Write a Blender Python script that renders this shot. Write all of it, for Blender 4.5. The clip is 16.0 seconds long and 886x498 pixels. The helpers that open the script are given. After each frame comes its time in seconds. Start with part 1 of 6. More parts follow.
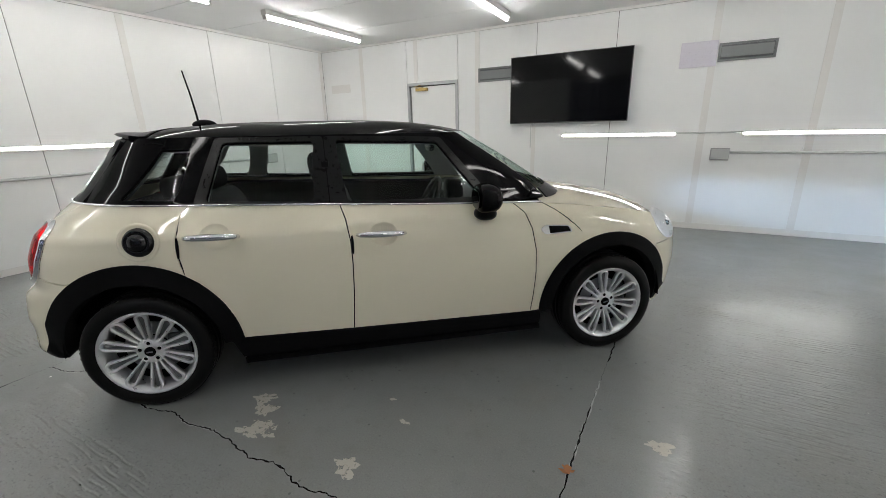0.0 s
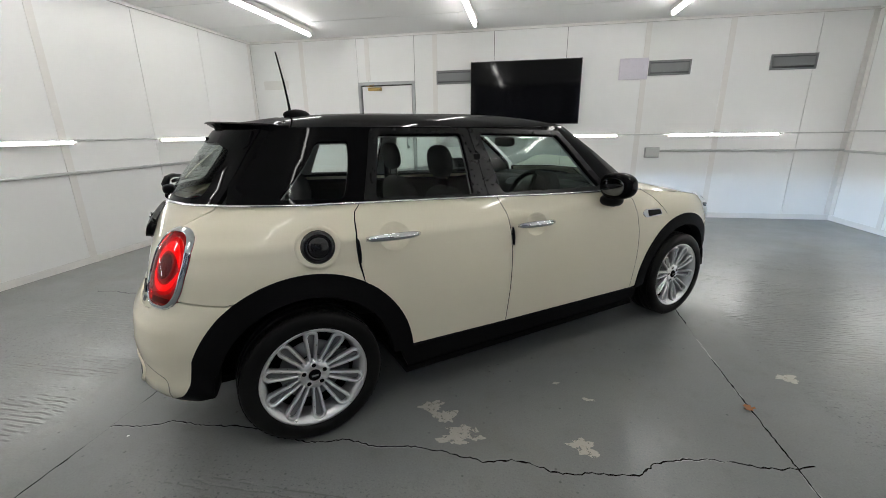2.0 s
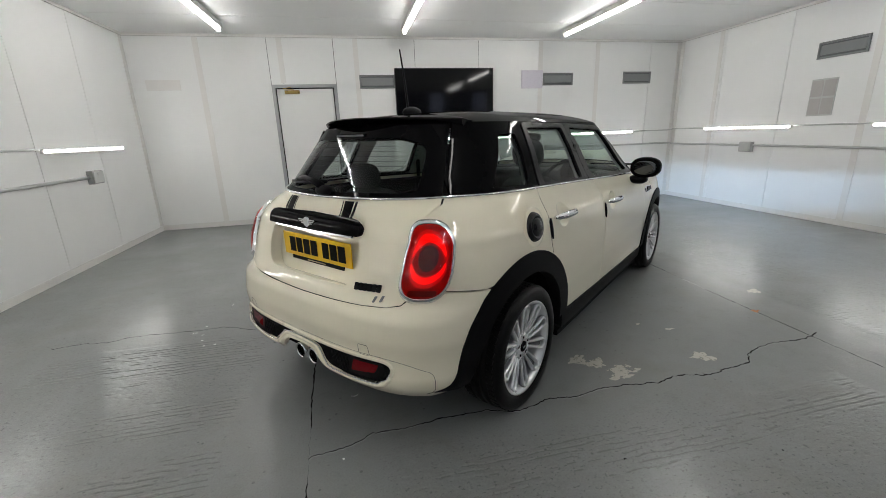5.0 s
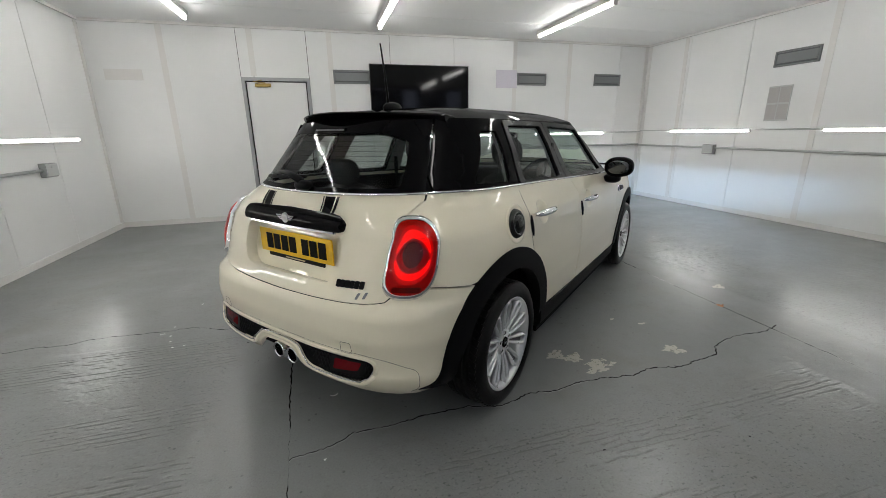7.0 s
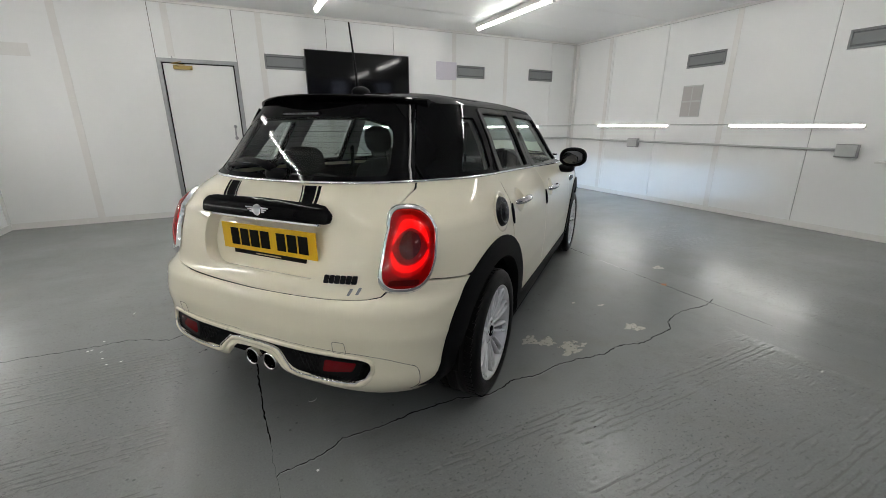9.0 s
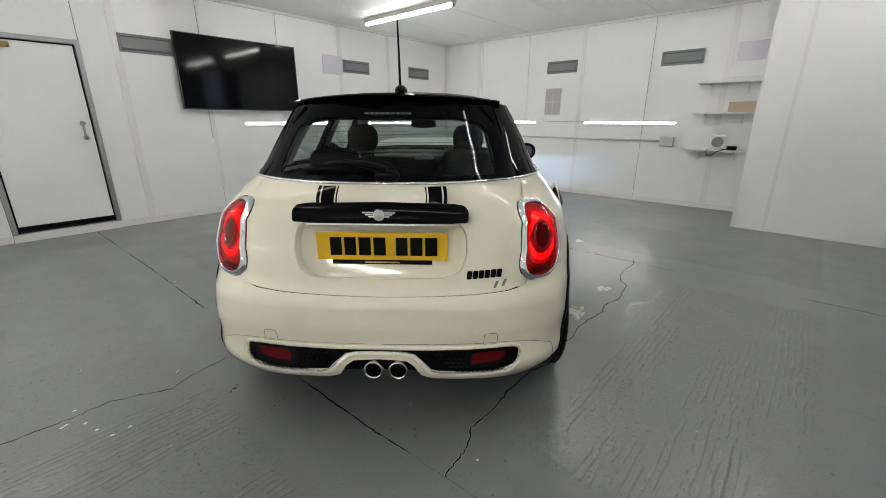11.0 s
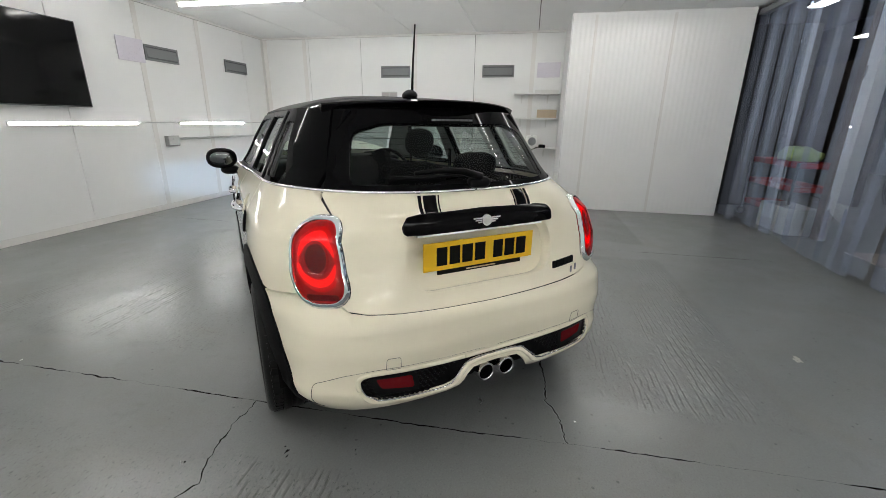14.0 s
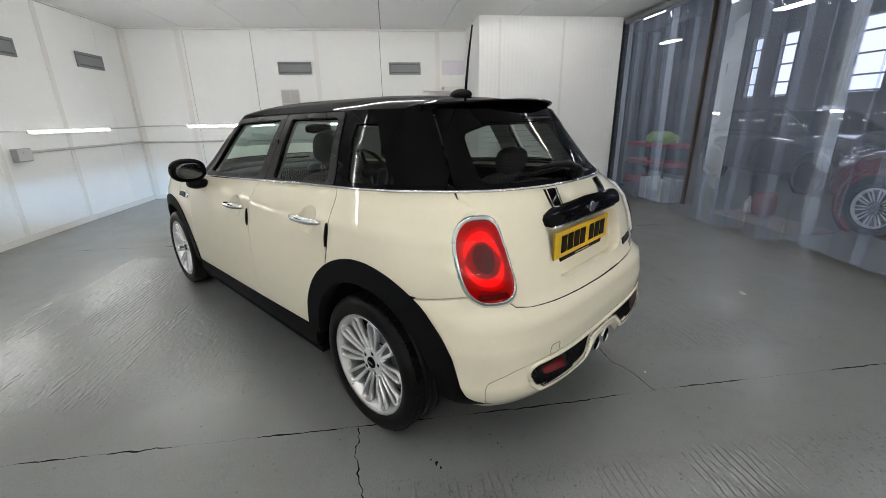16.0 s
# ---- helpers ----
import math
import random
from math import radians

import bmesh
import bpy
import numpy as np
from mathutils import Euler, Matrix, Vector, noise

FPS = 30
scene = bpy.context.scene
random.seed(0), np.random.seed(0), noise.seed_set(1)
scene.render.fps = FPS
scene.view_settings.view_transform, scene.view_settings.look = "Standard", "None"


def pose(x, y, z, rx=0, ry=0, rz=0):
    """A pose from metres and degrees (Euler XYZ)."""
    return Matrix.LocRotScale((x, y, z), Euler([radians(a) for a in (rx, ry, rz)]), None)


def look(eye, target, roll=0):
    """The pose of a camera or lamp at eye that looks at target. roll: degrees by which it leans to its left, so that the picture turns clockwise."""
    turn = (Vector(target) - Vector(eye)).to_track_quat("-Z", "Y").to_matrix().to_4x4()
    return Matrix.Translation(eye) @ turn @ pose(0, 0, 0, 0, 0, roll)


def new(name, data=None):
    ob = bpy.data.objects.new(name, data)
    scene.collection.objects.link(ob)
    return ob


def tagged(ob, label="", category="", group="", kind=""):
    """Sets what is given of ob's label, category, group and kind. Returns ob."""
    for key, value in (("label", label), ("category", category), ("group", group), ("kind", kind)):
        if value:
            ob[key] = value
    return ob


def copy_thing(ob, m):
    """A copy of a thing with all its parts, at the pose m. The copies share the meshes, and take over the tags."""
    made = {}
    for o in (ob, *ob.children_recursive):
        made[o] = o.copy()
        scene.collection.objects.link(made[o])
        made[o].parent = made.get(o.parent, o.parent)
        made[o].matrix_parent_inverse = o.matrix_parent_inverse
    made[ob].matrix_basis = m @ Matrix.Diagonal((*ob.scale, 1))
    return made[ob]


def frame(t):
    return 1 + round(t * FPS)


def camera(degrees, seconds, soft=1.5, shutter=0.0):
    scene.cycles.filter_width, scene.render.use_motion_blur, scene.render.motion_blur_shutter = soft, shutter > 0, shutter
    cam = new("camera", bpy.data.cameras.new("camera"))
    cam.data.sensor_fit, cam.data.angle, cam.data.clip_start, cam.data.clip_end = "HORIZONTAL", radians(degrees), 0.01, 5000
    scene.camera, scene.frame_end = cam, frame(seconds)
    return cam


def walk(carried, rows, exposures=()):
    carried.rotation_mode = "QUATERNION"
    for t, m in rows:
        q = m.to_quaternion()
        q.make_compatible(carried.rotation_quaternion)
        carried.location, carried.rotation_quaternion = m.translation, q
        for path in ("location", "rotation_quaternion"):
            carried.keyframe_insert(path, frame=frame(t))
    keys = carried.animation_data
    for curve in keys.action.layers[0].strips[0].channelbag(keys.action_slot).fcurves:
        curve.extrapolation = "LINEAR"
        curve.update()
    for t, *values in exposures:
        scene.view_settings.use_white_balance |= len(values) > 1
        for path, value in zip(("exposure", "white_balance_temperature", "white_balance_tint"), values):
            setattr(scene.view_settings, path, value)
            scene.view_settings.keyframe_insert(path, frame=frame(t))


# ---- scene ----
from mathutils import geometry

cam = camera(94.9, 16.0, soft=0.6)
PATH = [
    (0, (0.018, -0.03, 1.371), (-0.899, 1.654, 0.803), -1.4),
    (0.5, (-0.286, -0.202, 1.358), (-1.08, 1.547, 0.8), -1.4),
    (1, (-0.647, -0.287, 1.341), (-1.294, 1.526, 0.797), -1.2),
    (1.5, (-1.007, -0.416, 1.338), (-1.509, 1.442, 0.793), -1.0),
    (2, (-1.348, -0.556, 1.334), (-1.705, 1.331, 0.777), -0.8),
    (2.5, (-1.75, -0.628, 1.304), (-1.961, 1.278, 0.737), -0.6),
    (3, (-2.151, -0.706, 1.298), (-2.211, 1.212, 0.734), -0.6),
    (3.2, (-2.264, -0.722, 1.305), (-2.271, 1.196, 0.74), -0.9),
    (5.3, (-2.952, -0.771, 1.306), (-2.517, 1.105, 0.765), -1.9),
    (5.5, (-2.953, -0.775, 1.308), (-2.5, 1.096, 0.765), -1.8),
    (6, (-2.957, -0.767, 1.298), (-2.467, 1.095, 0.754), -1.4),
    (6.5, (-2.969, -0.756, 1.293), (-2.458, 1.098, 0.744), -1.1),
    (7, (-2.973, -0.749, 1.296), (-2.446, 1.099, 0.743), -0.9),
    (7.5, (-2.971, -0.748, 1.291), (-2.421, 1.092, 0.732), -0.8),
    (8, (-2.98, -0.752, 1.289), (-2.384, 1.071, 0.72), -0.8),
    (8.5, (-3.034, -0.733, 1.277), (-2.347, 1.053, 0.695), -0.7),
    (8.7, (-3.084, -0.693, 1.268), (-2.341, 1.07, 0.685), -0.4),
    (10.8, (-4.054, -0.083, 1.26), (-2.667, 1.226, 0.656), -0.1),
    (11, (-4.131, -0.032, 1.287), (-2.699, 1.226, 0.682), 0.1),
    (11.5, (-4.352, 0.105, 1.317), (-2.818, 1.243, 0.724), 0.7),
    (12, (-4.448, 0.171, 1.335), (-2.832, 1.195, 0.751), 1.3),
    (12.5, (-4.47, 0.27, 1.314), (-2.778, 1.165, 0.735), 1.6),
    (13, (-4.511, 0.482, 1.304), (-2.744, 1.218, 0.726), 1.6),
    (13.5, (-4.63, 0.743, 1.301), (-2.802, 1.306, 0.715), 1.2),
    (14, (-4.712, 1.004, 1.306), (-2.842, 1.386, 0.709), 0.8),
    (14.5, (-4.735, 1.309, 1.303), (-2.841, 1.524, 0.698), 0.3),
    (15, (-4.804, 1.58, 1.324), (-2.9, 1.64, 0.716), -0.2),
    (15.5, (-4.844, 1.79, 1.337), (-2.942, 1.702, 0.725), -0.6),
    (16, (-4.799, 2.01, 1.316), (-2.91, 1.774, 0.704), -0.9),
]
walk(cam, [(t, look(eye, target, roll)) for t, eye, target, roll in PATH], [(0, 0.27), (3, 0.23), (5.5, 0.10), (8.5, 0.11), (11, 0.22), (12.5, 0.28), (14.5, 0.33), (16, 0.32)])

# ---------------------------------------------------------------- world and exposure
world = bpy.data.worlds.new("sky")
scene.world = world
world.use_nodes = True
wn = world.node_tree.nodes
sky = wn.new("ShaderNodeTexSky")
sky.sky_type = "NISHITA"
sky.sun_disc = False
sky.sun_elevation, sky.sun_rotation = radians(35), radians(160)
wn["Background"].inputs["Strength"].default_value = 0.07
world.node_tree.links.new(sky.outputs[0], wn["Background"].inputs["Color"])
sun = new("sun", bpy.data.lights.new("sun", "SUN"))
sun.data.energy, sun.data.angle, sun.data.color = 1.2, radians(12), (1.0, 0.97, 0.93)
sun.matrix_world = look((6, -30, 20), (2, -8, 0))

TUBE, WALL_TUBE, PANEL_GLOW, TAIL_GLOW, BEAM = 30.0, 46.0, 15.0, 1.1, 150.0


# ---------------------------------------------------------------- materials
def material(name):
    m = bpy.data.materials.new(name)
    m.use_nodes = True
    nt = m.node_tree
    return m, nt, nt.nodes, nt.links, nt.nodes["Principled BSDF"]


def mix_rgb(nt, fac, a, b):
    n = nt.nodes.new("ShaderNodeMix")
    n.data_type = "RGBA"
    for sock, v in ((n.inputs[0], fac), (n.inputs[6], a), (n.inputs[7], b)):
        if hasattr(v, "is_output"):
            nt.links.new(v, sock)
        elif isinstance(v, tuple):
            sock.default_value = (*v, 1)
        else:
            sock.default_value = v
    return n.outputs[2]


def noise_out(nt, scale, detail=4, rough=0.55, vec=None, dist=0.0):
    n = nt.nodes.new("ShaderNodeTexNoise")
    n.inputs["Scale"].default_value, n.inputs["Detail"].default_value = scale, detail
    n.inputs["Roughness"].default_value, n.inputs["Distortion"].default_value = rough, dist
    if vec:
        nt.links.new(vec, n.inputs["Vector"])
    return n.outputs["Fac"]


def ramp(nt, fac, a, b, va=0.0, vb=1.0):
    n = nt.nodes.new("ShaderNodeMapRange")
    n.inputs["From Min"].default_value, n.inputs["From Max"].default_value = a, b
    n.inputs["To Min"].default_value, n.inputs["To Max"].default_value = va, vb
    nt.links.new(fac, n.inputs["Value"])
    return n.outputs[0]


def math_node(nt, op, a, b):
    n = nt.nodes.new("ShaderNodeMath")
    n.operation = op
    for sock, v in zip(n.inputs, (a, b)):
        if hasattr(v, "is_output"):
            nt.links.new(v, sock)
        else:
            sock.default_value = v
    return n.outputs[0]


def bump(nt, height, strength, distance, base=None):
    n = nt.nodes.new("ShaderNodeBump")
    n.inputs["Strength"].default_value, n.inputs["Distance"].default_value = strength, distance
    nt.links.new(height, n.inputs["Height"])
    if base:
        nt.links.new(base, n.inputs["Normal"])
    return n.outputs[0]


def position(nt):
    return nt.nodes.new("ShaderNodeNewGeometry").outputs["Position"]


def simple(name, color, rough, metal=0.0, coat=0.0, grain=0.0, grain_scale=40.0, vary=0.08, spec=0.5, coat_ior=1.5):
    """A plain surface with slight variation of tone and gloss at two scales."""
    m, nt, n, l, b = material(name)
    tc = nt.nodes.new("ShaderNodeTexCoord").outputs["Object"]
    big, fine = noise_out(nt, 2.5, 3, vec=tc), noise_out(nt, grain_scale, 4, vec=tc)
    dark = tuple(c * (1 - vary) for c in color)
    lite = tuple(min(1, c * (1 + vary * 0.6)) for c in color)
    l.new(mix_rgb(nt, math_node(nt, "MULTIPLY", math_node(nt, "ADD", big, fine), 0.5), dark, lite), b.inputs["Base Color"])
    l.new(ramp(nt, fine, 0.3, 0.7, max(0.02, rough * 0.85), min(1, rough * 1.15)), b.inputs["Roughness"])
    b.inputs["Metallic"].default_value = metal
    b.inputs["Specular IOR Level"].default_value = spec
    if coat:
        b.inputs["Coat Weight"].default_value, b.inputs["Coat Roughness"].default_value = coat, 0.03
        b.inputs["Coat IOR"].default_value = coat_ior
    if grain:
        l.new(bump(nt, fine, grain, 0.002), b.inputs["Normal"])
    return m


def glow(name, color, strength):
    m, nt, n, l, b = material(name)
    b.inputs["Base Color"].default_value = (*color, 1)
    b.inputs["Emission Color"].default_value = (*color, 1)
    b.inputs["Emission Strength"].default_value = strength
    return m


def pane(name, tint, gloss=1.0, rough=0.0, haze=0.0, haze_color=(0.8, 0.8, 0.85), uneven=0.5, sheen=(1.0, 1.0, 1.0)):
    """Thin glass or clear plastic: tinted see-through with a Fresnel reflection and some haze."""
    m, nt, n, l, b = material(name)
    n.remove(b)
    tr, gl, mx = n.new("ShaderNodeBsdfTransparent"), n.new("ShaderNodeBsdfGlossy"), n.new("ShaderNodeMixShader")
    fr = n.new("ShaderNodeFresnel")
    fr.inputs["IOR"].default_value = 1.5
    tr.inputs["Color"].default_value = (*tint, 1)
    gl.inputs["Roughness"].default_value = rough
    gl.inputs["Color"].default_value = (*sheen, 1)
    l.new(math_node(nt, "MULTIPLY", fr.outputs[0], gloss), mx.inputs[0])
    body = tr.outputs[0]
    if haze:
        df, m2 = n.new("ShaderNodeBsdfDiffuse"), n.new("ShaderNodeMixShader")
        df.inputs["Color"].default_value = (*haze_color, 1)
        tc = nt.nodes.new("ShaderNodeTexCoord").outputs["Object"]
        l.new(ramp(nt, noise_out(nt, 1.7, 4, vec=tc), 0.3, 0.7, haze * (1 - uneven), haze * (1 + uneven)), m2.inputs[0])
        l.new(body, m2.inputs[1])
        l.new(df.outputs[0], m2.inputs[2])
        body = m2.outputs[0]
    l.new(body, mx.inputs[1])
    l.new(gl.outputs[0], mx.inputs[2])
    l.new(mx.outputs[0], n["Material Output"].inputs["Surface"])
    return m


def floor_paint():
    """Grey floor paint on tamped concrete: smooth trowelled margins along the slab joints, low ridges along x in worn
    bands between them, stains and specks; light and shade of the relief are put into the colour.
    """
    m, nt, n, l, b = material("grey_floor_paint")
    pos = position(nt)
    sep = n.new("ShaderNodeSeparateXYZ")
    l.new(pos, sep.inputs[0])
    px, py = sep.outputs["X"], sep.outputs["Y"]

    def stretched(kx, scale, detail=3, rough=0.5, dist=0.0):
        mp = n.new("ShaderNodeMapping")
        mp.inputs["Scale"].default_value = (kx, 1.0, 1.0)
        l.new(pos, mp.inputs["Vector"])
        return noise_out(nt, scale, detail, rough, vec=mp.outputs[0], dist=dist)

    def times(a, c):
        return math_node(nt, "MULTIPLY", a, c)

    def plus(a, c):
        return math_node(nt, "ADD", a, c)

    big, mid, fine = noise_out(nt, 0.6, 4, vec=pos), noise_out(nt, 3.0, 5, 0.6, vec=pos), noise_out(nt, 70.0, 4, 0.6, vec=pos)
    wobble = ramp(nt, stretched(0.6, 1.6, 3), 0.3, 0.7, -0.12, 0.12)
    near_joint = math_node(nt, "MINIMUM", math_node(nt, "ABSOLUTE", plus(px, 3.26), 0.0), math_node(nt, "ABSOLUTE", plus(px, 0.17), 0.0))
    field = ramp(nt, plus(near_joint, times(wobble, 0.5)), 0.27, 0.35)
    field = times(field, ramp(nt, py, -0.36, -0.32))
    field = times(field, ramp(nt, plus(py, wobble), 5.1, 4.6))
    in_bay = times(ramp(nt, px, -3.1, -2.9), ramp(nt, px, -0.3, -0.5))
    in_bay = times(in_bay, times(ramp(nt, plus(py, wobble), 0.55, 0.75), ramp(nt, plus(py, wobble), 2.9, 2.6)))
    field = times(field, ramp(nt, in_bay, 0.0, 1.0, 1.0, 0.06))
    patch = ramp(nt, stretched(0.6, 1.15, 4, 0.6), 0.38, 0.58, 0.35, 1.0)
    field = times(field, patch)
    lumps = stretched(0.45, 30.0, 5, 0.62)
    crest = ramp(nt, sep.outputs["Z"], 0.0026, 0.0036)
    dents = times(ramp(nt, stretched(0.6, 85.0, 3, 0.55), 0.33, 0.40, 1.0, 0.0), field)
    dot = n.new("ShaderNodeTexVoronoi")
    dot.inputs["Scale"].default_value = 17.0
    l.new(pos, dot.inputs["Vector"])
    pits = times(ramp(nt, dot.outputs["Distance"], 0.07, 0.13, 1.0, 0.0), ramp(nt, noise_out(nt, 4.0, 4, 0.6, vec=pos), 0.50, 0.56))
    col = mix_rgb(nt, ramp(nt, big, 0.35, 0.65), (0.158, 0.168, 0.165), (0.192, 0.201, 0.199))
    col = mix_rgb(nt, ramp(nt, mid, 0.45, 0.72, 0, 0.35), col, (0.205, 0.206, 0.197))
    col = mix_rgb(nt, ramp(nt, noise_out(nt, 1.7, 5, 0.65, vec=pos, dist=0.6), 0.52, 0.70, 0, 0.40), col, (0.165, 0.158, 0.138))
    col = mix_rgb(nt, ramp(nt, noise_out(nt, 9.0, 6, 0.7, vec=pos), 0.54, 0.70, 0, 0.30), col, (0.115, 0.120, 0.115))
    # ridge tops painted paler by height, for the light they catch
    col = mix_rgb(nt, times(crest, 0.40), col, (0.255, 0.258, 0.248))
    # dents and pits have no relief: dirt and shade in them are painted dark
    col = mix_rgb(nt, times(dents, 0.70), col, (0.070, 0.073, 0.070))
    col = mix_rgb(nt, times(pits, 0.75), col, (0.07, 0.074, 0.072))
    grit = noise_out(nt, 130.0, 3, 0.7, vec=pos)
    col = mix_rgb(nt, ramp(nt, grit, 0.54, 0.66, 0.0, 0.22), col, (0.28, 0.285, 0.272))
    col = mix_rgb(nt, ramp(nt, grit, 0.44, 0.34, 0.0, 0.28), col, (0.080, 0.084, 0.081))
    speck = n.new("ShaderNodeTexVoronoi")
    speck.inputs["Scale"].default_value = 4.0
    l.new(pos, speck.inputs["Vector"])
    col = mix_rgb(nt, times(ramp(nt, speck.outputs["Distance"], 0.012, 0.024, 0.8, 0.0), ramp(nt, mid, 0.42, 0.46)), col, (0.035, 0.035, 0.035))
    chip = n.new("ShaderNodeTexVoronoi")
    chip.inputs["Scale"].default_value = 2.6
    l.new(pos, chip.inputs["Vector"])
    col = mix_rgb(nt, ramp(nt, chip.outputs["Distance"], 0.008, 0.017, 0.9, 0.0), col, (0.55, 0.54, 0.51))
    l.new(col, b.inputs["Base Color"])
    l.new(ramp(nt, plus(mid, times(fine, 0.4)), 0.5, 0.9, 0.40, 0.54), b.inputs["Roughness"])
    b.inputs["Specular IOR Level"].default_value = 0.35
    l.new(ramp(nt, field, 0.0, 0.8, 0.50, 0.88), b.inputs["Coat Weight"])
    l.new(ramp(nt, mid, 0.35, 0.65, 0.20, 0.25), b.inputs["Coat Roughness"])
    rough_field = times(lumps, field)
    soft = bump(nt, big, 0.35, 0.05, bump(nt, rough_field, 1.0, 0.0010))
    nrm = bump(nt, rough_field, 1.0, 0.0022)
    nrm = bump(nt, mid, 0.30, 0.010, nrm)
    nrm = bump(nt, big, 0.35, 0.05, nrm)
    nrm = bump(nt, fine, 0.14, 0.002, nrm)
    l.new(nrm, b.inputs["Normal"])
    l.new(soft, b.inputs["Coat Normal"])
    return m


def wall_panel(name="white_wall_panel", ribs=False):
    """White-faced insulated panel: faint ribs, dents and smudges."""
    m, nt, n, l, b = material(name)
    pos = position(nt)
    oi = n.new("ShaderNodeObjectInfo").outputs["Random"]
    big, mid = noise_out(nt, 0.8, 3, vec=pos), noise_out(nt, 6.0, 5, vec=pos)
    col = mix_rgb(nt, ramp(nt, big, 0.3, 0.7), (0.79, 0.80, 0.80), (0.85, 0.85, 0.84))
    col = mix_rgb(nt, math_node(nt, "MULTIPLY", oi, 0.35), col, (0.79, 0.79, 0.775))
    col = mix_rgb(nt, ramp(nt, mid, 0.66, 0.85, 0, 0.05), col, (0.62, 0.60, 0.57))
    l.new(col, b.inputs["Base Color"])
    l.new(ramp(nt, mid, 0.3, 0.7, 0.30, 0.36), b.inputs["Roughness"])
    nrm = bump(nt, big, 0.10, 0.03)
    if ribs:
        sep = n.new("ShaderNodeSeparateXYZ")
        l.new(pos, sep.inputs[0])
        nrm = bump(nt, math_node(nt, "SINE", math_node(nt, "MULTIPLY", sep.outputs["Y"], 92.0), 0.0), 0.22, 0.003, nrm)
    l.new(nrm, b.inputs["Normal"])
    return m


def paint_cream():
    m, nt, n, l, b = material("cream_car_paint")
    tc = nt.nodes.new("ShaderNodeTexCoord").outputs["Object"]
    l.new(mix_rgb(nt, noise_out(nt, 1.5, 3, vec=tc), (0.82, 0.765, 0.605), (0.845, 0.79, 0.63)), b.inputs["Base Color"])
    b.inputs["Roughness"].default_value = 0.55
    b.inputs["Specular IOR Level"].default_value = 0.15
    b.inputs["Coat Weight"].default_value, b.inputs["Coat Roughness"].default_value = 1.0, 0.015
    l.new(bump(nt, noise_out(nt, 350, 2, vec=tc), 0.01, 0.0005), b.inputs["Coat Normal"])
    return m


M_FLOOR, M_WALL, M_CREAM = floor_paint(), wall_panel(), paint_cream()
M_RIBBED = wall_panel("ribbed_white_panel", True)
M_CEIL = simple("white_ceiling_panel", (0.82, 0.825, 0.82), 0.5, grain=0.05, grain_scale=25, vary=0.06)
M_TRIM = simple("white_cover_strip", (0.80, 0.787, 0.765), 0.24, grain_scale=12, vary=0.06)
M_GAP = simple("dark_joint", (0.05, 0.05, 0.05), 0.9)
# groove colour: some dirt, plus the grooves' own shade painted in
M_GROOVE = simple("darkened_groove_paint", (0.125, 0.129, 0.122), 0.50, grain=0.2, grain_scale=60, vary=0.25)
M_CRACK = simple("dark_crack", (0.012, 0.012, 0.012), 1.0, vary=0.4, spec=0.0)


def flaking(name, color):
    """Bare concrete that shows through paint in ragged flakes."""
    m = simple(name, color, 0.85, grain=0.4, grain_scale=60, vary=0.25)
    nt = m.node_tree
    b, out = nt.nodes["Principled BSDF"], nt.nodes["Material Output"]
    tr, mx = nt.nodes.new("ShaderNodeBsdfTransparent"), nt.nodes.new("ShaderNodeMixShader")
    nt.links.new(ramp(nt, noise_out(nt, 26.0, 6, 0.72, vec=position(nt)), 0.40, 0.45, 0.0, 1.0), mx.inputs[0])
    nt.links.new(tr.outputs[0], mx.inputs[1])
    nt.links.new(b.outputs[0], mx.inputs[2])
    nt.links.new(mx.outputs[0], out.inputs["Surface"])
    return m


M_WORN = flaking("bare_concrete", (0.44, 0.415, 0.37))
M_DUST = simple("pale_mortar", (0.34, 0.345, 0.34), 0.9, grain=0.3, vary=0.2)
M_GREYMETAL = simple("grey_painted_metal", (0.20, 0.21, 0.215), 0.45, grain_scale=30, vary=0.12)
M_DARKMETAL = simple("dark_grey_metal", (0.10, 0.105, 0.11), 0.5, vary=0.15)
M_ALU = simple("dull_aluminium", (0.42, 0.43, 0.44), 0.38, 0.8, grain_scale=60, vary=0.12)
M_BRASS = simple("aged_brass", (0.42, 0.30, 0.10), 0.3, 0.9, vary=0.15)
M_PVC = simple("pale_grey_pvc", (0.52, 0.53, 0.52), 0.4, vary=0.06)
M_GREYPVC = simple("mid_grey_pvc", (0.33, 0.335, 0.33), 0.45, vary=0.08)
M_WHITE = simple("white_plastic", (0.72, 0.72, 0.70), 0.4, vary=0.05)
M_LILAC = simple("pale_lilac_board", (0.64, 0.61, 0.68), 0.3, vary=0.05)
M_CARDGREY = simple("weathered_cardboard", (0.36, 0.33, 0.29), 0.85, grain=0.1, vary=0.15)
M_CARD = simple("cardboard", (0.52, 0.42, 0.30), 0.85, grain=0.1, vary=0.12)
M_BLACK = simple("black_plastic", (0.004, 0.004, 0.0045), 0.42, grain=0.12, grain_scale=180, vary=0.2, spec=0.10)
M_CLAD = simple("dark_wheel_arch_plastic", (0.006, 0.006, 0.0065), 0.55, grain=0.10, grain_scale=260, vary=0.15, spec=0.06)
M_GLOSS = simple("gloss_black_paint", (0.003, 0.003, 0.0035), 0.3, coat=0.36, vary=0.1, spec=0.0, coat_ior=1.33)
M_SATIN = simple("satin_black_frame", (0.006, 0.006, 0.0065), 0.30, vary=0.1, spec=0.2)
M_PIANO = simple("glossy_black_plastic", (0.004, 0.004, 0.0045), 0.18, vary=0.1, spec=0.5)
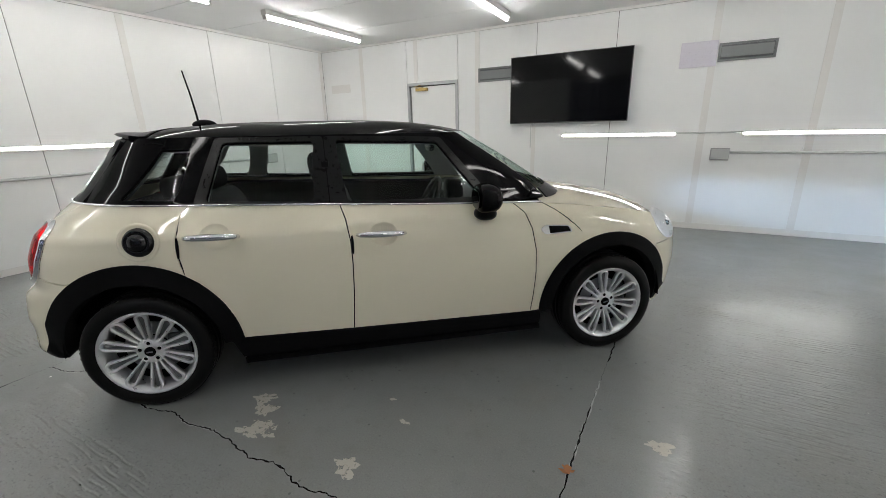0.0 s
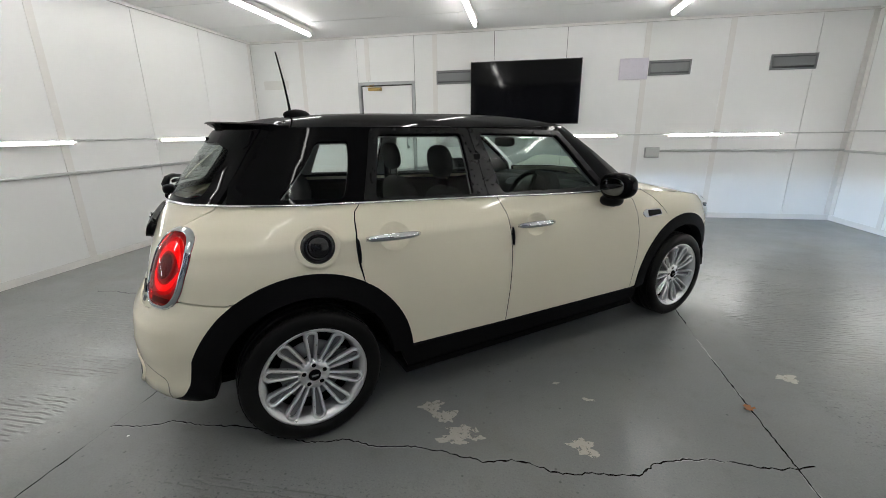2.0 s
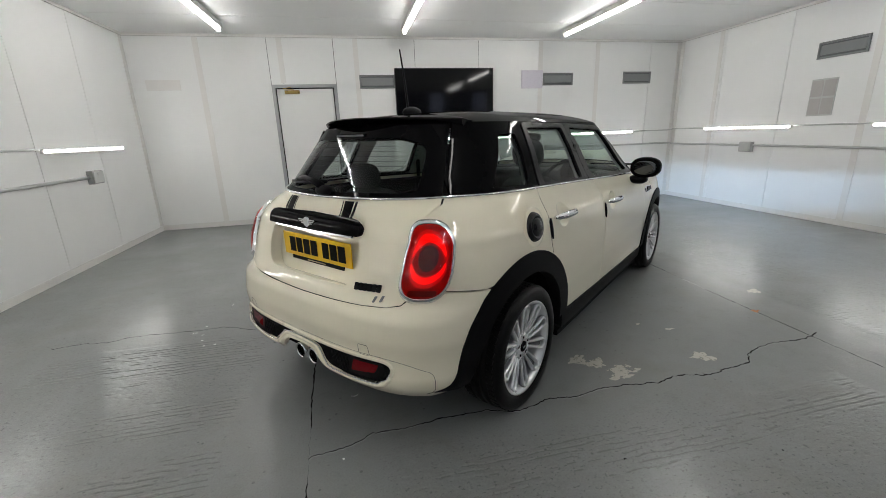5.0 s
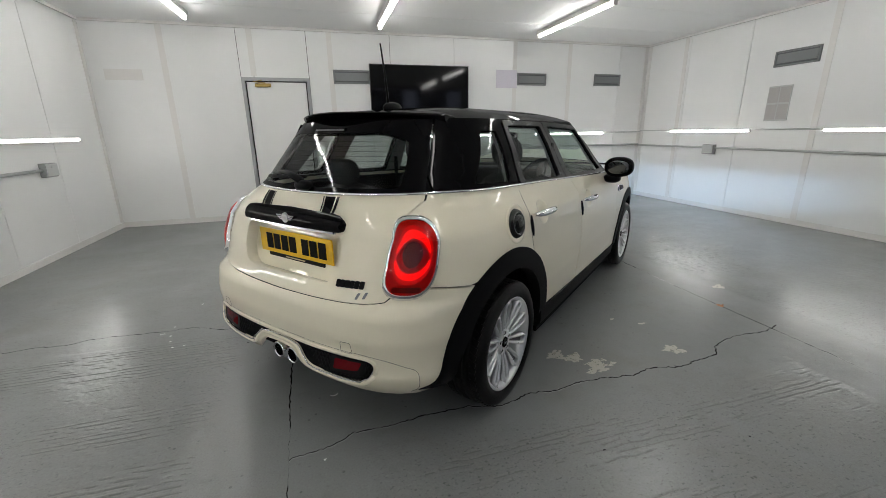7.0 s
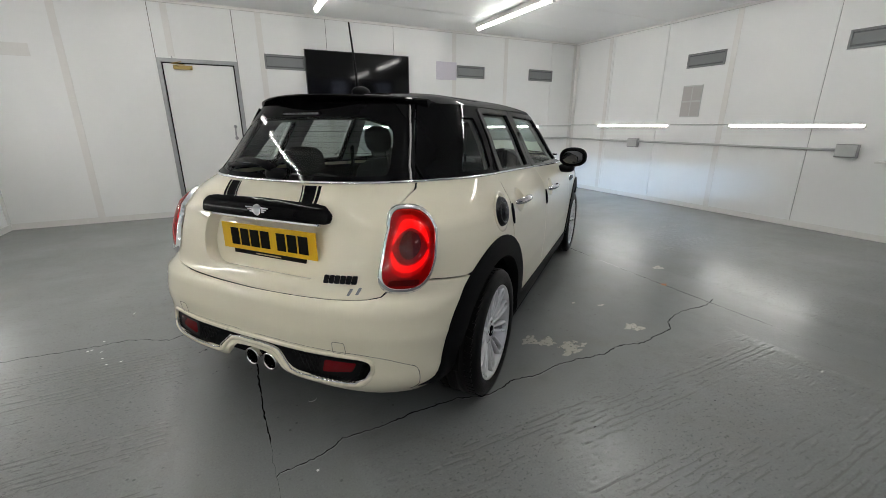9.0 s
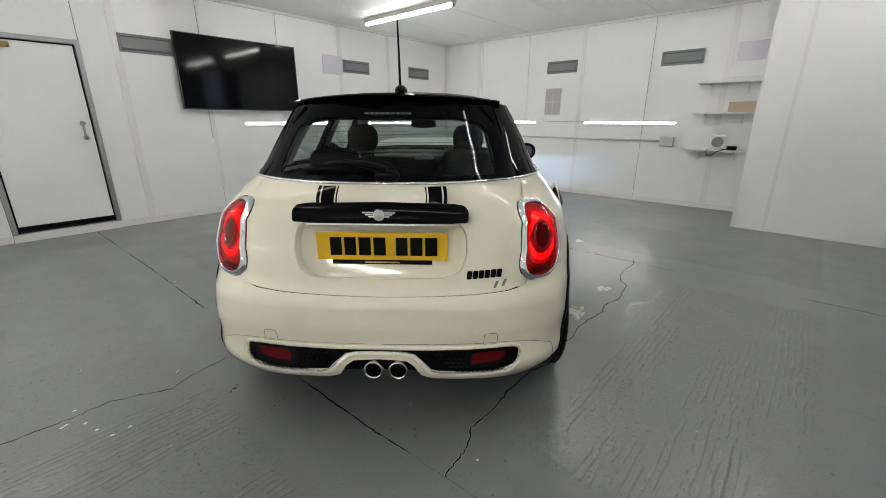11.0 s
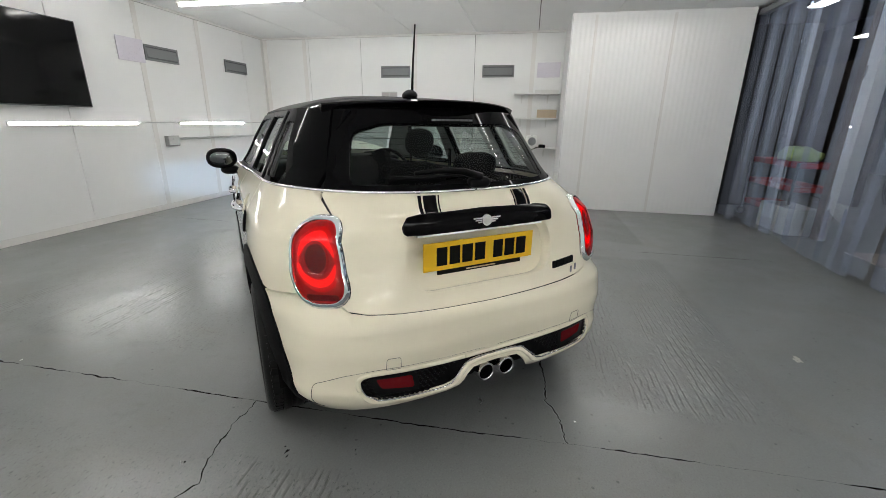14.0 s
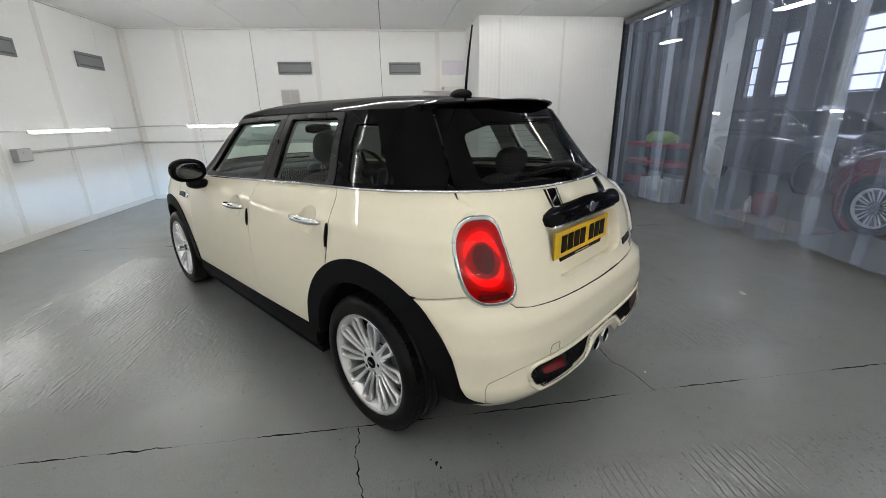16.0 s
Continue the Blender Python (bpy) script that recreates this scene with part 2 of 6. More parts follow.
M_SCREEN = simple("tv_screen", (0.003, 0.003, 0.0035), 0.07, vary=0.1, spec=0.25)
M_RUBBER = simple("tyre_rubber", (0.006, 0.006, 0.006), 0.45, grain=0.2, grain_scale=220, vary=0.2, spec=0.16)
M_SILVER = simple("silver_alloy", (0.80, 0.805, 0.815), 0.32, 0.80, vary=0.06)
# spoke silver made darker, with the shade of the recess in its colour
M_POCKET = simple("shaded_wheel_pocket", (0.20, 0.202, 0.208), 0.45, 0.5, vary=0.1)
M_CHROME = simple("chrome", (0.80, 0.80, 0.81), 0.07, 1.0, vary=0.04)
M_MIRROR = simple("mirror_glass", (0.11, 0.115, 0.12), 0.03, 1.0, vary=0.02)
M_SEAT = simple("charcoal_seat_cloth", (0.014, 0.014, 0.015), 0.85, grain=0.3, grain_scale=300, vary=0.2)
M_TRIMGREY = simple("grey_headlining", (0.26, 0.265, 0.255), 0.9, grain=0.1, grain_scale=200, vary=0.08)
M_SOOT = simple("soot_black", (0.00004, 0.00004, 0.00004), 1.0, spec=0.0)
M_INNER = simple("dark_inner_shell", (0.004, 0.004, 0.004), 0.8, spec=0.1)
M_GLASS = pane("green_tinted_glass", (0.82, 0.94, 0.90), 0.55)
M_PRIV = pane("dark_tinted_glass", (0.82, 0.88, 0.86), 0.55)
M_CLEAR = pane("clear_lamp_cover", (0.93, 0.94, 0.95))
M_REDLENS = pane("red_lamp_lens", (0.92, 0.10, 0.07), 0.8)
M_RED = simple("red_lamp_body", (0.44, 0.012, 0.012), 0.35)
M_REFL = simple("red_reflector", (0.13, 0.005, 0.008), 0.22, spec=0.3)
M_DEEPRED = simple("dark_lamp_bowl", (0.110, 0.016, 0.008), 0.35, spec=0.2)
M_TAIL = [glow("red_light_guide", (1.0, 0.006, 0.008), TAIL_GLOW * k) for k in (0.95, 0.62, 0.30)]
for guide in M_TAIL:
    guide.node_tree.nodes["Principled BSDF"].inputs["Base Color"].default_value = (0.30, 0.004, 0.005, 1)
    guide.node_tree.nodes["Principled BSDF"].inputs["Specular IOR Level"].default_value = 0.05
M_YELLOW = simple("yellow_plate", (0.78, 0.47, 0.012), 0.35, vary=0.04)
M_TUBE = glow("white_led_tube", (1.0, 0.985, 0.955), TUBE)
M_WTUBE = glow("white_led_bar", (1.0, 0.985, 0.955), WALL_TUBE)
M_STRIP = pane("clear_pvc_strip", (0.86, 0.90, 0.97), 0.40, 0.03, haze=0.19, haze_color=(0.62, 0.70, 0.92), uneven=0.15, sheen=(0.80, 0.87, 1.0))
M_REDPAINT = simple("red_vehicle_paint", (0.17, 0.010, 0.012), 0.25, coat=1.0)
M_DARKPAINT = simple("near_black_vehicle_paint", (0.012, 0.011, 0.014), 0.25, coat=1.0)
M_REDDULL = simple("dull_red_plastic", (0.20, 0.022, 0.02), 0.5, vary=0.15)
M_REDCART = simple("red_steel", (0.38, 0.03, 0.025), 0.4, vary=0.15)
M_LIME = simple("lime_cloth", (0.34, 0.46, 0.12), 0.85, grain=0.3, vary=0.2)
M_WOOD = simple("brown_board", (0.075, 0.045, 0.024), 0.7, grain=0.2, grain_scale=18, vary=0.25)
M_SCREENBOARD = simple("brown_grey_board", (0.11, 0.095, 0.085), 0.8, grain=0.2, vary=0.2)
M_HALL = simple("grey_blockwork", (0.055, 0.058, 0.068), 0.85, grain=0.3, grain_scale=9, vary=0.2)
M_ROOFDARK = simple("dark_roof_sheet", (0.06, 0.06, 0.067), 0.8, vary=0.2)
M_LEAF = simple("dry_leaf", (0.34, 0.13, 0.045), 0.7, vary=0.3)


# ---------------------------------------------------------------- mesh helpers
def finish(bm, name, mat, smooth=False):
    me = bpy.data.meshes.new(name)
    bm.to_mesh(me)
    bm.free()
    me.materials.append(mat)
    if smooth:
        me.polygons.foreach_set("use_smooth", [True] * len(me.polygons))
    return me


def part(name, bm, mat, parent, label="", smooth=False):
    me = bm if isinstance(bm, bpy.types.Mesh) else finish(bm, name, mat, smooth)
    ob = new(name, me)
    ob.parent = parent
    if label:
        ob["label"] = label
    return ob


def thing(name, at, label, category, group="", kind=""):
    ob = new(name)
    ob.matrix_world = at
    return tagged(ob, label, category, group, kind)


def boxes(*specs, bevel=0.0):
    """A bmesh of boxes, each given by its low and high corner; edges rounded by bevel."""
    bm = bmesh.new()
    for lo, hi in specs:
        c = [(a + b) / 2 for a, b in zip(lo, hi)]
        s = [abs(b - a) for a, b in zip(lo, hi)]
        bmesh.ops.create_cube(bm, size=1, matrix=Matrix.Translation(c) @ Matrix.Diagonal((*s, 1)))
    if bevel:
        bmesh.ops.bevel(bm, geom=list(bm.edges), offset=bevel, segments=2, profile=0.6, affect="EDGES")
    return bm


def cylinder(bm, p0, p1, r0, r1=None, n=16, caps=True):
    a, b = Vector(p0), Vector(p1)
    m = Matrix.Translation((a + b) / 2) @ (b - a).to_track_quat("Z", "Y").to_matrix().to_4x4()
    bmesh.ops.create_cone(bm, cap_ends=caps, segments=n, radius1=r0, radius2=r0 if r1 is None else r1, depth=(b - a).length, matrix=m)
    return bm


def tube(points, r, n=8):
    """A round bar along a line of points; r is one radius or a function of the share of the way."""
    bm = bmesh.new()
    pts = [Vector(p) for p in points]
    rings = []
    for i, p in enumerate(pts):
        d = (pts[min(i + 1, len(pts) - 1)] - pts[max(i - 1, 0)]).normalized()
        up = Vector((0, 0, 1)) if abs(d.z) < 0.9 else Vector((1, 0, 0))
        u = d.cross(up).normalized()
        v = u.cross(d)
        rr = r(i / max(1, len(pts) - 1)) if callable(r) else r
        rings.append([bm.verts.new(p + (u * math.cos(2 * math.pi * k / n) + v * math.sin(2 * math.pi * k / n)) * rr) for k in range(n)])
    for a, b in zip(rings, rings[1:]):
        for k in range(n):
            bm.faces.new((a[k], a[(k + 1) % n], b[(k + 1) % n], b[k]))
    bm.faces.new(rings[0][::-1])
    bm.faces.new(rings[-1])
    bmesh.ops.recalc_face_normals(bm, faces=bm.faces)
    return bm


def lathe(profile, n=48, axis="Y", closed=False):
    """A turned shape: profile of (radius, along the axis)."""
    bm = bmesh.new()
    rings = []
    for r, h in profile:
        ring = []
        for k in range(n):
            a = 2 * math.pi * k / n
            ring.append(bm.verts.new((r * math.cos(a), h, r * math.sin(a)) if axis == "Y" else (r * math.cos(a), r * math.sin(a), h)))
        rings.append(ring)
    pairs = list(zip(rings, rings[1:])) + ([(rings[-1], rings[0])] if closed else [])
    for a, b in pairs:
        for k in range(n):
            bm.faces.new((a[k], a[(k + 1) % n], b[(k + 1) % n], b[k]))
    bmesh.ops.recalc_face_normals(bm, faces=bm.faces)
    return bm


def ellipsoid(c, r, power=2.0, nu=24, nv=14, bm=None):
    """A rounded block; a higher power makes it boxier."""
    bm = bm or bmesh.new()
    def sp(v):
        return math.copysign(abs(v) ** (2 / power), v)
    rings = []
    for j in range(nv + 1):
        b = math.pi * (j / nv - 0.5)
        rings.append([bm.verts.new((c[0] + r[0] * sp(math.cos(b)) * sp(math.cos(2 * math.pi * i / nu)),
                                    c[1] + r[1] * sp(math.cos(b)) * sp(math.sin(2 * math.pi * i / nu)),
                                    c[2] + r[2] * sp(math.sin(b)))) for i in range(nu)])
    for a, b in zip(rings, rings[1:]):
        for k in range(nu):
            bm.faces.new((a[k], a[(k + 1) % nu], b[(k + 1) % nu], b[k]))
    bmesh.ops.remove_doubles(bm, verts=bm.verts, dist=1e-5)
    bmesh.ops.recalc_face_normals(bm, faces=bm.faces)
    return bm


# ---------------------------------------------------------------- the room
X_W, X_E, Y_N, Y_S, H = -5.905, 3.145, 6.262, -1.85, 2.803
T = 0.12


def structure(name, bm, mat, label, category):
    ob = new(name, finish(bm, name, mat))
    return tagged(ob, label, category, kind="structure")


floor = structure("floor", boxes(((-14, -16, -0.15), (14, 6.5, 0.0))), M_FLOOR, "grey painted concrete floor with cracks and tamped ridges", "floor")

wall_north = structure("wall_north", boxes(((X_W - T, Y_N + 0.012, 0), (-4.02, Y_N + T, H)), ((-3.06, Y_N + 0.012, 0), (X_E + T, Y_N + T, H)),
                       ((-4.02, Y_N + 0.012, 2.115), (-3.06, Y_N + T, H)), ((-4.02, Y_N + 0.09, 0), (-3.06, Y_N + T, 2.115))), M_GAP, "white panelled wall behind the television", "wall")
wall_west = structure("wall_west", boxes(((X_W - T, Y_S - 0.1, 0), (X_W - 0.012, Y_N + 0.012, H))), M_GAP, "white panelled wall with strip lights", "wall")
wall_east = structure("wall_east", boxes(((X_E + 0.012, -3.2, 0), (X_E + T, Y_N + 0.012, H))), M_GAP, "white panelled wall with vents and shelves", "wall")
wall_partition = structure("wall_partition", boxes(((2.052, -1.80, 0), (2.20, 0.53, H)), ((2.20, 0.41, 0), (X_E + 0.01, 0.53, H))), M_GAP, "white panelled partition beside the strip curtain", "wall")
wall_south = structure("wall_south", boxes(((X_W, Y_S - 0.1, 0), (-2.98, Y_S, H))), M_WALL, "white wall beside the curtain opening", "wall")


def wall_panels(wall, axis, plane, inward, joints, z0=0.0, z1=H):
    """Panel boards of a wall between joints, with a fine gap, each a piece of its own."""
    for a, b in zip(joints, joints[1:]):
        lo, hi = a + 0.0035, b - 0.0035
        p0, p1 = plane, plane - inward * 0.010
        if axis == "x":
            bm = boxes(((lo, min(p0, p1), z0), (hi, max(p0, p1), z1)))
        else:
            bm = boxes(((min(p0, p1), lo, z0), (max(p0, p1), hi, z1)))
        part("panel", bm, M_WALL, wall)


def strips(wall, axis, plane, inward, places, z0=0.02, z1=H - 0.03, w=0.075):
    """Cover strips over joints."""
    for c in places:
        p0, p1 = plane, plane + inward * 0.005
        if axis == "x":
            bm = boxes(((c - w / 2, min(p0, p1), z0), (c + w / 2, max(p0, p1), z1)))
        else:
            bm = boxes(((min(p0, p1), c - w / 2, z0), (max(p0, p1), c + w / 2, z1)))
        part("cover_strip", bm, M_TRIM, wall)


wall_panels(wall_north, "x", Y_N, -1, [X_W, -4.98, -4.02])
wall_panels(wall_north, "x", Y_N, -1, [-4.02, -3.84, -3.06], 2.115)
wall_panels(wall_north, "x", Y_N, -1, [-3.06, -2.73, -1.80, -0.73, 0.345, 1.455, 2.52, X_E])
strips(wall_north, "x", Y_N, -1, [-2.725, 0.375, 1.455, -4.98])
strips(wall_north, "x", Y_N, -1, [-3.84], 2.14)
strips(wall_north, "x", Y_N, -1, [-1.80], 0.36, 1.38, 0.06)
wall_panels(wall_west, "y", X_W, 1, [Y_S, -1.25, -0.2, 0.86, 1.90, 2.93, 4.03, 5.08, Y_N])
strips(wall_west, "y", X_W, 1, [0.86, 2.93])
wall_panels(wall_east, "y", X_E, -1, [0.53, 1.06, 2.08, 3.18, 4.23, 5.29, Y_N])
strips(wall_east, "y", X_E, -1, [5.38, 3.18, 1.06])
part("panel", boxes(((2.04, -1.80, 0), (2.05, 0.53, H))), M_RIBBED, wall_partition)
strips(wall_partition, "y", 2.04, -1, [0.21, -0.82], 0.02, H - 0.03, 0.036)
part("panel", boxes(((2.04, 0.532, 0), (X_E - 0.002, 0.542, H))), M_WALL, wall_partition)

# skirting line where wall paint meets the floor
for nm, lo, hi in (("baseboard", (X_W, Y_N - 0.008, 0), (-4.03, Y_N - 0.001, 0.075)), ("baseboard", (-3.05, Y_N - 0.008, 0), (X_E, Y_N - 0.001, 0.075)),
                   ("baseboard", (X_W + 0.001, Y_S, 0), (X_W + 0.008, Y_N, 0.07)), ("baseboard", (X_E - 0.008, 0.55, 0), (X_E - 0.001, Y_N, 0.07))):
    structure(nm, boxes((lo, hi)), M_TRIM, "low white painted skirting along the floor", "skirting")


def ceiling_mesh():
    joints = [-1.95, -1.10, -0.05, 1.0, 2.05, 3.18, 4.22, 5.27, Y_N]
    bm = boxes(*[((X_W, a + 0.005, H), (X_E, b - 0.005, H + 0.02)) for a, b in zip(joints, joints[1:])])
    return bm


ceiling = structure("ceiling", ceiling_mesh(), M_CEIL, "white panelled ceiling with dark joints", "ceiling")
structure("ceiling_backing", boxes(((X_W - T, -1.97, H + 0.024), (X_E + T, Y_N + T, H + 0.1))), M_GAP, "dark backing over the ceiling boards", "ceiling")
structure("trim", boxes(((X_W, Y_N - 0.03, H - 0.035), (X_E, Y_N - 0.002, H - 0.001)), ((X_W + 0.002, Y_S, H - 0.035), (X_W + 0.03, Y_N - 0.03, H - 0.001)),
                             ((X_E - 0.03, 0.55, H - 0.035), (X_E - 0.002, Y_N - 0.03, H - 0.001))), M_TRIM, "narrow white angle trim under the ceiling", "trim")
for nm, lo, hi in (("trim", (X_E - 0.075, Y_N - 0.008, 0.08), (X_E - 0.002, Y_N - 0.001, H - 0.036)), ("trim", (X_E - 0.008, Y_N - 0.09, 0.08), (X_E - 0.001, Y_N - 0.01, H - 0.036)),
                   ("trim", (X_W + 0.001, Y_N - 0.09, 0.08), (X_W + 0.007, Y_N - 0.01, H - 0.036))):
    structure(nm, boxes((lo, hi)), M_TRIM, "white corner trim of the panel walls", "trim")

# floor joints, cracks and worn patches
def ribbon(points, width, z, seed, jag=0.012, step=0.02, gaps=0.0):
    """A ragged dark line on the floor, its width swelling and shrinking; gaps: the share of it that is closed up with paint."""
    rng = random.Random(seed)
    bm = bmesh.new()
    pts = []
    for (x0, y0), (x1, y1) in zip(points, points[1:]):
        d = math.hypot(x1 - x0, y1 - y0)
        k = max(1, int(d / step))
        pts += [(x0 + (x1 - x0) * i / k, y0 + (y1 - y0) * i / k) for i in range(k)]
    pts.append(points[-1])
    left, right, run = [], [], 0.0
    for i, (x, y) in enumerate(pts):
        x2, y2 = pts[min(i + 1, len(pts) - 1)]
        x1, y1 = pts[max(i - 1, 0)]
        d = math.hypot(x2 - x1, y2 - y1) or 1
        nx, ny = -(y2 - y1) / d, (x2 - x1) / d
        run += d / 2
        slow = noise.noise((run * 3.1, seed * 7.3, 0.0))
        off = rng.uniform(-jag, jag) * 0.6 + jag * 1.6 * noise.noise((run * 14.0, seed * 3.7, 4.0))
        w = width * (0.75 + 0.7 * noise.noise((run * 22.0, seed * 1.9, 9.0))) * rng.uniform(0.7, 1.25)
        if gaps:
            w *= min(1.0, max(0.06, (slow + 0.5 - gaps) * 6))
        w = max(w, 0.0004)
        left.append(bm.verts.new((x + nx * (off + w), y + ny * (off + w), z)))
        right.append(bm.verts.new((x + nx * (off - w), y + ny * (off - w), z)))
    for i in range(len(pts) - 1):
        bm.faces.new((left[i], right[i], right[i + 1], left[i + 1]))
    bmesh.ops.recalc_face_normals(bm, faces=bm.faces)
    return bm


CRACK_MAIN = [(-3.22, 0.75), (-3.07, 0.785), (-2.95, 0.84), (-2.80, 0.83), (-2.62, 0.86), (-2.43, 0.86), (-2.25, 0.82), (-2.06, 0.86), (-1.90, 0.84), (-1.80, 0.87),
              (-1.61, 0.86), (-1.44, 0.84), (-1.29, 0.87), (-1.18, 0.83), (-1.07, 0.83), (-0.94, 0.86), (-0.82, 0.88), (-0.76, 0.94), (-0.66, 0.98), (-0.53, 1.005), (-0.37, 1.0), (-0.25, 1.0), (-0.12, 1.04)]
CRACK_SIDE = [(-5.02, 2.21), (-4.86, 2.23), (-4.70, 2.20), (-4.58, 2.24), (-4.45, 2.25), (-4.30, 2.24), (-4.09, 2.23), (-3.95, 2.24), (-3.73, 2.13), (-3.62, 2.18), (-3.47, 2.20), (-3.38, 2.215), (-3.27, 2.22)]
for nm, bm, mt in (("crack", ribbon(CRACK_MAIN, 0.0046, 0.0016, 1, 0.0080, 0.014), M_CRACK), ("crack_lip", ribbon(CRACK_MAIN, 0.0080, 0.0008, 1, 0.0080, 0.014, 0.55), M_DUST),
                   ("crack", ribbon(CRACK_SIDE, 0.0036, 0.0016, 2, 0.009, 0.016), M_CRACK),
                   ("joint", ribbon([(-3.33, 6.15), (-3.28, 4.1), (-3.265, 2.4), (-3.25, 1.3), (-3.22, 0.75), (-3.21, 0.3), (-3.20, -0.4), (-3.19, -1.8)], 0.0050, 0.0014, 3, 0.004, 0.02, 0.36), M_CRACK),
                   ("joint", ribbon([(-0.13, 3.2), (-0.14, 2.56), (-0.18, 1.82), (-0.19, 1.40), (-0.195, 1.0), (-0.20, 0.55)], 0.0044, 0.0014, 4, 0.004, 0.02, 0.40), M_CRACK),
                   ("joint", ribbon([(-0.165, 2.1), (-0.19, 1.42), (-0.195, 1.0), (-0.20, 0.55)], 0.0052, 0.0008, 5, 0.005, 0.03, 0.55), M_DUST),
                   ("joint", ribbon([(-0.205, 0.62), (-0.21, 0.2), (-0.22, -1.8)], 0.0046, 0.0014, 6, 0.004, 0.02, 0.45), M_CRACK),
                   ("joint", ribbon([(-0.10, 6.2), (-0.12, 4.5), (-0.13, 3.2)], 0.0046, 0.0014, 7, 0.004, 0.02, 0.45), M_CRACK)):
    part(nm, bm, mt, floor)


def lattice_noise(x, y, seed):
    """Smooth random heights from 0 to 1 over a unit lattice, for arrays of places."""
    table = np.random.default_rng(seed).random((256, 256))
    ix, iy = np.floor(x).astype(int), np.floor(y).astype(int)
    fx, fy = x - ix, y - iy
    fx, fy = fx * fx * (3 - 2 * fx), fy * fy * (3 - 2 * fy)
    a, b = table[ix % 256, iy % 256], table[(ix + 1) % 256, iy % 256]
    c, d = table[ix % 256, (iy + 1) % 256], table[(ix + 1) % 256, (iy + 1) % 256]
    return (a * (1 - fx) + b * fx) * (1 - fy) + (c * (1 - fx) + d * fx) * fy


def tamped(x0, x1, y0, y1, seed, share, bands=(), deep=1.0, dx=0.010, dy=0.0036):
    """A field of tamping marks along x: rows of broken grooves with a raised lip, coloured dark for dirt and for the
    shade in them, lumps and pits, ending at the slab's trowelled margin; share: how much of it is marked; bands: (y0,
    y1, west end) of strips that are marked throughout.
    """
    gx, gy = np.meshgrid(np.arange(x0, x1, dx), np.arange(y0, y1, dy))
    ragged = 0.10 * (lattice_noise(gx * 4.0, gy * 9.0, seed) - 0.5)
    rim = np.clip(np.minimum.reduce([gx - x0 + ragged, x1 - gx + 0.3 * ragged, gy - y0 + 0.2 * ragged, y1 - gy + 2.0 * ragged]) / 0.08, 0, 1)
    cover = np.clip((0.6 * lattice_noise(gx * 0.8, gy * 4.2, seed + 1) + 0.4 * lattice_noise(gx * 2.6, gy * 11.0, seed + 2) - (1 - share)) / 0.12 + 0.5, 0, 1)
    for b0, b1, west in bands:
        strong = np.clip(np.minimum(gy - b0, b1 - gy) / 0.05 + 1.5 * ragged / 0.05, 0, 1) * np.clip((gx - west) / 0.5 + 6 * ragged, 0, 1)
        cover = np.maximum(cover, strong)
    cover = cover * rim
    rows = gy / 0.031 + 1.1 * lattice_noise(gx * 0.9, gy * 3.0, seed + 3) + 0.45 * lattice_noise(gx * 12.0, gy * 22.0, seed + 4)
    line = np.floor(rows)
    step = rows - line
    run = 0.45 * lattice_noise(gx * 5.0 + line * 17.3, line * 3.7, seed + 5) + 0.55 * lattice_noise(gx * 26.0 + line * 31.1, line * 5.9, seed + 6)
    dash = np.clip((run - 0.60 + 0.26 * cover) / 0.10, 0, 1) * np.clip(cover * 2, 0, 1)
    groove = np.clip(1 - np.abs(step - 0.30) / 0.17, 0, 1) * dash
    lip = np.clip(1 - np.abs(step - 0.62) / 0.20, 0, 1) * dash
    lump = (lattice_noise(gx * 34.0, gy * 70.0, seed + 7) - 0.45) * (0.3 + 0.7 * cover)
    pit = np.clip((lattice_noise(gx * 42.0, gy * 60.0, seed + 8) - 0.86) / 0.08, 0, 1) * rim
    h = 0.0028 * rim - 0.0006 + deep * (0.0012 * lip - 0.0020 * groove) + 0.0015 * lump * rim - 0.0014 * pit
    ny, nx = gx.shape
    co = np.stack([gx, gy, h], -1).reshape(-1, 3)
    at = (np.arange(ny - 1)[:, None] * nx + np.arange(nx - 1)[None, :]).reshape(-1)
    quads = np.stack([at, at + 1, at + nx + 1, at + nx], -1)
    # groove faces get the darker colour that stands for their shade
    groove_dark = groove
    groove_dark = (groove_dark[:-1, :-1] + groove_dark[1:, :-1] + groove_dark[:-1, 1:] + groove_dark[1:, 1:]).reshape(-1) / 4
    solid = (rim[:-1, :-1] + rim[1:, :-1] + rim[:-1, 1:] + rim[1:, 1:]).reshape(-1) > 0
    me = bpy.data.meshes.new("tamped_ridge")
    me.from_pydata(co, [], quads[solid])
    me.materials.append(M_FLOOR)
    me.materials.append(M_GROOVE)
    me.polygons.foreach_set("material_index", (groove_dark[solid] > 0.38 + 0.6 * (1 - deep)).astype(np.int32))
    me.polygons.foreach_set("use_smooth", [True] * len(me.polygons))
    tagged(part("tamped_ridge", me, None, floor, "low tamped ridges in the painted concrete"), kind="stuff")


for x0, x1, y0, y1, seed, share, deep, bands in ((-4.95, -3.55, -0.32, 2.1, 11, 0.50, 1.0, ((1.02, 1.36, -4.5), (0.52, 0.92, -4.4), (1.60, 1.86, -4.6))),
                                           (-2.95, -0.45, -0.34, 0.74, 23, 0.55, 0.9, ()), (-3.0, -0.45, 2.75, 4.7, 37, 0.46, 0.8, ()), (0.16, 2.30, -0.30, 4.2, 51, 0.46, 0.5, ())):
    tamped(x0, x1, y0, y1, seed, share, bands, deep)


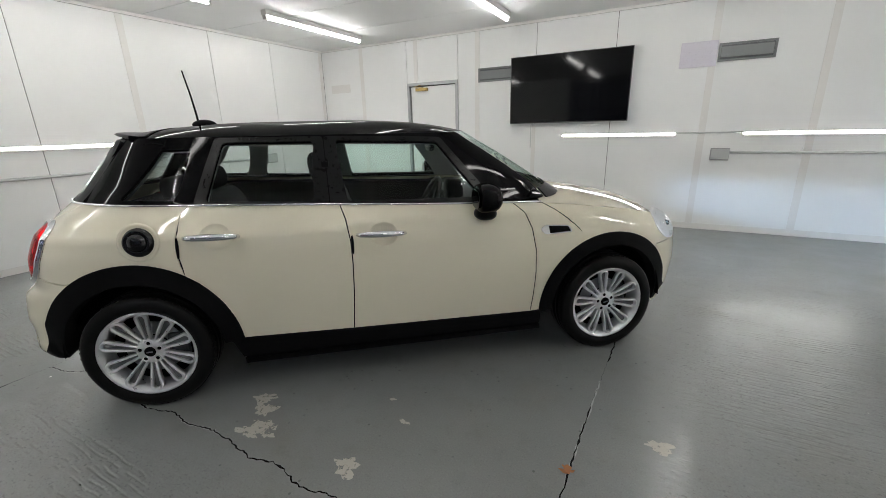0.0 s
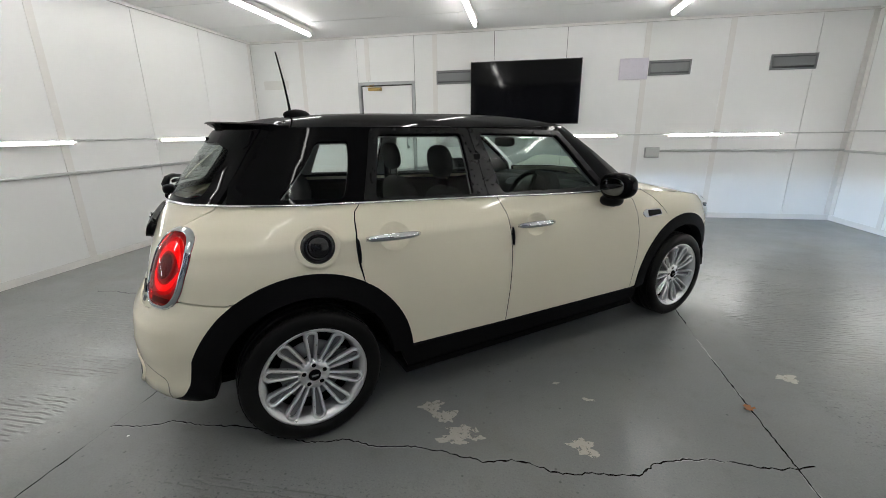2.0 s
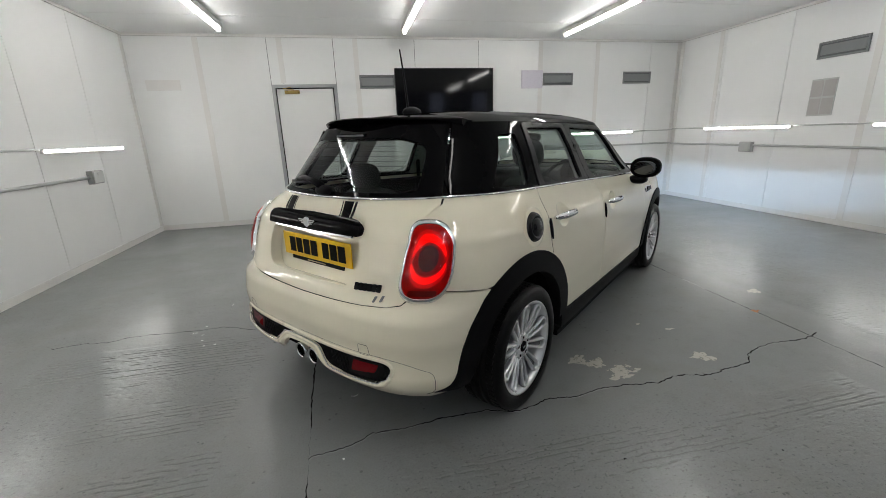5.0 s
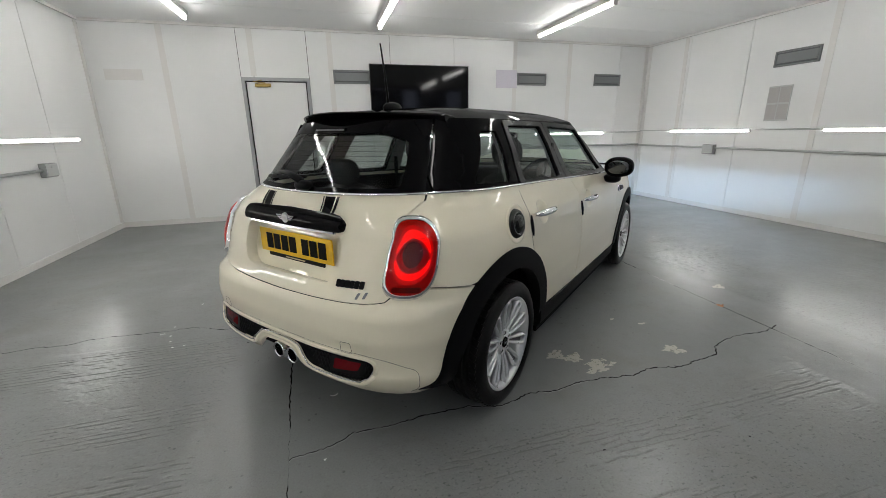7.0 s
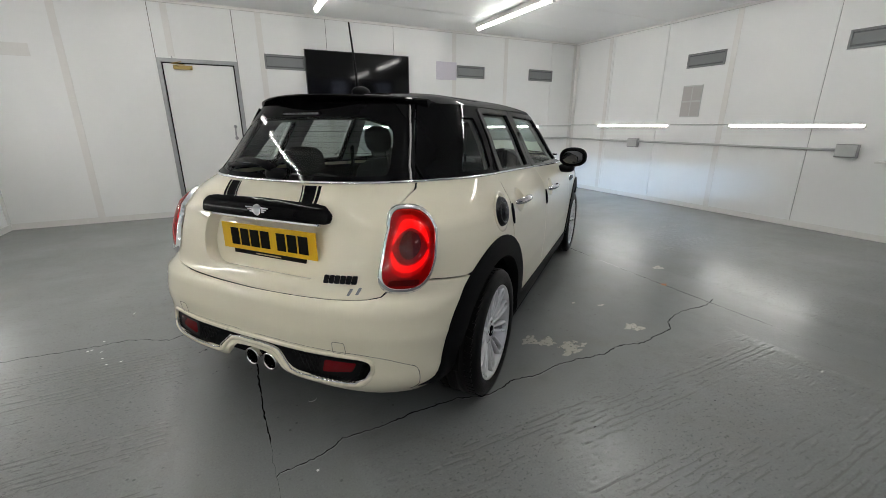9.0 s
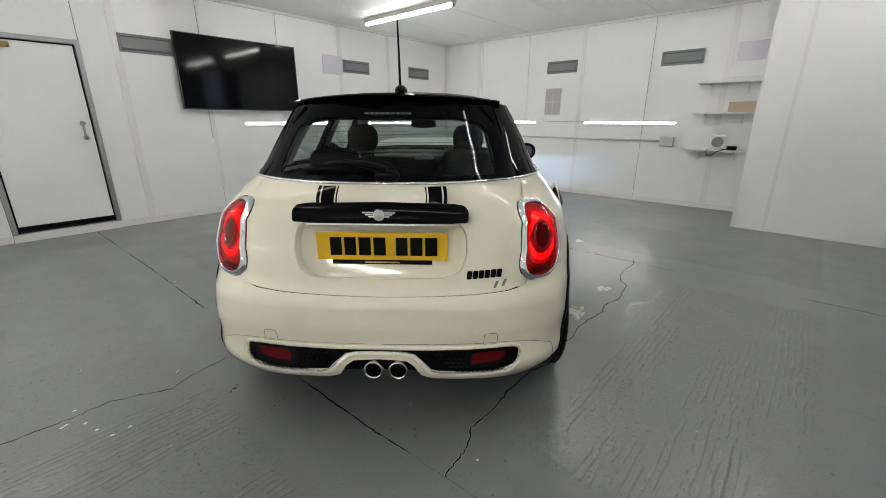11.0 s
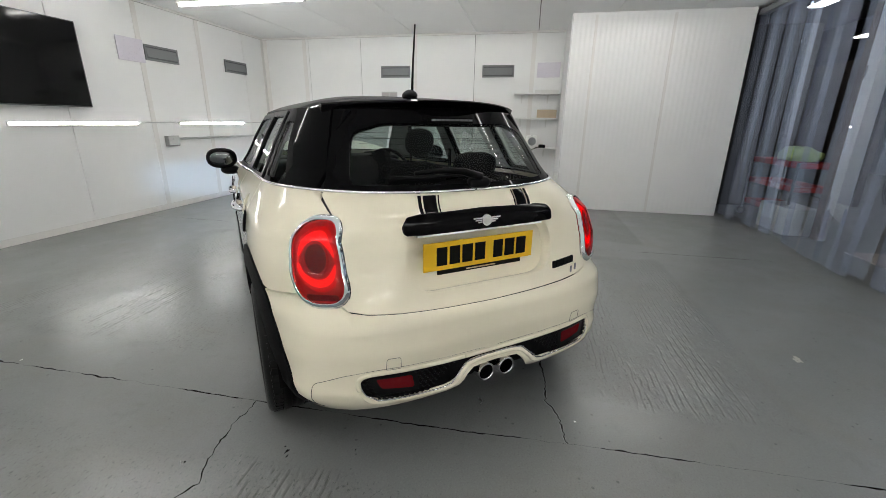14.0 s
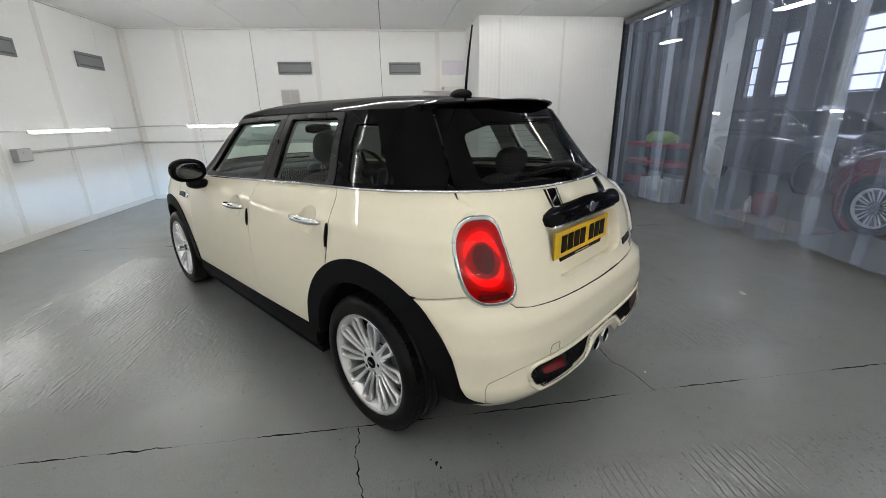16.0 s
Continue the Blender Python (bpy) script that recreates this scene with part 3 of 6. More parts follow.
def blotch(cx, cy, rx, ry, seed):
    """A ragged patch where the paint has worn away."""
    rng = random.Random(seed)
    bm = bmesh.new()
    n = 40
    ph = [rng.uniform(0, 6.28) for _ in range(5)]
    pts = []
    for i in range(n):
        a = 2 * math.pi * i / n
        k = 1 + 0.22 * math.sin(2 * a + ph[0]) + 0.2 * math.sin(3 * a + ph[1]) + 0.16 * math.sin(5 * a + ph[2]) + 0.12 * math.sin(9 * a + ph[3]) + rng.uniform(-0.1, 0.1)
        pts.append(bm.verts.new((cx + rx * k * math.cos(a), cy + ry * k * math.sin(a), 0.0014 + 0.0004 * (seed % 11))))
    bm.faces.new(pts)
    return bm


for i, (cx, cy, rx, ry) in enumerate(((-1.74, 1.15, 0.055, 0.035), (-1.66, 1.09, 0.045, 0.045), (-1.57, 1.00, 0.06, 0.035), (-1.60, 0.94, 0.05, 0.03), (-1.50, 0.97, 0.03, 0.02),
                                      (-1.03, 0.99, 0.055, 0.04), (0.14, 1.70, 0.055, 0.03), (-0.96, 1.33, 0.025, 0.012), (-1.12, 1.45, 0.02, 0.012), (-2.25, -0.62, 0.03, 0.02))):
    part("worn_patch", blotch(cx, cy, rx * 1.08, ry * 1.08, i), M_WORN, floor)

for i, (cx, cy, r_) in enumerate(((-3.52, 1.89, 0.016), (-3.545, 1.875, 0.010), (-3.50, 1.91, 0.008), (-3.66, 2.25, 0.008), (-3.45, 1.62, 0.007), (-1.95, 0.42, 0.009), (-1.30, 0.30, 0.008))):
    part("spall", blotch(cx, cy, r_ * 0.65, r_ * 0.4, 40 + i), M_CRACK, floor).location.z = 0.002


def scrap(at, turn, length, curl):
    """A shred of pale tape, curled up off the floor."""
    bm = bmesh.new()
    rows = []
    for i in range(13):
        a = curl * (i / 12 - 0.5)
        x, y = length * math.sin(a) / max(curl, 0.1), length * (1 - math.cos(a)) / max(curl, 0.1)
        rows.append([bm.verts.new((x, y, z)) for z in (0.0005, 0.0062)])
    for a, b in zip(rows, rows[1:]):
        bm.faces.new((a[0], b[0], b[1], a[1]))
    bmesh.ops.solidify(bm, geom=bm.faces[:], thickness=0.0012)
    ob = new("tape_scrap", finish(bm, "tape_scrap", M_PVC))
    ob.matrix_basis = pose(*at, 0.0, 0, 0, turn)
    tagged(ob, "small curled shred of pale tape on the floor", "litter", "scraps on the floor")


for at, turn, length, curl in (((-3.022, 1.141), 20, 0.055, 2.6), ((-4.00, 2.67), 75, 0.030, 0.4), ((-3.66, 2.27), 40, 0.022, 0.5)):
    scrap(at, turn, length, curl)
for i, (cx, cy) in enumerate(((-4.08, 2.276), (-4.136, 2.173), (-4.062, 2.131), (-4.037, 2.042), (-4.00, 1.953), (-3.25, 3.695), (-4.12, 2.185), (-3.936, 1.964), (-3.077, 0.711))):
    part("paint_chip", blotch(cx, cy, 0.0065, 0.0045, 60 + i), M_WHITE, floor).location.z = 0.002
leaf_bm = blotch(0, 0, 0.028, 0.020, 77)
for v in leaf_bm.verts:
    v.co.z = 0.004 + 9 * (v.co.x ** 2 + 0.5 * v.co.y ** 2)
leaf = new("dry_leaf", finish(leaf_bm, "dry_leaf", M_LEAF))
leaf.location = (-0.197, 1.39, 0.0)
tagged(leaf, "small brown curled dry leaf on the floor", "leaf")


# ---------------------------------------------------------------- room fixtures
def batten(length):
    """A tube light along local y, hung at z = 0 downwards from its back plate."""
    e = new("tube_light")
    part("housing", boxes(((-0.045, -length / 2, -0.062), (0.045, length / 2, 0)), bevel=0.006), M_WHITE, e)
    bm = bmesh.new()
    cylinder(bm, (0, -length / 2 + 0.03, -0.084), (0, length / 2 - 0.03, -0.084), 0.019, n=8)
    part("tube", bm, M_TUBE, e, "glowing white tube", True)
    for s in (-1, 1):
        part("end_cap", boxes(((-0.024, s * (length / 2 - 0.03), -0.108), (0.024, s * length / 2, -0.061)), bevel=0.004), M_PVC, e)
    return tagged(e, "long white ceiling batten with a lit tube", "ceiling light", "ceiling tube lights")


first = batten(1.82)
first.matrix_basis = pose(-4.48, 4.74, H)
for x in (-4.48, -2.03, 0.48):
    for y in (4.74, 2.24, -0.30):
        if (x, y) != (-4.48, 4.74):
            copy_thing(first, pose(x, y, H))


def wall_light(length):
    """A slim light bar along local x on a wall that faces -y."""
    e = new("wall_light")
    part("housing", boxes(((-length / 2, -0.028, -0.022), (length / 2, 0, 0.022)), ((-length / 2, -0.050, 0.0145), (length / 2, -0.0281, 0.0215)), ((-length / 2, -0.050, -0.0215), (length / 2, -0.0281, -0.0145))), M_WHITE, e)
    part("tube", boxes(((-length / 2 + 0.02, -0.052, -0.014), (length / 2 - 0.02, -0.0285, 0.0142)), bevel=0.003), M_WTUBE, e, "glowing white tube")
    return tagged(e, "slim lit strip light along the wall", "strip light", "wall strip lights")


bar = wall_light(1.46)
bar.matrix_basis = pose(-0.64, Y_N - 0.001, 1.23)
copy_thing(bar, pose(1.53, Y_N - 0.001, 1.23))
for y in (4.73, 2.315):
    copy_thing(bar, pose(X_E - 0.001, y, 1.246, 0, 0, -90))
for y in (4.81, 2.28, -0.25):
    copy_thing(bar, pose(X_W + 0.001, y, 1.272, 0, 0, 90))


def conduit(p0, p1, r, mat, label):
    ob = new("conduit", finish(tube([p0, p1], r, 8), "conduit", mat, True))
    return tagged(ob, label, "conduit", "wall conduits")


c_lab = "thin pale cable conduit fixed along the wall"
conduit((-0.02, Y_N - 0.012, 1.243), (0.80, Y_N - 0.012, 1.243), 0.010, M_PVC, c_lab)
conduit((2.24, Y_N - 0.012, 1.243), (X_E - 0.01, Y_N - 0.012, 1.243), 0.010, M_PVC, c_lab)
conduit((X_E - 0.012, Y_N - 0.02, 1.262), (X_E - 0.012, 5.45, 1.262), 0.010, M_PVC, c_lab)
conduit((X_E - 0.012, 3.97, 1.262), (X_E - 0.012, 3.04, 1.262), 0.010, M_PVC, c_lab)
conduit((X_W + 0.012, 4.06, 1.29), (X_W + 0.012, 3.02, 1.29), 0.010, M_PVC, c_lab)
conduit((X_W + 0.012, 1.55, 1.29), (X_W + 0.012, 0.46, 1.29), 0.010, M_PVC, c_lab)
conduit((0.60, Y_N - 0.018, 1.005), (X_E - 0.03, Y_N - 0.018, 1.005), 0.017, M_PVC, c_lab)
conduit((X_E - 0.018, Y_N - 0.03, 0.99), (X_E - 0.018, 1.68, 0.975), 0.017, M_PVC, c_lab)
conduit((X_W + 0.018, -1.8, 0.975), (X_W + 0.018, 4.78, 0.96), 0.017, M_PVC, c_lab)


def socket_box(at):
    e = thing("socket_box", at, "pale grey double socket box on the wall", "socket", "socket boxes")
    part("back_box", boxes(((-0.10, -0.065, -0.075), (0.10, -0.001, 0.075)), bevel=0.006), M_GREYPVC, e)
    part("cover", boxes(((-0.095, -0.078, -0.060), (0.095, -0.066, 0.068)), bevel=0.006), M_PVC, e)
    part("switch", boxes(((-0.03, -0.086, 0.02), (0.0, -0.079, 0.045)), bevel=0.002), M_PVC, e)
    return e


socket_box(pose(0.60, Y_N, 0.98))
socket_box(pose(X_E, 4.62, 0.96, 0, 0, -90))
socket_box(pose(X_E, 1.68, 0.97, 0, 0, -90))
socket_box(pose(X_W, 4.80, 0.958, 0, 0, 90))


def vent(at, w=0.56, h=0.20):
    """A recessed wall vent with a sloping flap inside its frame; faces -y."""
    e = thing("wall_vent", at, "grey metal ventilation grille high on the wall", "vent", "wall vents")
    f = 0.022
    part("frame", boxes(((-w / 2, -0.022, -h / 2), (w / 2, -0.001, -h / 2 + f)), ((-w / 2, -0.022, h / 2 - f), (w / 2, -0.001, h / 2)),
                        ((-w / 2, -0.022, -h / 2 + f), (-w / 2 + f, -0.001, h / 2 - f)), ((w / 2 - f, -0.022, -h / 2 + f), (w / 2, -0.001, h / 2 - f))), M_GREYMETAL, e)
    part("backing", boxes(((-w / 2 + f, -0.004, -h / 2 + f), (w / 2 - f, -0.001, h / 2 - f))), M_DARKMETAL, e)
    bm = boxes(((-w / 2 + f + 0.006, -0.003, -0.062), (w / 2 - f - 0.006, 0.003, 0.055)))
    bmesh.ops.rotate(bm, verts=bm.verts, cent=(0, 0, 0.055), matrix=Matrix.Rotation(radians(-5), 3, "X"))
    bmesh.ops.translate(bm, verts=bm.verts, vec=(0, -0.012, 0.005))
    part("flap", bm, M_GREYMETAL, e)
    return e


vent(pose(-2.42, Y_N, 2.145))
vent(pose(0.705, Y_N, 2.165))
vent(pose(2.265, Y_N, 2.18))
vent(pose(X_E, 3.555, 2.18, 0, 0, -90))
vent(pose(X_E, 1.655, 2.172, 0, 0, -90))

tv = thing("television", pose(-1.328, Y_N, 1.876), "large black wall-mounted television, switched off", "television")
part("casing", boxes(((-0.822, -0.075, -0.462), (0.822, -0.035, 0.462)), bevel=0.004), M_BLACK, tv)
part("bezel", boxes(((-0.822, -0.080, -0.462), (0.822, -0.0752, -0.450)), ((-0.822, -0.080, 0.454), (0.822, -0.0752, 0.462)), ((-0.822, -0.080, -0.450), (-0.814, -0.0752, 0.454)),
                    ((0.814, -0.080, -0.450), (0.822, -0.0752, 0.454))), M_DARKMETAL, tv)
part("screen", boxes(((-0.8138, -0.0785, -0.4498), (0.8138, -0.0754, 0.4538))), M_SCREEN, tv, "dark glossy screen")
part("wall_bracket", boxes(((-0.25, -0.0348, -0.2), (0.25, -0.002, 0.2))), M_DARKMETAL, tv)
part("badge", boxes(((-0.03, -0.082, -0.458), (0.03, -0.0802, -0.453))), M_GREYMETAL, tv)
conduit((-1.84, Y_N - 0.012, 1.42), (-1.84, Y_N - 0.012, 1.06), 0.006, M_PVC, "short cable dropping below the television")

board = new("notice_board", finish(boxes(((-0.195, -0.012, -0.145), (0.195, -0.001, 0.145)), bevel=0.002), "notice_board", M_LILAC))
board.matrix_world = pose(0.22, Y_N - 0.005, 2.163)
tagged(board, "plain pale lilac board screwed to the wall", "board")
paper = new("wall_board", finish(boxes(((-0.195, -0.012, -0.12), (0.195, -0.001, 0.12)), bevel=0.002), "wall_board", M_LILAC))
paper.matrix_world = pose(X_E, 0.785, 2.185, 0, 0, -90)
tagged(paper, "plain pale grey board above the shelves", "board")

rack = thing("document_holder", pose(X_E, 3.685, 1.605, 0, 0, -90), "clear wall holder with four grey sheets", "document holder")
part("back", boxes(((-0.155, -0.010, -0.23), (0.155, -0.001, 0.23)), bevel=0.002), M_PVC, rack)
M_SHEET = simple("grey_printed_sheet", (0.46, 0.44, 0.43), 0.5, vary=0.2, grain_scale=90)
for sx in (-1, 1):
    for sz in (-1, 1):
        part("sheet", boxes(((sx * 0.076 - 0.068, -0.0125, sz * 0.112 - 0.10), (sx * 0.076 + 0.068, -0.0105, sz * 0.112 + 0.10))), M_SHEET, rack)

# door in the television wall
door = tagged(new("door_1"), "white door in a metal frame with a lever handle", "door", kind="structure")
door.matrix_world = pose(-3.54, Y_N, 0.025)
part("frame", boxes(((-0.48, -0.018, 0.06), (-0.435, 0.05, 2.09)), ((0.435, -0.018, 0.06), (0.48, 0.05, 2.09)), ((-0.435, -0.018, 2.045), (0.435, 0.05, 2.09))), M_ALU, door, "dull metal door frame")
part("leaf", boxes(((-0.418, 0.012, 0.135), (0.418, 0.05, 2.028)), bevel=0.003), M_WALL, door, "white door leaf")
part("seal", boxes(((-0.434, 0.030, 0.06), (-0.419, 0.052, 2.044)), ((0.419, 0.030, 0.06), (0.434, 0.052, 2.044)), ((-0.418, 0.030, 2.029), (0.418, 0.052, 2.044)), ((-0.418, 0.006, 0.085), (0.418, 0.052, 0.134))), M_BLACK, door)
part("threshold", boxes(((-0.48, -0.03, -0.025), (0.48, 0.05, 0.059))), M_TRIM, door)
hb = tube([(0.34, -0.03, 1.06), (0.335, -0.045, 1.10), (0.335, -0.045, 1.18), (0.34, -0.03, 1.22)], 0.012, 8)
cylinder(hb, (0.34, 0.012, 1.06), (0.34, -0.035, 1.06), 0.024, n=14)
cylinder(hb, (0.34, 0.012, 1.22), (0.34, -0.035, 1.22), 0.024, n=14)
part("handle", hb, M_ALU, door, "metal pull handle", True)
part("door_closer", boxes(((-0.30, -0.045, 1.955), (-0.08, 0.011, 2.005)), bevel=0.006), M_BRASS, door, "brass door closer")
part("closer_arm", tube([(-0.16, -0.03, 2.012), (-0.32, -0.05, 2.025), (-0.20, -0.02, 2.052)], 0.007, 6), M_BRASS, door)
hatch = new("wall_hatch", finish(boxes(((-5.72, Y_N - 0.006, 2.05), (-5.27, Y_N - 0.001, 2.19))), "wall_hatch", M_TRIM))
tagged(hatch, "small blanked-off white hatch on the wall", "hatch")


# shelves by the partition and what stands on them
def shelf(z, x0=2.86):
    e = thing("wall_shelf", pose(0, 0, z), "white wall shelf on metal brackets", "shelf", "wall shelves")
    part("board", boxes(((x0, 0.56, -0.022), (X_E - 0.006, 1.34, 0)), bevel=0.003), M_WHITE, e)
    for y in (0.75, 1.2):
        part("bracket", boxes(((x0 + 0.04, y, -0.034), (X_E - 0.008, y + 0.025, -0.0225)), ((X_E - 0.020, y, -0.16), (X_E - 0.008, y + 0.025, -0.0345))), M_WHITE, e)
    return e


for z in (0.885, 1.395, 1.80):
    shelf(z)
b1 = new("white_box", finish(boxes(((2.88, 0.60, 1.801), (3.08, 0.99, 1.850)), bevel=0.004), "white_box", M_WHITE))
tagged(b1, "flat white box lying on the upper shelf", "box")
b2 = new("cardboard_box", finish(boxes(((2.90, 0.60, 1.396), (3.07, 0.93, 1.530)), bevel=0.004), "cardboard_box", M_CARD))
tagged(b2, "small brown cardboard box on the middle shelf", "box")
b3 = new("paper_stack", finish(boxes(((2.90, 0.62, 1.5305), (3.06, 0.90, 1.545)), bevel=0.003), "paper_stack", M_WHITE))
tagged(b3, "white papers stacked on the cardboard box", "paper")
heater = thing("fan_heater", pose(2.975, 0.99, 0.886, 0, 0, -80), "small white fan heater with a round grille on the shelf", "heater")
part("body", boxes(((-0.085, -0.07, 0.0), (0.085, 0.07, 0.205)), bevel=0.022), M_WHITE, heater)
part("grille", lathe([(0.0, -0.078), (0.05, -0.077), (0.068, -0.074), (0.072, -0.069)], 28), M_GREYMETAL, heater, "round grey grille", True).matrix_basis = pose(0, 0, 0.108)
part("dial", lathe([(0.0, 0.218), (0.016, 0.217), (0.018, 0.2055)], 16, "Z"), M_PVC, heater)
cable_pts = [(2.93, 0.93, 0.90), (2.90, 0.86, 0.895), (2.868, 0.90, 0.892), (2.855, 0.97, 0.86), (2.852, 1.03, 0.80), (2.852, 1.07, 0.81), (2.855, 1.09, 0.87), (2.90, 1.08, 0.893)]
cable = new("power_cable", finish(tube(cable_pts, 0.007, 6), "power_cable", M_BLACK, True))
tagged(cable, "black power cable looped over the shelf edge", "cable")
plug = new("adaptor", finish(boxes(((2.90, 0.74, 0.886), (2.98, 0.86, 0.945)), bevel=0.015), "adaptor", M_BLACK))
tagged(plug, "black mains adaptor lying on the shelf", "adaptor")

# ---------------------------------------------------------------- strip curtain and the workshop beyond
curtain = thing("strip_curtain", pose(0, -1.87, 0), "clear overlapping plastic strip curtain across the opening", "curtain")
rng = random.Random(5)
part("rail", boxes(((-2.98, -0.05, 2.70), (2.04, 0.05, 2.765)), bevel=0.004), M_GREYMETAL, curtain)


def strip_mesh(w, h, bow, lean, seed):
    """One hanging plastic strip, bowed across its width and waving a little down its length."""
    r = random.Random(seed)
    ph, am = r.uniform(0, 6), r.uniform(0.004, 0.012)
    bm = bmesh.new()
    nx, nz = 8, 14
    g = [[bm.verts.new((w * (i / nx - 0.5) + lean * (1 - j / nz), bow * (1 - (2 * i / nx - 1) ** 2) + am * math.sin(ph + 3.2 * j / nz) * (1 - j / nz) + 0.03 * (1 - j / nz) ** 3 * math.sin(ph * 3),
                       h * j / nz + (2.70 - h))) for i in range(nx + 1)] for j in range(nz + 1)]
    for j in range(nz):
        for i in range(nx):
            bm.faces.new((g[j][i], g[j][i + 1], g[j + 1][i + 1], g[j + 1][i]))
    bmesh.ops.recalc_face_normals(bm, faces=bm.faces)
    return bm


x, k = 1.93, 0
while x > -2.95:
    ob = part("strip", strip_mesh(0.252 if x > 0.6 else 0.285, rng.uniform(2.60, 2.685), (1 if k % 5 else -1) * rng.uniform(0.007, 0.013), rng.uniform(-0.012, 0.012), k), M_STRIP, curtain, smooth=True)
    ob.location = (x, 0.018 * (-1) ** k, 0)
    x -= 0.20 if x > 0.6 else 0.235
    if 0.05 < x < 0.25:
        x -= 0.085
    k += 1

# workshop hall
Y_F, H_W = -9.0, 4.6
wins = [(7.05, 7.45), (5.95, 6.50), (3.65, 4.50), (1.30, 2.15)]
solid = [-9.0] + [v for w in wins[::-1] for v in w] + [14.0]
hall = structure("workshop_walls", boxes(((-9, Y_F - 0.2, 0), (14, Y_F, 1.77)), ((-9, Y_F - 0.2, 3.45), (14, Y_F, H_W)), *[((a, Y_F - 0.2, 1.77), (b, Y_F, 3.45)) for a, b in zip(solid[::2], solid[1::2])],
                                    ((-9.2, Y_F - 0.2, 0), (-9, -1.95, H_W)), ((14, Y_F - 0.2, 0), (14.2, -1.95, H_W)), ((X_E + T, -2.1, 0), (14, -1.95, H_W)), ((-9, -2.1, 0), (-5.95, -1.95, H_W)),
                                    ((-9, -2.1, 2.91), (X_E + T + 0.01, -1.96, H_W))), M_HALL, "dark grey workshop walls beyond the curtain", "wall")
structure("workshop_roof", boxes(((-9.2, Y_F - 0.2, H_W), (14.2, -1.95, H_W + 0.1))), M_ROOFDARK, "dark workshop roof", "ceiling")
for n_, (x0, x1) in enumerate(wins, 1):
    w_ = tagged(new(f"window_{n_}"), "tall workshop window with glazing bars and bright daylight", "window", kind="structure")
    for zb_ in (1.80, 2.15, 2.62, 3.10, 3.42):
        part("glazing_bar", boxes(((x0 + 0.04, Y_F - 0.10, zb_ - 0.02), (x1 - 0.04, Y_F - 0.06, zb_ + 0.02))), M_GREYMETAL, w_)
    for xb in (x0 + 0.02, x1 - 0.02):
        part("window_frame", boxes(((xb - 0.02, Y_F - 0.12, 1.77), (xb + 0.02, Y_F - 0.04, 3.45))), M_GREYMETAL, w_)
daylight = new("backdrop", finish(boxes(((-9, Y_F - 1.3, 0), (14, Y_F - 1.2, 6))), "backdrop", glow("pale_daylight", (0.80, 0.84, 1.0), 1.15)))
tagged(daylight, "pale overcast daylight outside the workshop windows", "backdrop", kind="structure")
brown = new("board_screen", finish(boxes(((3.5, -4.6, 0), (7.6, -4.5, 2.45)), bevel=0.004), "board_screen", M_SCREENBOARD))
tagged(brown, "brown timber board screen in the workshop", "screen")
post = new("timber_post", finish(boxes(((0.82, -2.55, 0), (0.92, -2.43, 2.85)), bevel=0.006), "timber_post", M_WOOD))
tagged(post, "brown timber post behind the curtain gap", "post")


def trolley():
    e = thing("tool_trolley", pose(1.85, -2.55, 0), "red steel tool trolley with two shelves", "trolley")
    for z in (0.18, 0.50, 0.80):
        part("tray", boxes(((-0.55, -0.22, z), (0.55, 0.22, z + 0.012)), ((-0.55, -0.22, z + 0.0121), (0.55, -0.205, z + 0.07)), ((-0.55, 0.205, z + 0.0121), (0.55, 0.22, z + 0.07)),
                           ((-0.55, -0.2049, z + 0.0121), (-0.535, 0.2049, z + 0.07)), ((0.535, -0.2049, z + 0.0121), (0.55, 0.2049, z + 0.07))), M_REDCART, e)
    for sx in (-1, 1):
        for sy in (-1, 1):
            part("leg", boxes(((sx * 0.57 - 0.015, sy * 0.235 - 0.012, 0.10), (sx * 0.57 + 0.015, sy * 0.235 + 0.012, 0.87))), M_DARKMETAL, e)
            bm = bmesh.new()
            cylinder(bm, (sx * 0.57 - 0.015, sy * 0.235, 0.05), (sx * 0.57 + 0.015, sy * 0.235, 0.05), 0.05, n=16)
            part("castor", bm, M_BLACK, e)
    return e


trolley()
cl = ellipsoid((1.75, -2.55, 0.93), (0.34, 0.18, 0.12), 2.2)
for v in cl.verts:
    v.co += noise.noise_vector(v.co * 9) * 0.05
    v.co.z = max(v.co.z, 0.874)
tagged(new("cloth", finish(cl, "cloth", M_LIME, True)), "crumpled lime green cloth on the trolley", "cloth")
bn = boxes(((0.98, -2.52, 0.0), (1.62, -2.16, 0.34)), bevel=0.02)
tagged(new("storage_bin", finish(bn, "storage_bin", M_PVC)), "pale grey plastic storage bin on the workshop floor", "bin")
bt = bmesh.new()
cylinder(bt, (0.16, -2.88, 0), (0.16, -2.88, 0.16), 0.045, n=16)
cylinder(bt, (0.16, -2.88, 0.16), (0.16, -2.88, 0.20), 0.045, 0.015, n=16)
cylinder(bt, (0.16, -2.88, 0.20), (0.16, -2.88, 0.235), 0.016, n=12)
tagged(new("spray_bottle", finish(bt, "spray_bottle", M_WHITE, True)), "white spray bottle standing on the workshop floor", "bottle")
can = ellipsoid((-0.04, -2.91, 0.165), (0.14, 0.10, 0.165), 3.2)
tagged(new("fuel_can", finish(can, "fuel_can", M_REDDULL, True)), "red plastic fuel can on the workshop floor", "can")


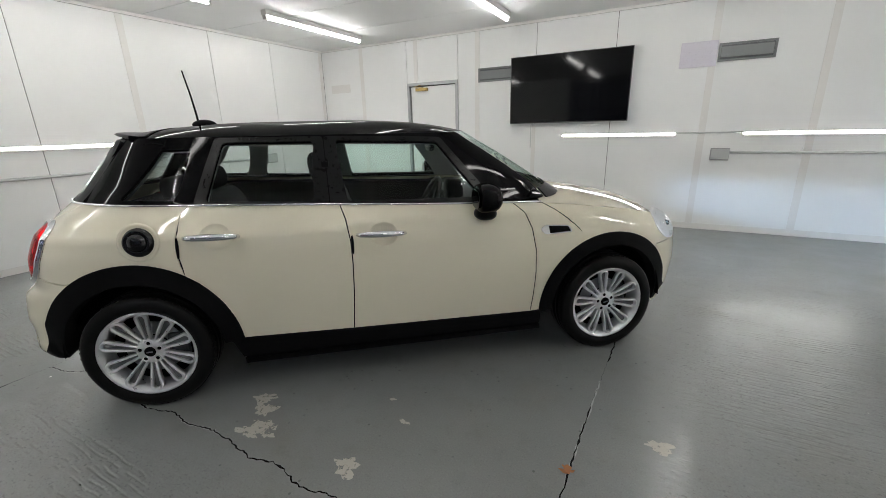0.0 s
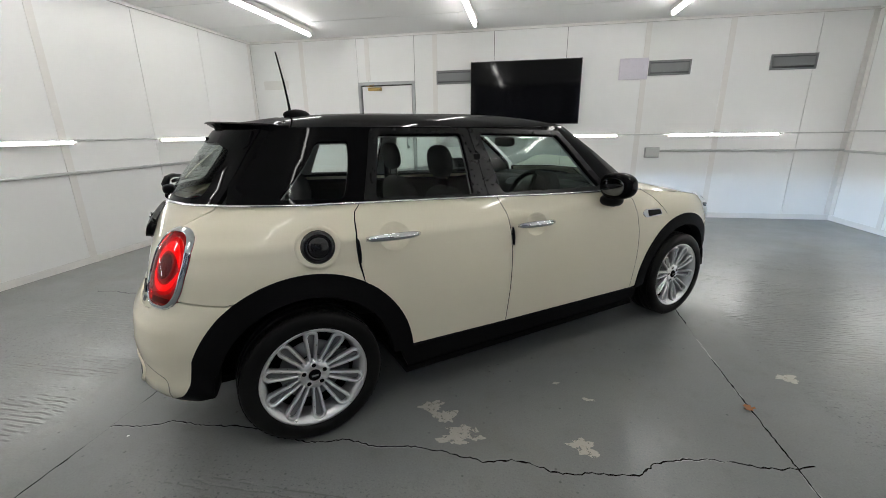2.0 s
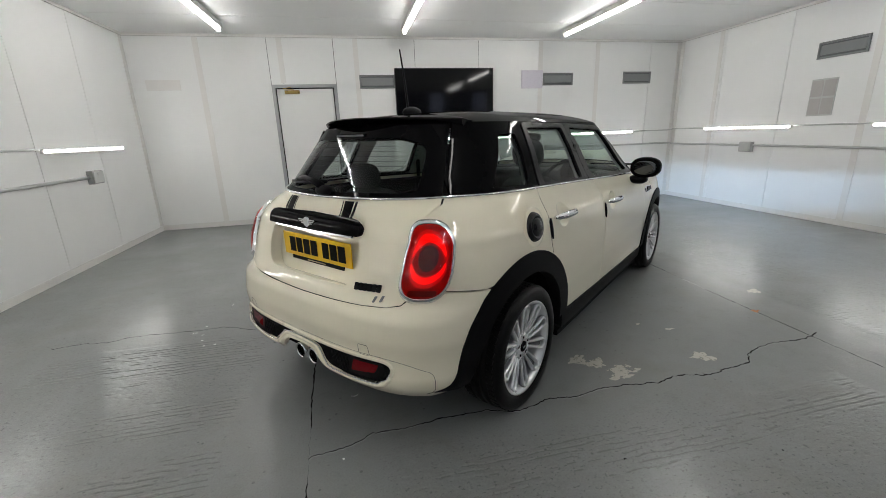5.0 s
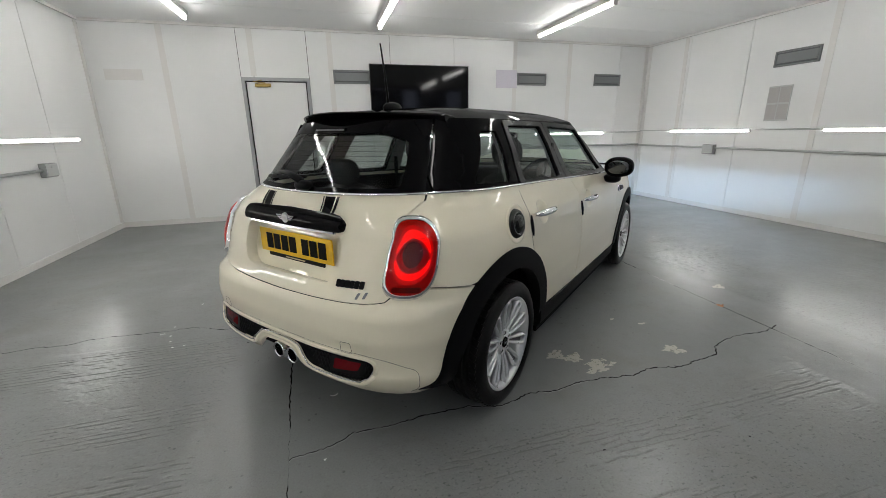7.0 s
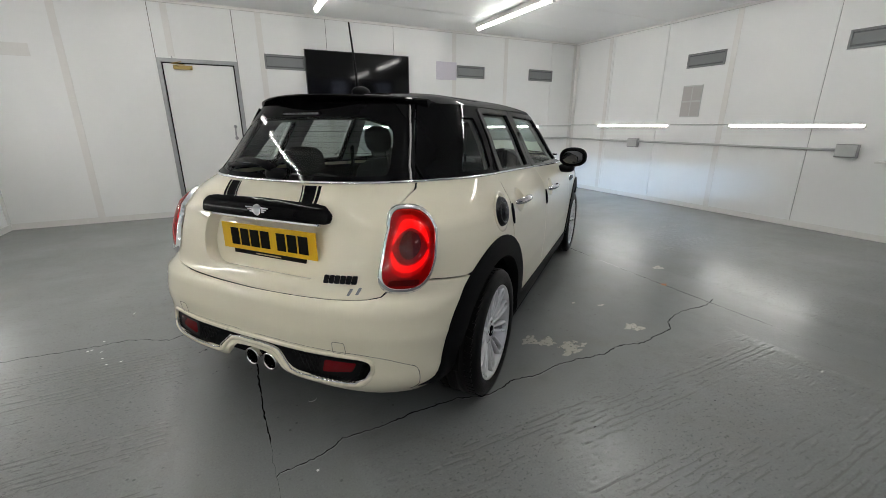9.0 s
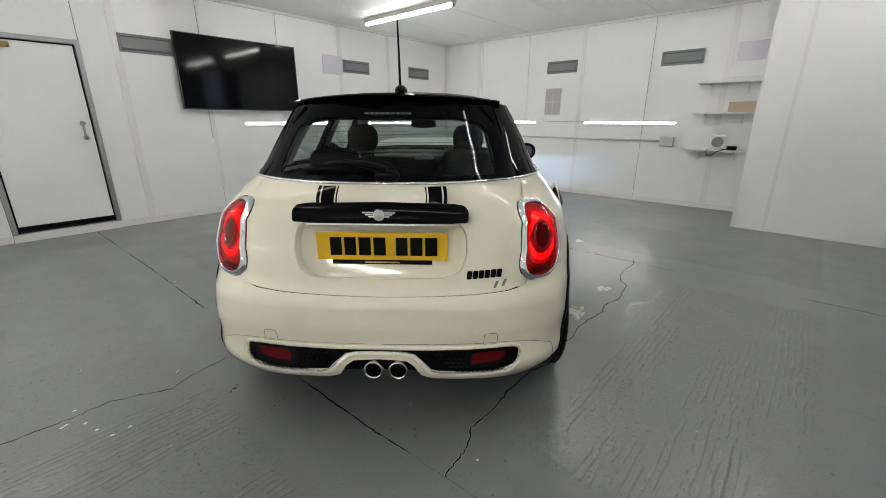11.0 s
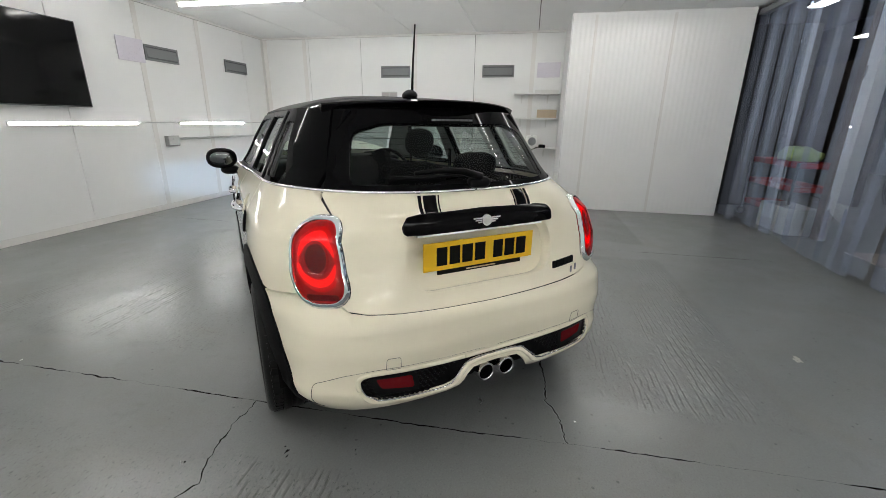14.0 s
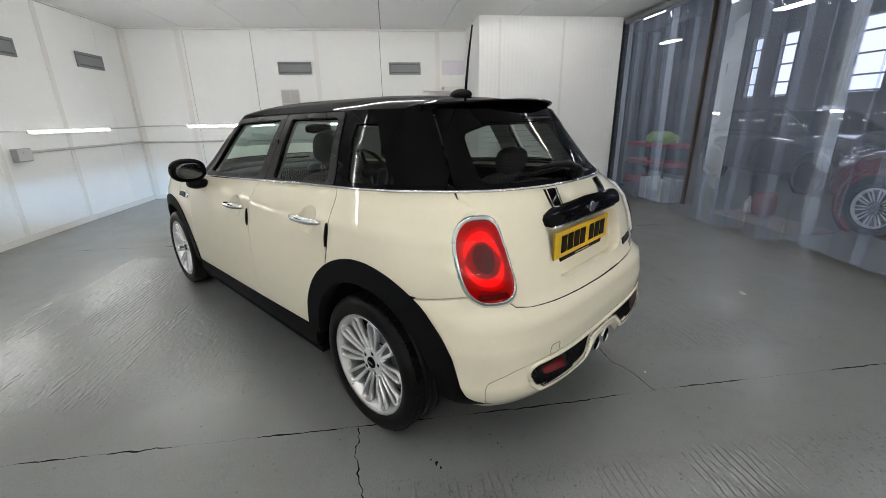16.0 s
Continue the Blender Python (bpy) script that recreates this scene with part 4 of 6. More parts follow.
mat_bm = boxes(((-0.95, -3.05, 0.0), (0.35, -2.45, 0.006)), bevel=0.002)
tagged(new("cardboard_sheet", finish(mat_bm, "cardboard_sheet", M_CARDGREY)), "flattened pale cardboard sheet on the workshop floor", "cardboard")


def hall_lamp(x, y, z, w=0.8):
    e = thing("hall_light", pose(x, y, z), "lit white panel light hanging in the workshop", "ceiling light", "workshop lights")
    part("housing", boxes(((-w / 2, -0.14, 0.02), (w / 2, 0.14, 0.09)), bevel=0.01), M_DARKMETAL, e)
    part("diffuser", boxes(((-w / 2 + 0.02, -0.12, 0.0), (w / 2 - 0.02, 0.12, 0.0195))), M_HALLGLOW, e)
    for s in (-1, 1):
        part("hanger", boxes(((s * w * 0.4 - 0.006, -0.006, 0.0905), (s * w * 0.4 + 0.006, 0.006, H_W - z))), M_DARKMETAL, e)
    return e


M_HALLGLOW = glow("workshop_panel_glow", (1.0, 0.98, 0.95), PANEL_GLOW)
for x, y in ((-2.5, -4.6), (1.2, -4.8), (5.5, -4.4), (9.5, -5.0), (-1, -7.4), (4.5, -7.2), (9.0, -7.4)):
    hall_lamp(x, y, 3.6)


# ---------------------------------------------------------------- the car: one continuous shell, cut into panels
# Car frame: x forward from the rear axle, y to its left, z up. The shell is unrolled into (s, z): s runs along it from the middle of the tail.
Z_T = (0.15, 0.25, 0.35, 0.50, 0.62, 0.66, 0.70, 0.80, 0.90, 0.98, 1.04, 1.10, 1.20, 1.30, 1.37)
W_T = (0.8, 0.822, 0.835, 0.846, 0.848, 0.847, 0.845, 0.836, 0.818, 0.768, 0.726, 0.695, 0.648, 0.59, 0.548)
R_T = (-0.57, -0.625, -0.662, -0.668, -0.645, -0.618, -0.604, -0.576, -0.546, -0.515, -0.486, -0.442, -0.362, -0.280, -0.222)
P_T = (3.0, 3.6, 4.1, 4.2, 4.0, 3.9, 3.9, 4.0, 3.8, 3.2, 2.5, 2.35, 2.3, 2.3, 2.3)
F_LOW = (3.12, 3.25, 3.29, 3.31, 3.30, 3.285, 3.27, 3.18, 3.02, 2.85, 2.75, 2.7, 2.6, 2.5, 2.4)
F_UP = (2.6, 2.6, 2.6, 2.6, 2.6, 2.6, 2.6, 2.6, 2.52, 2.40, 2.31, 2.22, 2.06, 1.89, 1.77)
X_R, X_FL, X_FU = 0.30, 2.30, 1.40
_th = np.linspace(0, math.pi / 2, 400)
_px, _py = 0.95 * np.cos(_th) ** (2 / 3), 0.84 * np.sin(_th) ** (2 / 3)
_len = np.concatenate([[0], np.cumsum(np.hypot(np.diff(_px), np.diff(_py)))])
L_R = float(_len[-1])
_k = _len / _len[-1]


def tab(z, values):
    return float(np.interp(z, Z_T, values))


def shell(s, z, up=False):
    """The point of the car's skin at s along it and height z; up: the cabin part, with its windscreen."""
    a, w, p = abs(s), tab(z, W_T), tab(z, P_T)
    xf0 = X_FU if up else X_FL
    if a <= L_R:
        th = float(np.interp(a / L_R, _k, _th))
        x, y = X_R - (X_R - tab(z, R_T)) * max(0.0, math.cos(th)) ** (2 / p), w * math.sin(th) ** (2 / p)
    elif a <= L_R + xf0 - X_R:
        x, y = X_R + a - L_R, w
    else:
        th = float(np.interp(max(0.0, 1 - (a - L_R - xf0 + X_R) / L_R), _k, _th))
        p = 3.5 if up else 3.2
        x, y = xf0 + (tab(z, F_UP if up else F_LOW) - xf0) * max(0.0, math.cos(th)) ** (2 / p), w * math.sin(th) ** (2 / p)
    return Vector((x, math.copysign(y, s), z))


def shell_normal(s, z, up=False):
    e = 0.004
    ds = shell(s + e, z, up) - shell(s - e, z, up)
    dz = shell(s, z + e, up) - shell(s, z - e, up)
    return dz.cross(ds).normalized()


def SX(x, z, up=False):
    """Unrolled place of a point of the flank or corner, by its x."""
    if x >= X_R:
        xf0 = X_FU if up else X_FL
        if x <= xf0:
            return (L_R + x - X_R, z)
        p = 3.5 if up else 3.2
        t = min(1.0, (x - xf0) / (tab(z, F_UP if up else F_LOW) - xf0))
        return (L_R + xf0 - X_R + L_R * (1 - float(np.interp(math.acos(t ** (p / 2)), _th, _k))), z)
    t = min(1.0, (X_R - x) / (X_R - tab(z, R_T)))
    return (L_R * float(np.interp(math.acos(t ** (tab(z, P_T) / 2)), _th, _k)), z)


def SY(y, z):
    """Unrolled place of a point of the tail, by its y."""
    q = min(1.0, abs(y) / tab(z, W_T))
    return (math.copysign(L_R * float(np.interp(math.asin(q ** (tab(z, P_T) / 2)), _th, _k)), y), z)


def SF(y, z, up=True):
    """Unrolled place of a point of the windscreen or nose, by its y."""
    q = min(1.0, abs(y) / tab(z, W_T))
    xf0 = X_FU if up else X_FL
    p = 3.5 if up else 3.2
    return (L_R + xf0 - X_R + L_R * (1 - float(np.interp(math.asin(q ** (p / 2)), _th, _k))), z)


def belt(x):
    return float(np.interp(x, (-0.2, 0.25, 0.6, 0.98, 1.36, 1.76, 2.0, 2.3), (1.047, 1.034, 1.020, 1.003, 0.984, 0.969, 0.962, 0.953)))


def fine(poly, step=0.02, closed=True):
    out = []
    n = len(poly)
    for i in range(n if closed else n - 1):
        a, b = poly[i], poly[(i + 1) % n]
        k = max(1, math.ceil(math.hypot(b[0] - a[0], b[1] - a[1]) / step))
        out += [(a[0] + (b[0] - a[0]) * j / k, a[1] + (b[1] - a[1]) * j / k) for j in range(k)]
    if not closed:
        out.append(poly[-1])
    return out


def rounded(poly, r, n=5):
    """The polygon with its corners rounded."""
    out = []
    m = len(poly)
    for i in range(m):
        p, a, b = Vector(poly[i]), Vector(poly[i - 1]), Vector(poly[(i + 1) % m])
        u, v = a - p, b - p
        rr = min(r, u.length * 0.45, v.length * 0.45)
        p0, p1 = p + u.normalized() * rr, p + v.normalized() * rr
        for j in range(n + 1):
            t = j / n
            out.append(tuple(p0 * (1 - t) ** 2 + p * 2 * t * (1 - t) + p1 * t * t))
    return out


def oval(cs, cz, rs, rz, power=2.0, n=48):
    def sp(v):
        return math.copysign(abs(v) ** (2 / power), v)
    return [(cs + rs * sp(math.cos(2 * math.pi * i / n)), cz + rz * sp(math.sin(2 * math.pi * i / n))) for i in range(n)]


def within_poly(poly, pts):
    x, y = pts[:, 0], pts[:, 1]
    ins = np.zeros(len(pts), bool)
    a = np.array(poly)
    b = np.roll(a, -1, axis=0)
    for (x0, y0), (x1, y1) in zip(a, b):
        c = ((y0 > y) != (y1 > y)) & (x < (x1 - x0) * (y - y0) / ((y1 - y0) or 1e-12) + x0)
        ins ^= c
    return ins


def inset(poly, d):
    a = np.array(poly)
    area = 0.5 * np.sum(a[:, 0] * np.roll(a[:, 1], -1) - np.roll(a[:, 0], -1) * a[:, 1])
    t = np.roll(a, -1, axis=0) - np.roll(a, 1, axis=0)
    t /= np.maximum(np.linalg.norm(t, axis=1, keepdims=True), 1e-9)
    nrm = np.stack([-t[:, 1], t[:, 0]], 1) * (1 if area > 0 else -1)
    return [tuple(p) for p in a + nrm * d]


def panel_mesh(name, outline, mat, holes=(), off=0.0, thick=0.015, gap=0.003, step=0.04, side=1, up=False, deep=None, open_rim=False):
    """A panel of the skin: the outline in unrolled (s, z), with holes, a rim of the given depth, and true normals."""
    poly = fine(outline)
    if gap:
        poly = inset(poly, gap)
    hl = [fine(h) for h in holes]
    allp = np.array(poly)
    (s0, z0), (s1, z1) = allp.min(0), allp.max(0)
    gs, gz = np.meshgrid(np.arange(s0 + step / 2, s1, step), np.arange(z0 + step / 2, z1, step))
    pts = np.stack([gs.ravel(), gz.ravel()], 1)
    keep = within_poly(poly, pts) if len(pts) else np.zeros(0, bool)
    for h in hl:
        keep &= ~within_poly(h, pts)
    pts = pts[keep]
    rims = np.concatenate([np.array(r) for r in [poly] + hl])
    if len(pts):
        d = np.min(np.hypot(pts[:, None, 0] - rims[None, :, 0], pts[:, None, 1] - rims[None, :, 1]), axis=1)
        pts = pts[d > 0.4 * step]
    verts, edges = [], []
    for loop in [poly] + hl:
        b = len(verts)
        verts += [Vector(p) for p in loop]
        edges += [(b + i, b + (i + 1) % len(loop)) for i in range(len(loop))]
    verts += [Vector(p) for p in pts]
    V, E, Fc, *_ = geometry.delaunay_2d_cdt(verts, edges, [], 0, 1e-5)
    cen = np.array([[sum(V[i][0] for i in f) / 3, sum(V[i][1] for i in f) / 3] for f in Fc])
    ok = within_poly(poly, cen)
    for h in hl:
        ok &= ~within_poly(h, cen)
    P, N = [], []

    def skin(s, z):
        return shell(s, z, up) + shell_normal(s, z, up) * (off(s * side, z) if callable(off) else off)

    for v in V:
        s, z = v[0] * side, v[1]
        P.append(skin(s, z))
        if callable(off):
            e = 0.0015
            N.append((skin(s, z + e) - skin(s, z - e)).cross(skin(s + e, z) - skin(s - e, z)).normalized())
        else:
            N.append(shell_normal(s, z, up))
    faces, count = [], {}
    for f, k in zip(Fc, ok):
        if k:
            f = list(f) if side < 0 else list(f)[::-1]
            faces.append(f)
            for i in range(3):
                e = (f[i], f[(i + 1) % 3])
                count[e] = count.get(e, 0) + 1
    V3, N3 = list(P), list(N)
    if thick and not open_rim:
        hole_pts = {}
        dup = {}
        for (i, j) in count:
            if (j, i) in count:
                continue
            q = []
            e = (P[j] - P[i]).normalized()
            for v in (i, j):
                side_n = e.cross(N[v]).normalized()
                if (v, 0) not in dup:
                    dep = thick
                    if deep:
                        c = np.array([[V[v][0], V[v][1]]])
                        if any(within_poly(inset(h, -0.004), c)[0] for h in hl):
                            dep = deep
                    dup[(v, 0)], dup[(v, 1)] = len(V3), len(V3) + 1
                    V3 += [P[v], P[v] - N[v] * dep]
                    N3 += [(side_n * 0.8 + N[v] * 0.6).normalized(), side_n]
                q.append((dup[(v, 0)], dup[(v, 1)]))
            faces.append([q[1][0], q[0][0], q[0][1], q[1][1]])
    me = bpy.data.meshes.new(name)
    me.from_pydata([tuple(v) for v in V3], [], faces)
    me.materials.append(mat)
    me.polygons.foreach_set("use_smooth", [True] * len(me.polygons))
    me.normals_split_custom_set_from_vertices([tuple(n) for n in N3])
    return me


def shell_tube(pts, r, mat, off=0.0, up=False, n=8):
    """A bar along a line of unrolled points."""
    P = [shell(s, z, up) + shell_normal(s, z, up) * off for s, z in pts]
    return tube(P, r, n)


HEADING = 39.4
LAMP_Y, LAMP_Z = 0.622, 0.827
car = thing("car", pose(-2.7185, 1.5085, 0, 0, 0, HEADING), "cream five-door hatchback with black roof and lit tail lamps", "car")


def arc(cx, cz, r, a0, a1, n=24):
    return [(cx + r * math.cos(radians(a0 + (a1 - a0) * i / n)), cz + r * math.sin(radians(a0 + (a1 - a0) * i / n))) for i in range(n + 1)]


ARCH_R, ARCH_F = (-0.003, 0.312), (2.567, 0.312)
RO, RI, RO_R = 0.452, 0.372, 0.470
# shut lines, by x and z
LINE_R = [(0.280, belt(0.280)), (0.252, 1.005), (0.237, 0.92), (0.230, 0.853), (0.238, 0.770), (0.252, 0.700)]
LINE_B = [(1.010, belt(1.01)), (1.035, 0.93), (1.052, 0.82), (1.054, 0.70), (1.048, 0.55), (1.030, 0.325)]
LINE_F = [(1.955, belt(1.955)), (2.015, 0.91), (2.055, 0.82), (2.078, 0.70), (2.082, 0.56), (2.074, 0.42), (2.062, 0.308)]


def belt_run(x0, x1, n=16, dz=0.0):
    return [(x0 + (x1 - x0) * i / n, belt(x0 + (x1 - x0) * i / n) + dz) for i in range(n + 1)]


def side_poly(pts, up=False):
    return [SX(x, z, up) for x, z in pts]


def handle_mesh(x, z, side):
    """A chrome bar handle standing off the door over a round dish."""
    P = [shell(side * SX(x + dx, z)[0], z - 0.022 * dx) + shell_normal(side * SX(x + dx, z)[0], z) * o
         for dx, o in ((-0.125, 0.012), (-0.105, 0.028), (-0.06, 0.040), (0.0, 0.043), (0.06, 0.040), (0.105, 0.028), (0.125, 0.012))]
    return tube(P, lambda t: 0.010 + 0.0085 * math.sin(math.pi * t), 12)


LAMP_P = 2.8


def lamp_taper(z):
    """How far the lamp's inner edge draws in towards its top."""
    return 0.27 * min(1.0, max(0.0, (z - LAMP_Z + 0.15) / 0.30))


def lean(poly):
    """The lamp outline leans outward towards its top, where the body narrows, and its inner edge draws in there."""
    mid = SY(LAMP_Y, 0.855)[0]
    return [(s + 0.016 + 0.17 * (z - LAMP_Z) + max(0.0, mid - s) * lamp_taper(z), z) for s, z in poly]


def across_lamp(s, z):
    """Distance from the lamp's upright axis, with its lean and taper taken out."""
    u = s - 0.016 - 0.17 * (z - LAMP_Z) - SY(LAMP_Y, 0.855)[0]
    return abs(u / (1 - lamp_taper(z)) if u < 0 else u)


def lamp_inner():
    return lean([(SY(LAMP_Y, 0.855)[0] + 0.141 * math.copysign(abs(math.cos(a)) ** (2 / LAMP_P), math.cos(a)), LAMP_Z + 0.153 * math.copysign(abs(math.sin(a)) ** (2 / LAMP_P), math.sin(a)))
            for a in [radians(95 + 130 * i / 30) for i in range(31)]])


HANDLES = {"rear_door": (0.395, 0.888), "front_door": (1.212, 0.848)}


def dish(name):
    hx, hz = HANDLES[name]
    return oval(SX(hx, hz)[0] + 0.012, hz - 0.002, 0.074, 0.062)


for side in (1, -1):
    # rear door
    ang = math.degrees(math.asin((0.700 - ARCH_R[1]) / RO))
    pts = belt_run(0.280, 1.010) + LINE_B[1:] + [(0.62, 0.336)] + arc(*ARCH_R, RO_R - 0.01, 3.5, 57, 14) + LINE_R[::-1][1:-1]
    rear_door = part("rear_door", panel_mesh("rear_door", side_poly(pts), M_CREAM, holes=[dish("rear_door")], side=side), None, car)
    pts = belt_run(1.010, 1.955) + LINE_F[1:] + LINE_B[::-1][:-1]
    front_door = part("front_door", panel_mesh("front_door", side_poly(pts), M_CREAM, holes=[dish("front_door")], side=side), None, car)
    # rear quarter, from the door to the tailgate line, with its lamp cut and arch
    lamp_cs, lamp_cz = SY(LAMP_Y, 0.855)[0], LAMP_Z
    lamp = lean(oval(lamp_cs, lamp_cz, 0.138, 0.150, LAMP_P))
    q = [SX(x, z) for x, z in belt_run(0.280, -0.20, 10)] + [SY(0.566, 1.047), SY(0.575, 1.03), lamp_inner()[0]] + [SY(0.60, 0.83), SY(0.61, 0.75)] + [SY(0.62, 0.722)] \
        + [SX(-0.44, 0.716), SX(-0.38, 0.707), SX(-0.30, 0.696)] + [SX(x, z) for x, z in arc(*ARCH_R, RO_R - 0.01, 122, 59, 18)] + [SX(x, z) for x, z in LINE_R[::-1][:-1]]
    quarter = part("rear_quarter", panel_mesh("rear_quarter", q, M_CREAM, holes=[lamp], side=side), None, car)
    # small panel ahead of the front door
    pts = [(1.955, belt(1.955)), (2.05, 0.962), (2.13, 0.955), (2.20, 0.915), (2.27, 0.865), (2.34, 0.805), (2.395, 0.748)] + arc(*ARCH_F, RO - 0.01, 112, 180, 18) + LINE_F[::-1][:-1]
    fender = part("front_wing", panel_mesh("front_wing", side_poly(pts), M_CREAM, side=side), None, car)
    # black sill
    pts = [(0.40, 0.334), (0.62, 0.336), (1.03, 0.325), (2.062, 0.308), (2.13, 0.306), (2.13, 0.222), (0.44, 0.222)]
    part("sill", panel_mesh("sill", side_poly(pts), M_CLAD, side=side, off=0.006, thick=0.05), None, car, "matt black plastic sill")
    # black bars added in the shut lines to give the gaps their shade
    for line in (LINE_R, LINE_B, LINE_F, [(2.13, 0.955), (2.20, 0.915), (2.27, 0.865), (2.34, 0.805), (2.395, 0.748)]):
        part("shut_line_shade", shell_tube([(side * SX(x, z)[0], z) for x, z in fine(line, 0.02, False)], 0.0036, M_INNER, -0.0045), M_INNER, car, "black bar for the shade in the shut line", True)
    # wheel arch mouldings, the rear one ending in a hook over the bumper corner
    hook_from, hook_span = SX(-0.41, 0.34)[0], SX(-0.41, 0.34)[0] - SX(-0.45, 0.34)[0]
    for c, a0, a1, ro, tail in ((ARCH_R, 2, 158, RO_R, [(-0.449, 0.425), (-0.456, 0.385), (-0.470, 0.355), (-0.492, 0.333), (-0.520, 0.318), (-0.528, 0.311), (-0.44, 0.305), (-0.385, 0.305)]), (ARCH_F, -6, 182, RO, [])):
        out = ([] if tail else [(c[0] + 0.395, 0.268), (c[0] + 0.474, 0.352)]) + arc(*c, ro, a0 if tail else 9, a1, 48) + tail + arc(*c, RI, 178 if tail else a1 - 2, a0 - 1 if not tail else a0, 48)
        part("wheel_arch_trim", panel_mesh("wheel_arch_trim", side_poly(out), M_CLAD, side=side, thick=0.06, gap=0, step=0.03,
                                           off=lambda s, z: 0.008 + 0.016 * math.exp(-((z - 0.335) / 0.055) ** 2) * min(1.0, max(0.0, (hook_from - abs(s)) / hook_span))), None, car, "matt black plastic arch moulding")
        bm = bmesh.new()
        ring = []
        for y in (0.80, 0.50):
            ring.append([bm.verts.new((c[0] + (RI + 0.012) * math.cos(radians(a)), side * y, c[1] + (RI + 0.012) * math.sin(radians(a)))) for a in range(0, 181, 10)])
        for i in range(len(ring[0]) - 1):
            bm.faces.new((ring[0][i], ring[0][i + 1], ring[1][i + 1], ring[1][i]))
        bm.faces.new(ring[1])
        part("wheel_well", bm, M_INNER, car)
    # inner trim behind the doors
    pts = belt_run(-0.20, 2.1, 20, -0.012) + [(2.1, 0.29)] + arc(*ARCH_F, RI + 0.03, 200, 178, 4)[-1:] + [(0.5, 0.25), (0.42, 0.32)] + arc(*ARCH_R, RI + 0.03, 4, 176, 24) + [(-0.40, 0.32), (-0.42, 0.6), (-0.36, 0.9)]
    part("door_lining", panel_mesh("door_lining", side_poly(pts), M_INNER, side=side, off=-0.035, thick=0.03, gap=0), None, car)
    # bonnet shoulder over the front arch, and nose corner
    pts = [(2.13, 0.955), (2.30, 0.938), (2.50, 0.915), (2.70, 0.885), (2.88, 0.845), (2.99, 0.80)] + [(3.05, 0.74), (3.06, 0.66), (2.90, 0.655)] + arc(*ARCH_F, RO - 0.01, 44, 112, 18) + [(2.34, 0.805), (2.27, 0.865), (2.20, 0.915)]
    part("bonnet_side", panel_mesh("bonnet_side", side_poly(pts), M_CREAM, side=side), None, car)
    pts = [SX(2.90, 0.652), SX(3.06, 0.657), SF(0.30, 0.657, False), SF(0.001, 0.657, False), SF(0.001, 0.25, False), SF(0.55, 0.24, False), SX(2.99, 0.22), SX(2.995, 0.30)] + [SX(x, z) for x, z in arc(*ARCH_F, RO - 0.01, 2, 44, 14)]
    part("front_bumper", panel_mesh("front_bumper", pts, M_CREAM, side=side), None, car)
    # headlamp
    hs, hz = SX(3.02, 0.760)
    head = part("headlamp", panel_mesh("headlamp", oval(hs, hz, 0.145, 0.098, 2.2), M_SILVER, side=side, off=0.004, gap=0, step=0.03), None, car, "clear oval headlamp")
    part("lamp_cover", panel_mesh("lamp_cover", oval(hs, hz, 0.135, 0.089, 2.2), M_CLEAR, side=side, gap=0, step=0.03,
                                  off=lambda s, z: 0.008 + 0.02 * max(0, 1 - ((s - hs) / 0.135) ** 2 - ((z - hz) / 0.089) ** 2)), None, head).visible_shadow = False

    # cabin side: gloss black frame with window openings
    up = True
    gl_f = rounded(side_poly([(1.051, 1.016), (1.785, 0.999), (1.713, 1.094), (1.562, 1.299), (1.006, 1.321)], up), 0.025)
    gl_r = rounded(side_poly([(0.360, 1.046), (0.880, 1.024), (0.893, 1.321), (0.439, 1.325)], up), 0.025)
    gl_q = rounded(side_poly([(-0.051, 1.068), (0.216, 1.059), (0.291, 1.299), (0.148, 1.299)], up), 0.03)
    edge = [SX(x, z + 0.0, up) for x, z in belt_run(-0.24, 1.40, 20)] + [SX(1.7, 0.976, up), SX(2.0, 0.968, up), SF(0.66, 0.972), SF(0.60, 1.05), SF(0.565, 1.15), SF(0.53, 1.26), SF(0.50, 1.352)] \
        + [SX(1.40, 1.352, up), SX(0.3, 1.358, up), SX(0.0, 1.358, up)] + [SY(0.455, 1.355), SY(0.49, 1.25), SY(0.53, 1.12)]
    frame_ob = part("pillar_frame", panel_mesh("pillar_frame", edge, M_GLOSS, holes=[gl_f, gl_r, gl_q], side=side, up=True, thick=0.02, gap=0, step=0.035), None, car, "gloss black window pillars")
    part("pillar_trim", panel_mesh("pillar_trim", inset(fine(edge), 0.02), M_TRIMGREY, holes=[gl_f, gl_r, gl_q], side=side, up=True, off=-0.034, thick=0, gap=0, step=0.05), None, car, "pale grey inner pillar trim")
    for nm, g, mt in (("front_window", gl_f, M_GLASS), ("rear_window", gl_r, M_PRIV), ("quarter_window", gl_q, M_PRIV)):
        part(nm, panel_mesh(nm, g, mt, side=side, up=True, off=-0.006, thick=0, gap=-0.004), None, car, "tinted side glass")
    # satin frames round the door glass
    for nm, outer, inner in (("window_frame", [(0.962, 1.006), (1.870, 0.971), (1.582, 1.324), (0.945, 1.346)], gl_f), ("window_frame", [(0.302, 1.036), (0.959, 1.010), (0.942, 1.346), (0.404, 1.350)], gl_r)):
        part(nm, panel_mesh(nm, rounded(side_poly(outer, up), 0.02), M_SATIN, holes=[inner], side=side, up=True, off=0.006, thick=0.012, gap=0.001, step=0.05), None, car)
    # chrome waist line
    run = [SX(x, belt(x)) for x in np.linspace(2.12, -0.2, 40)]
    run += [(s, 1.047) for s in np.linspace(run[-1][0], 0.0, 26)[1:]]
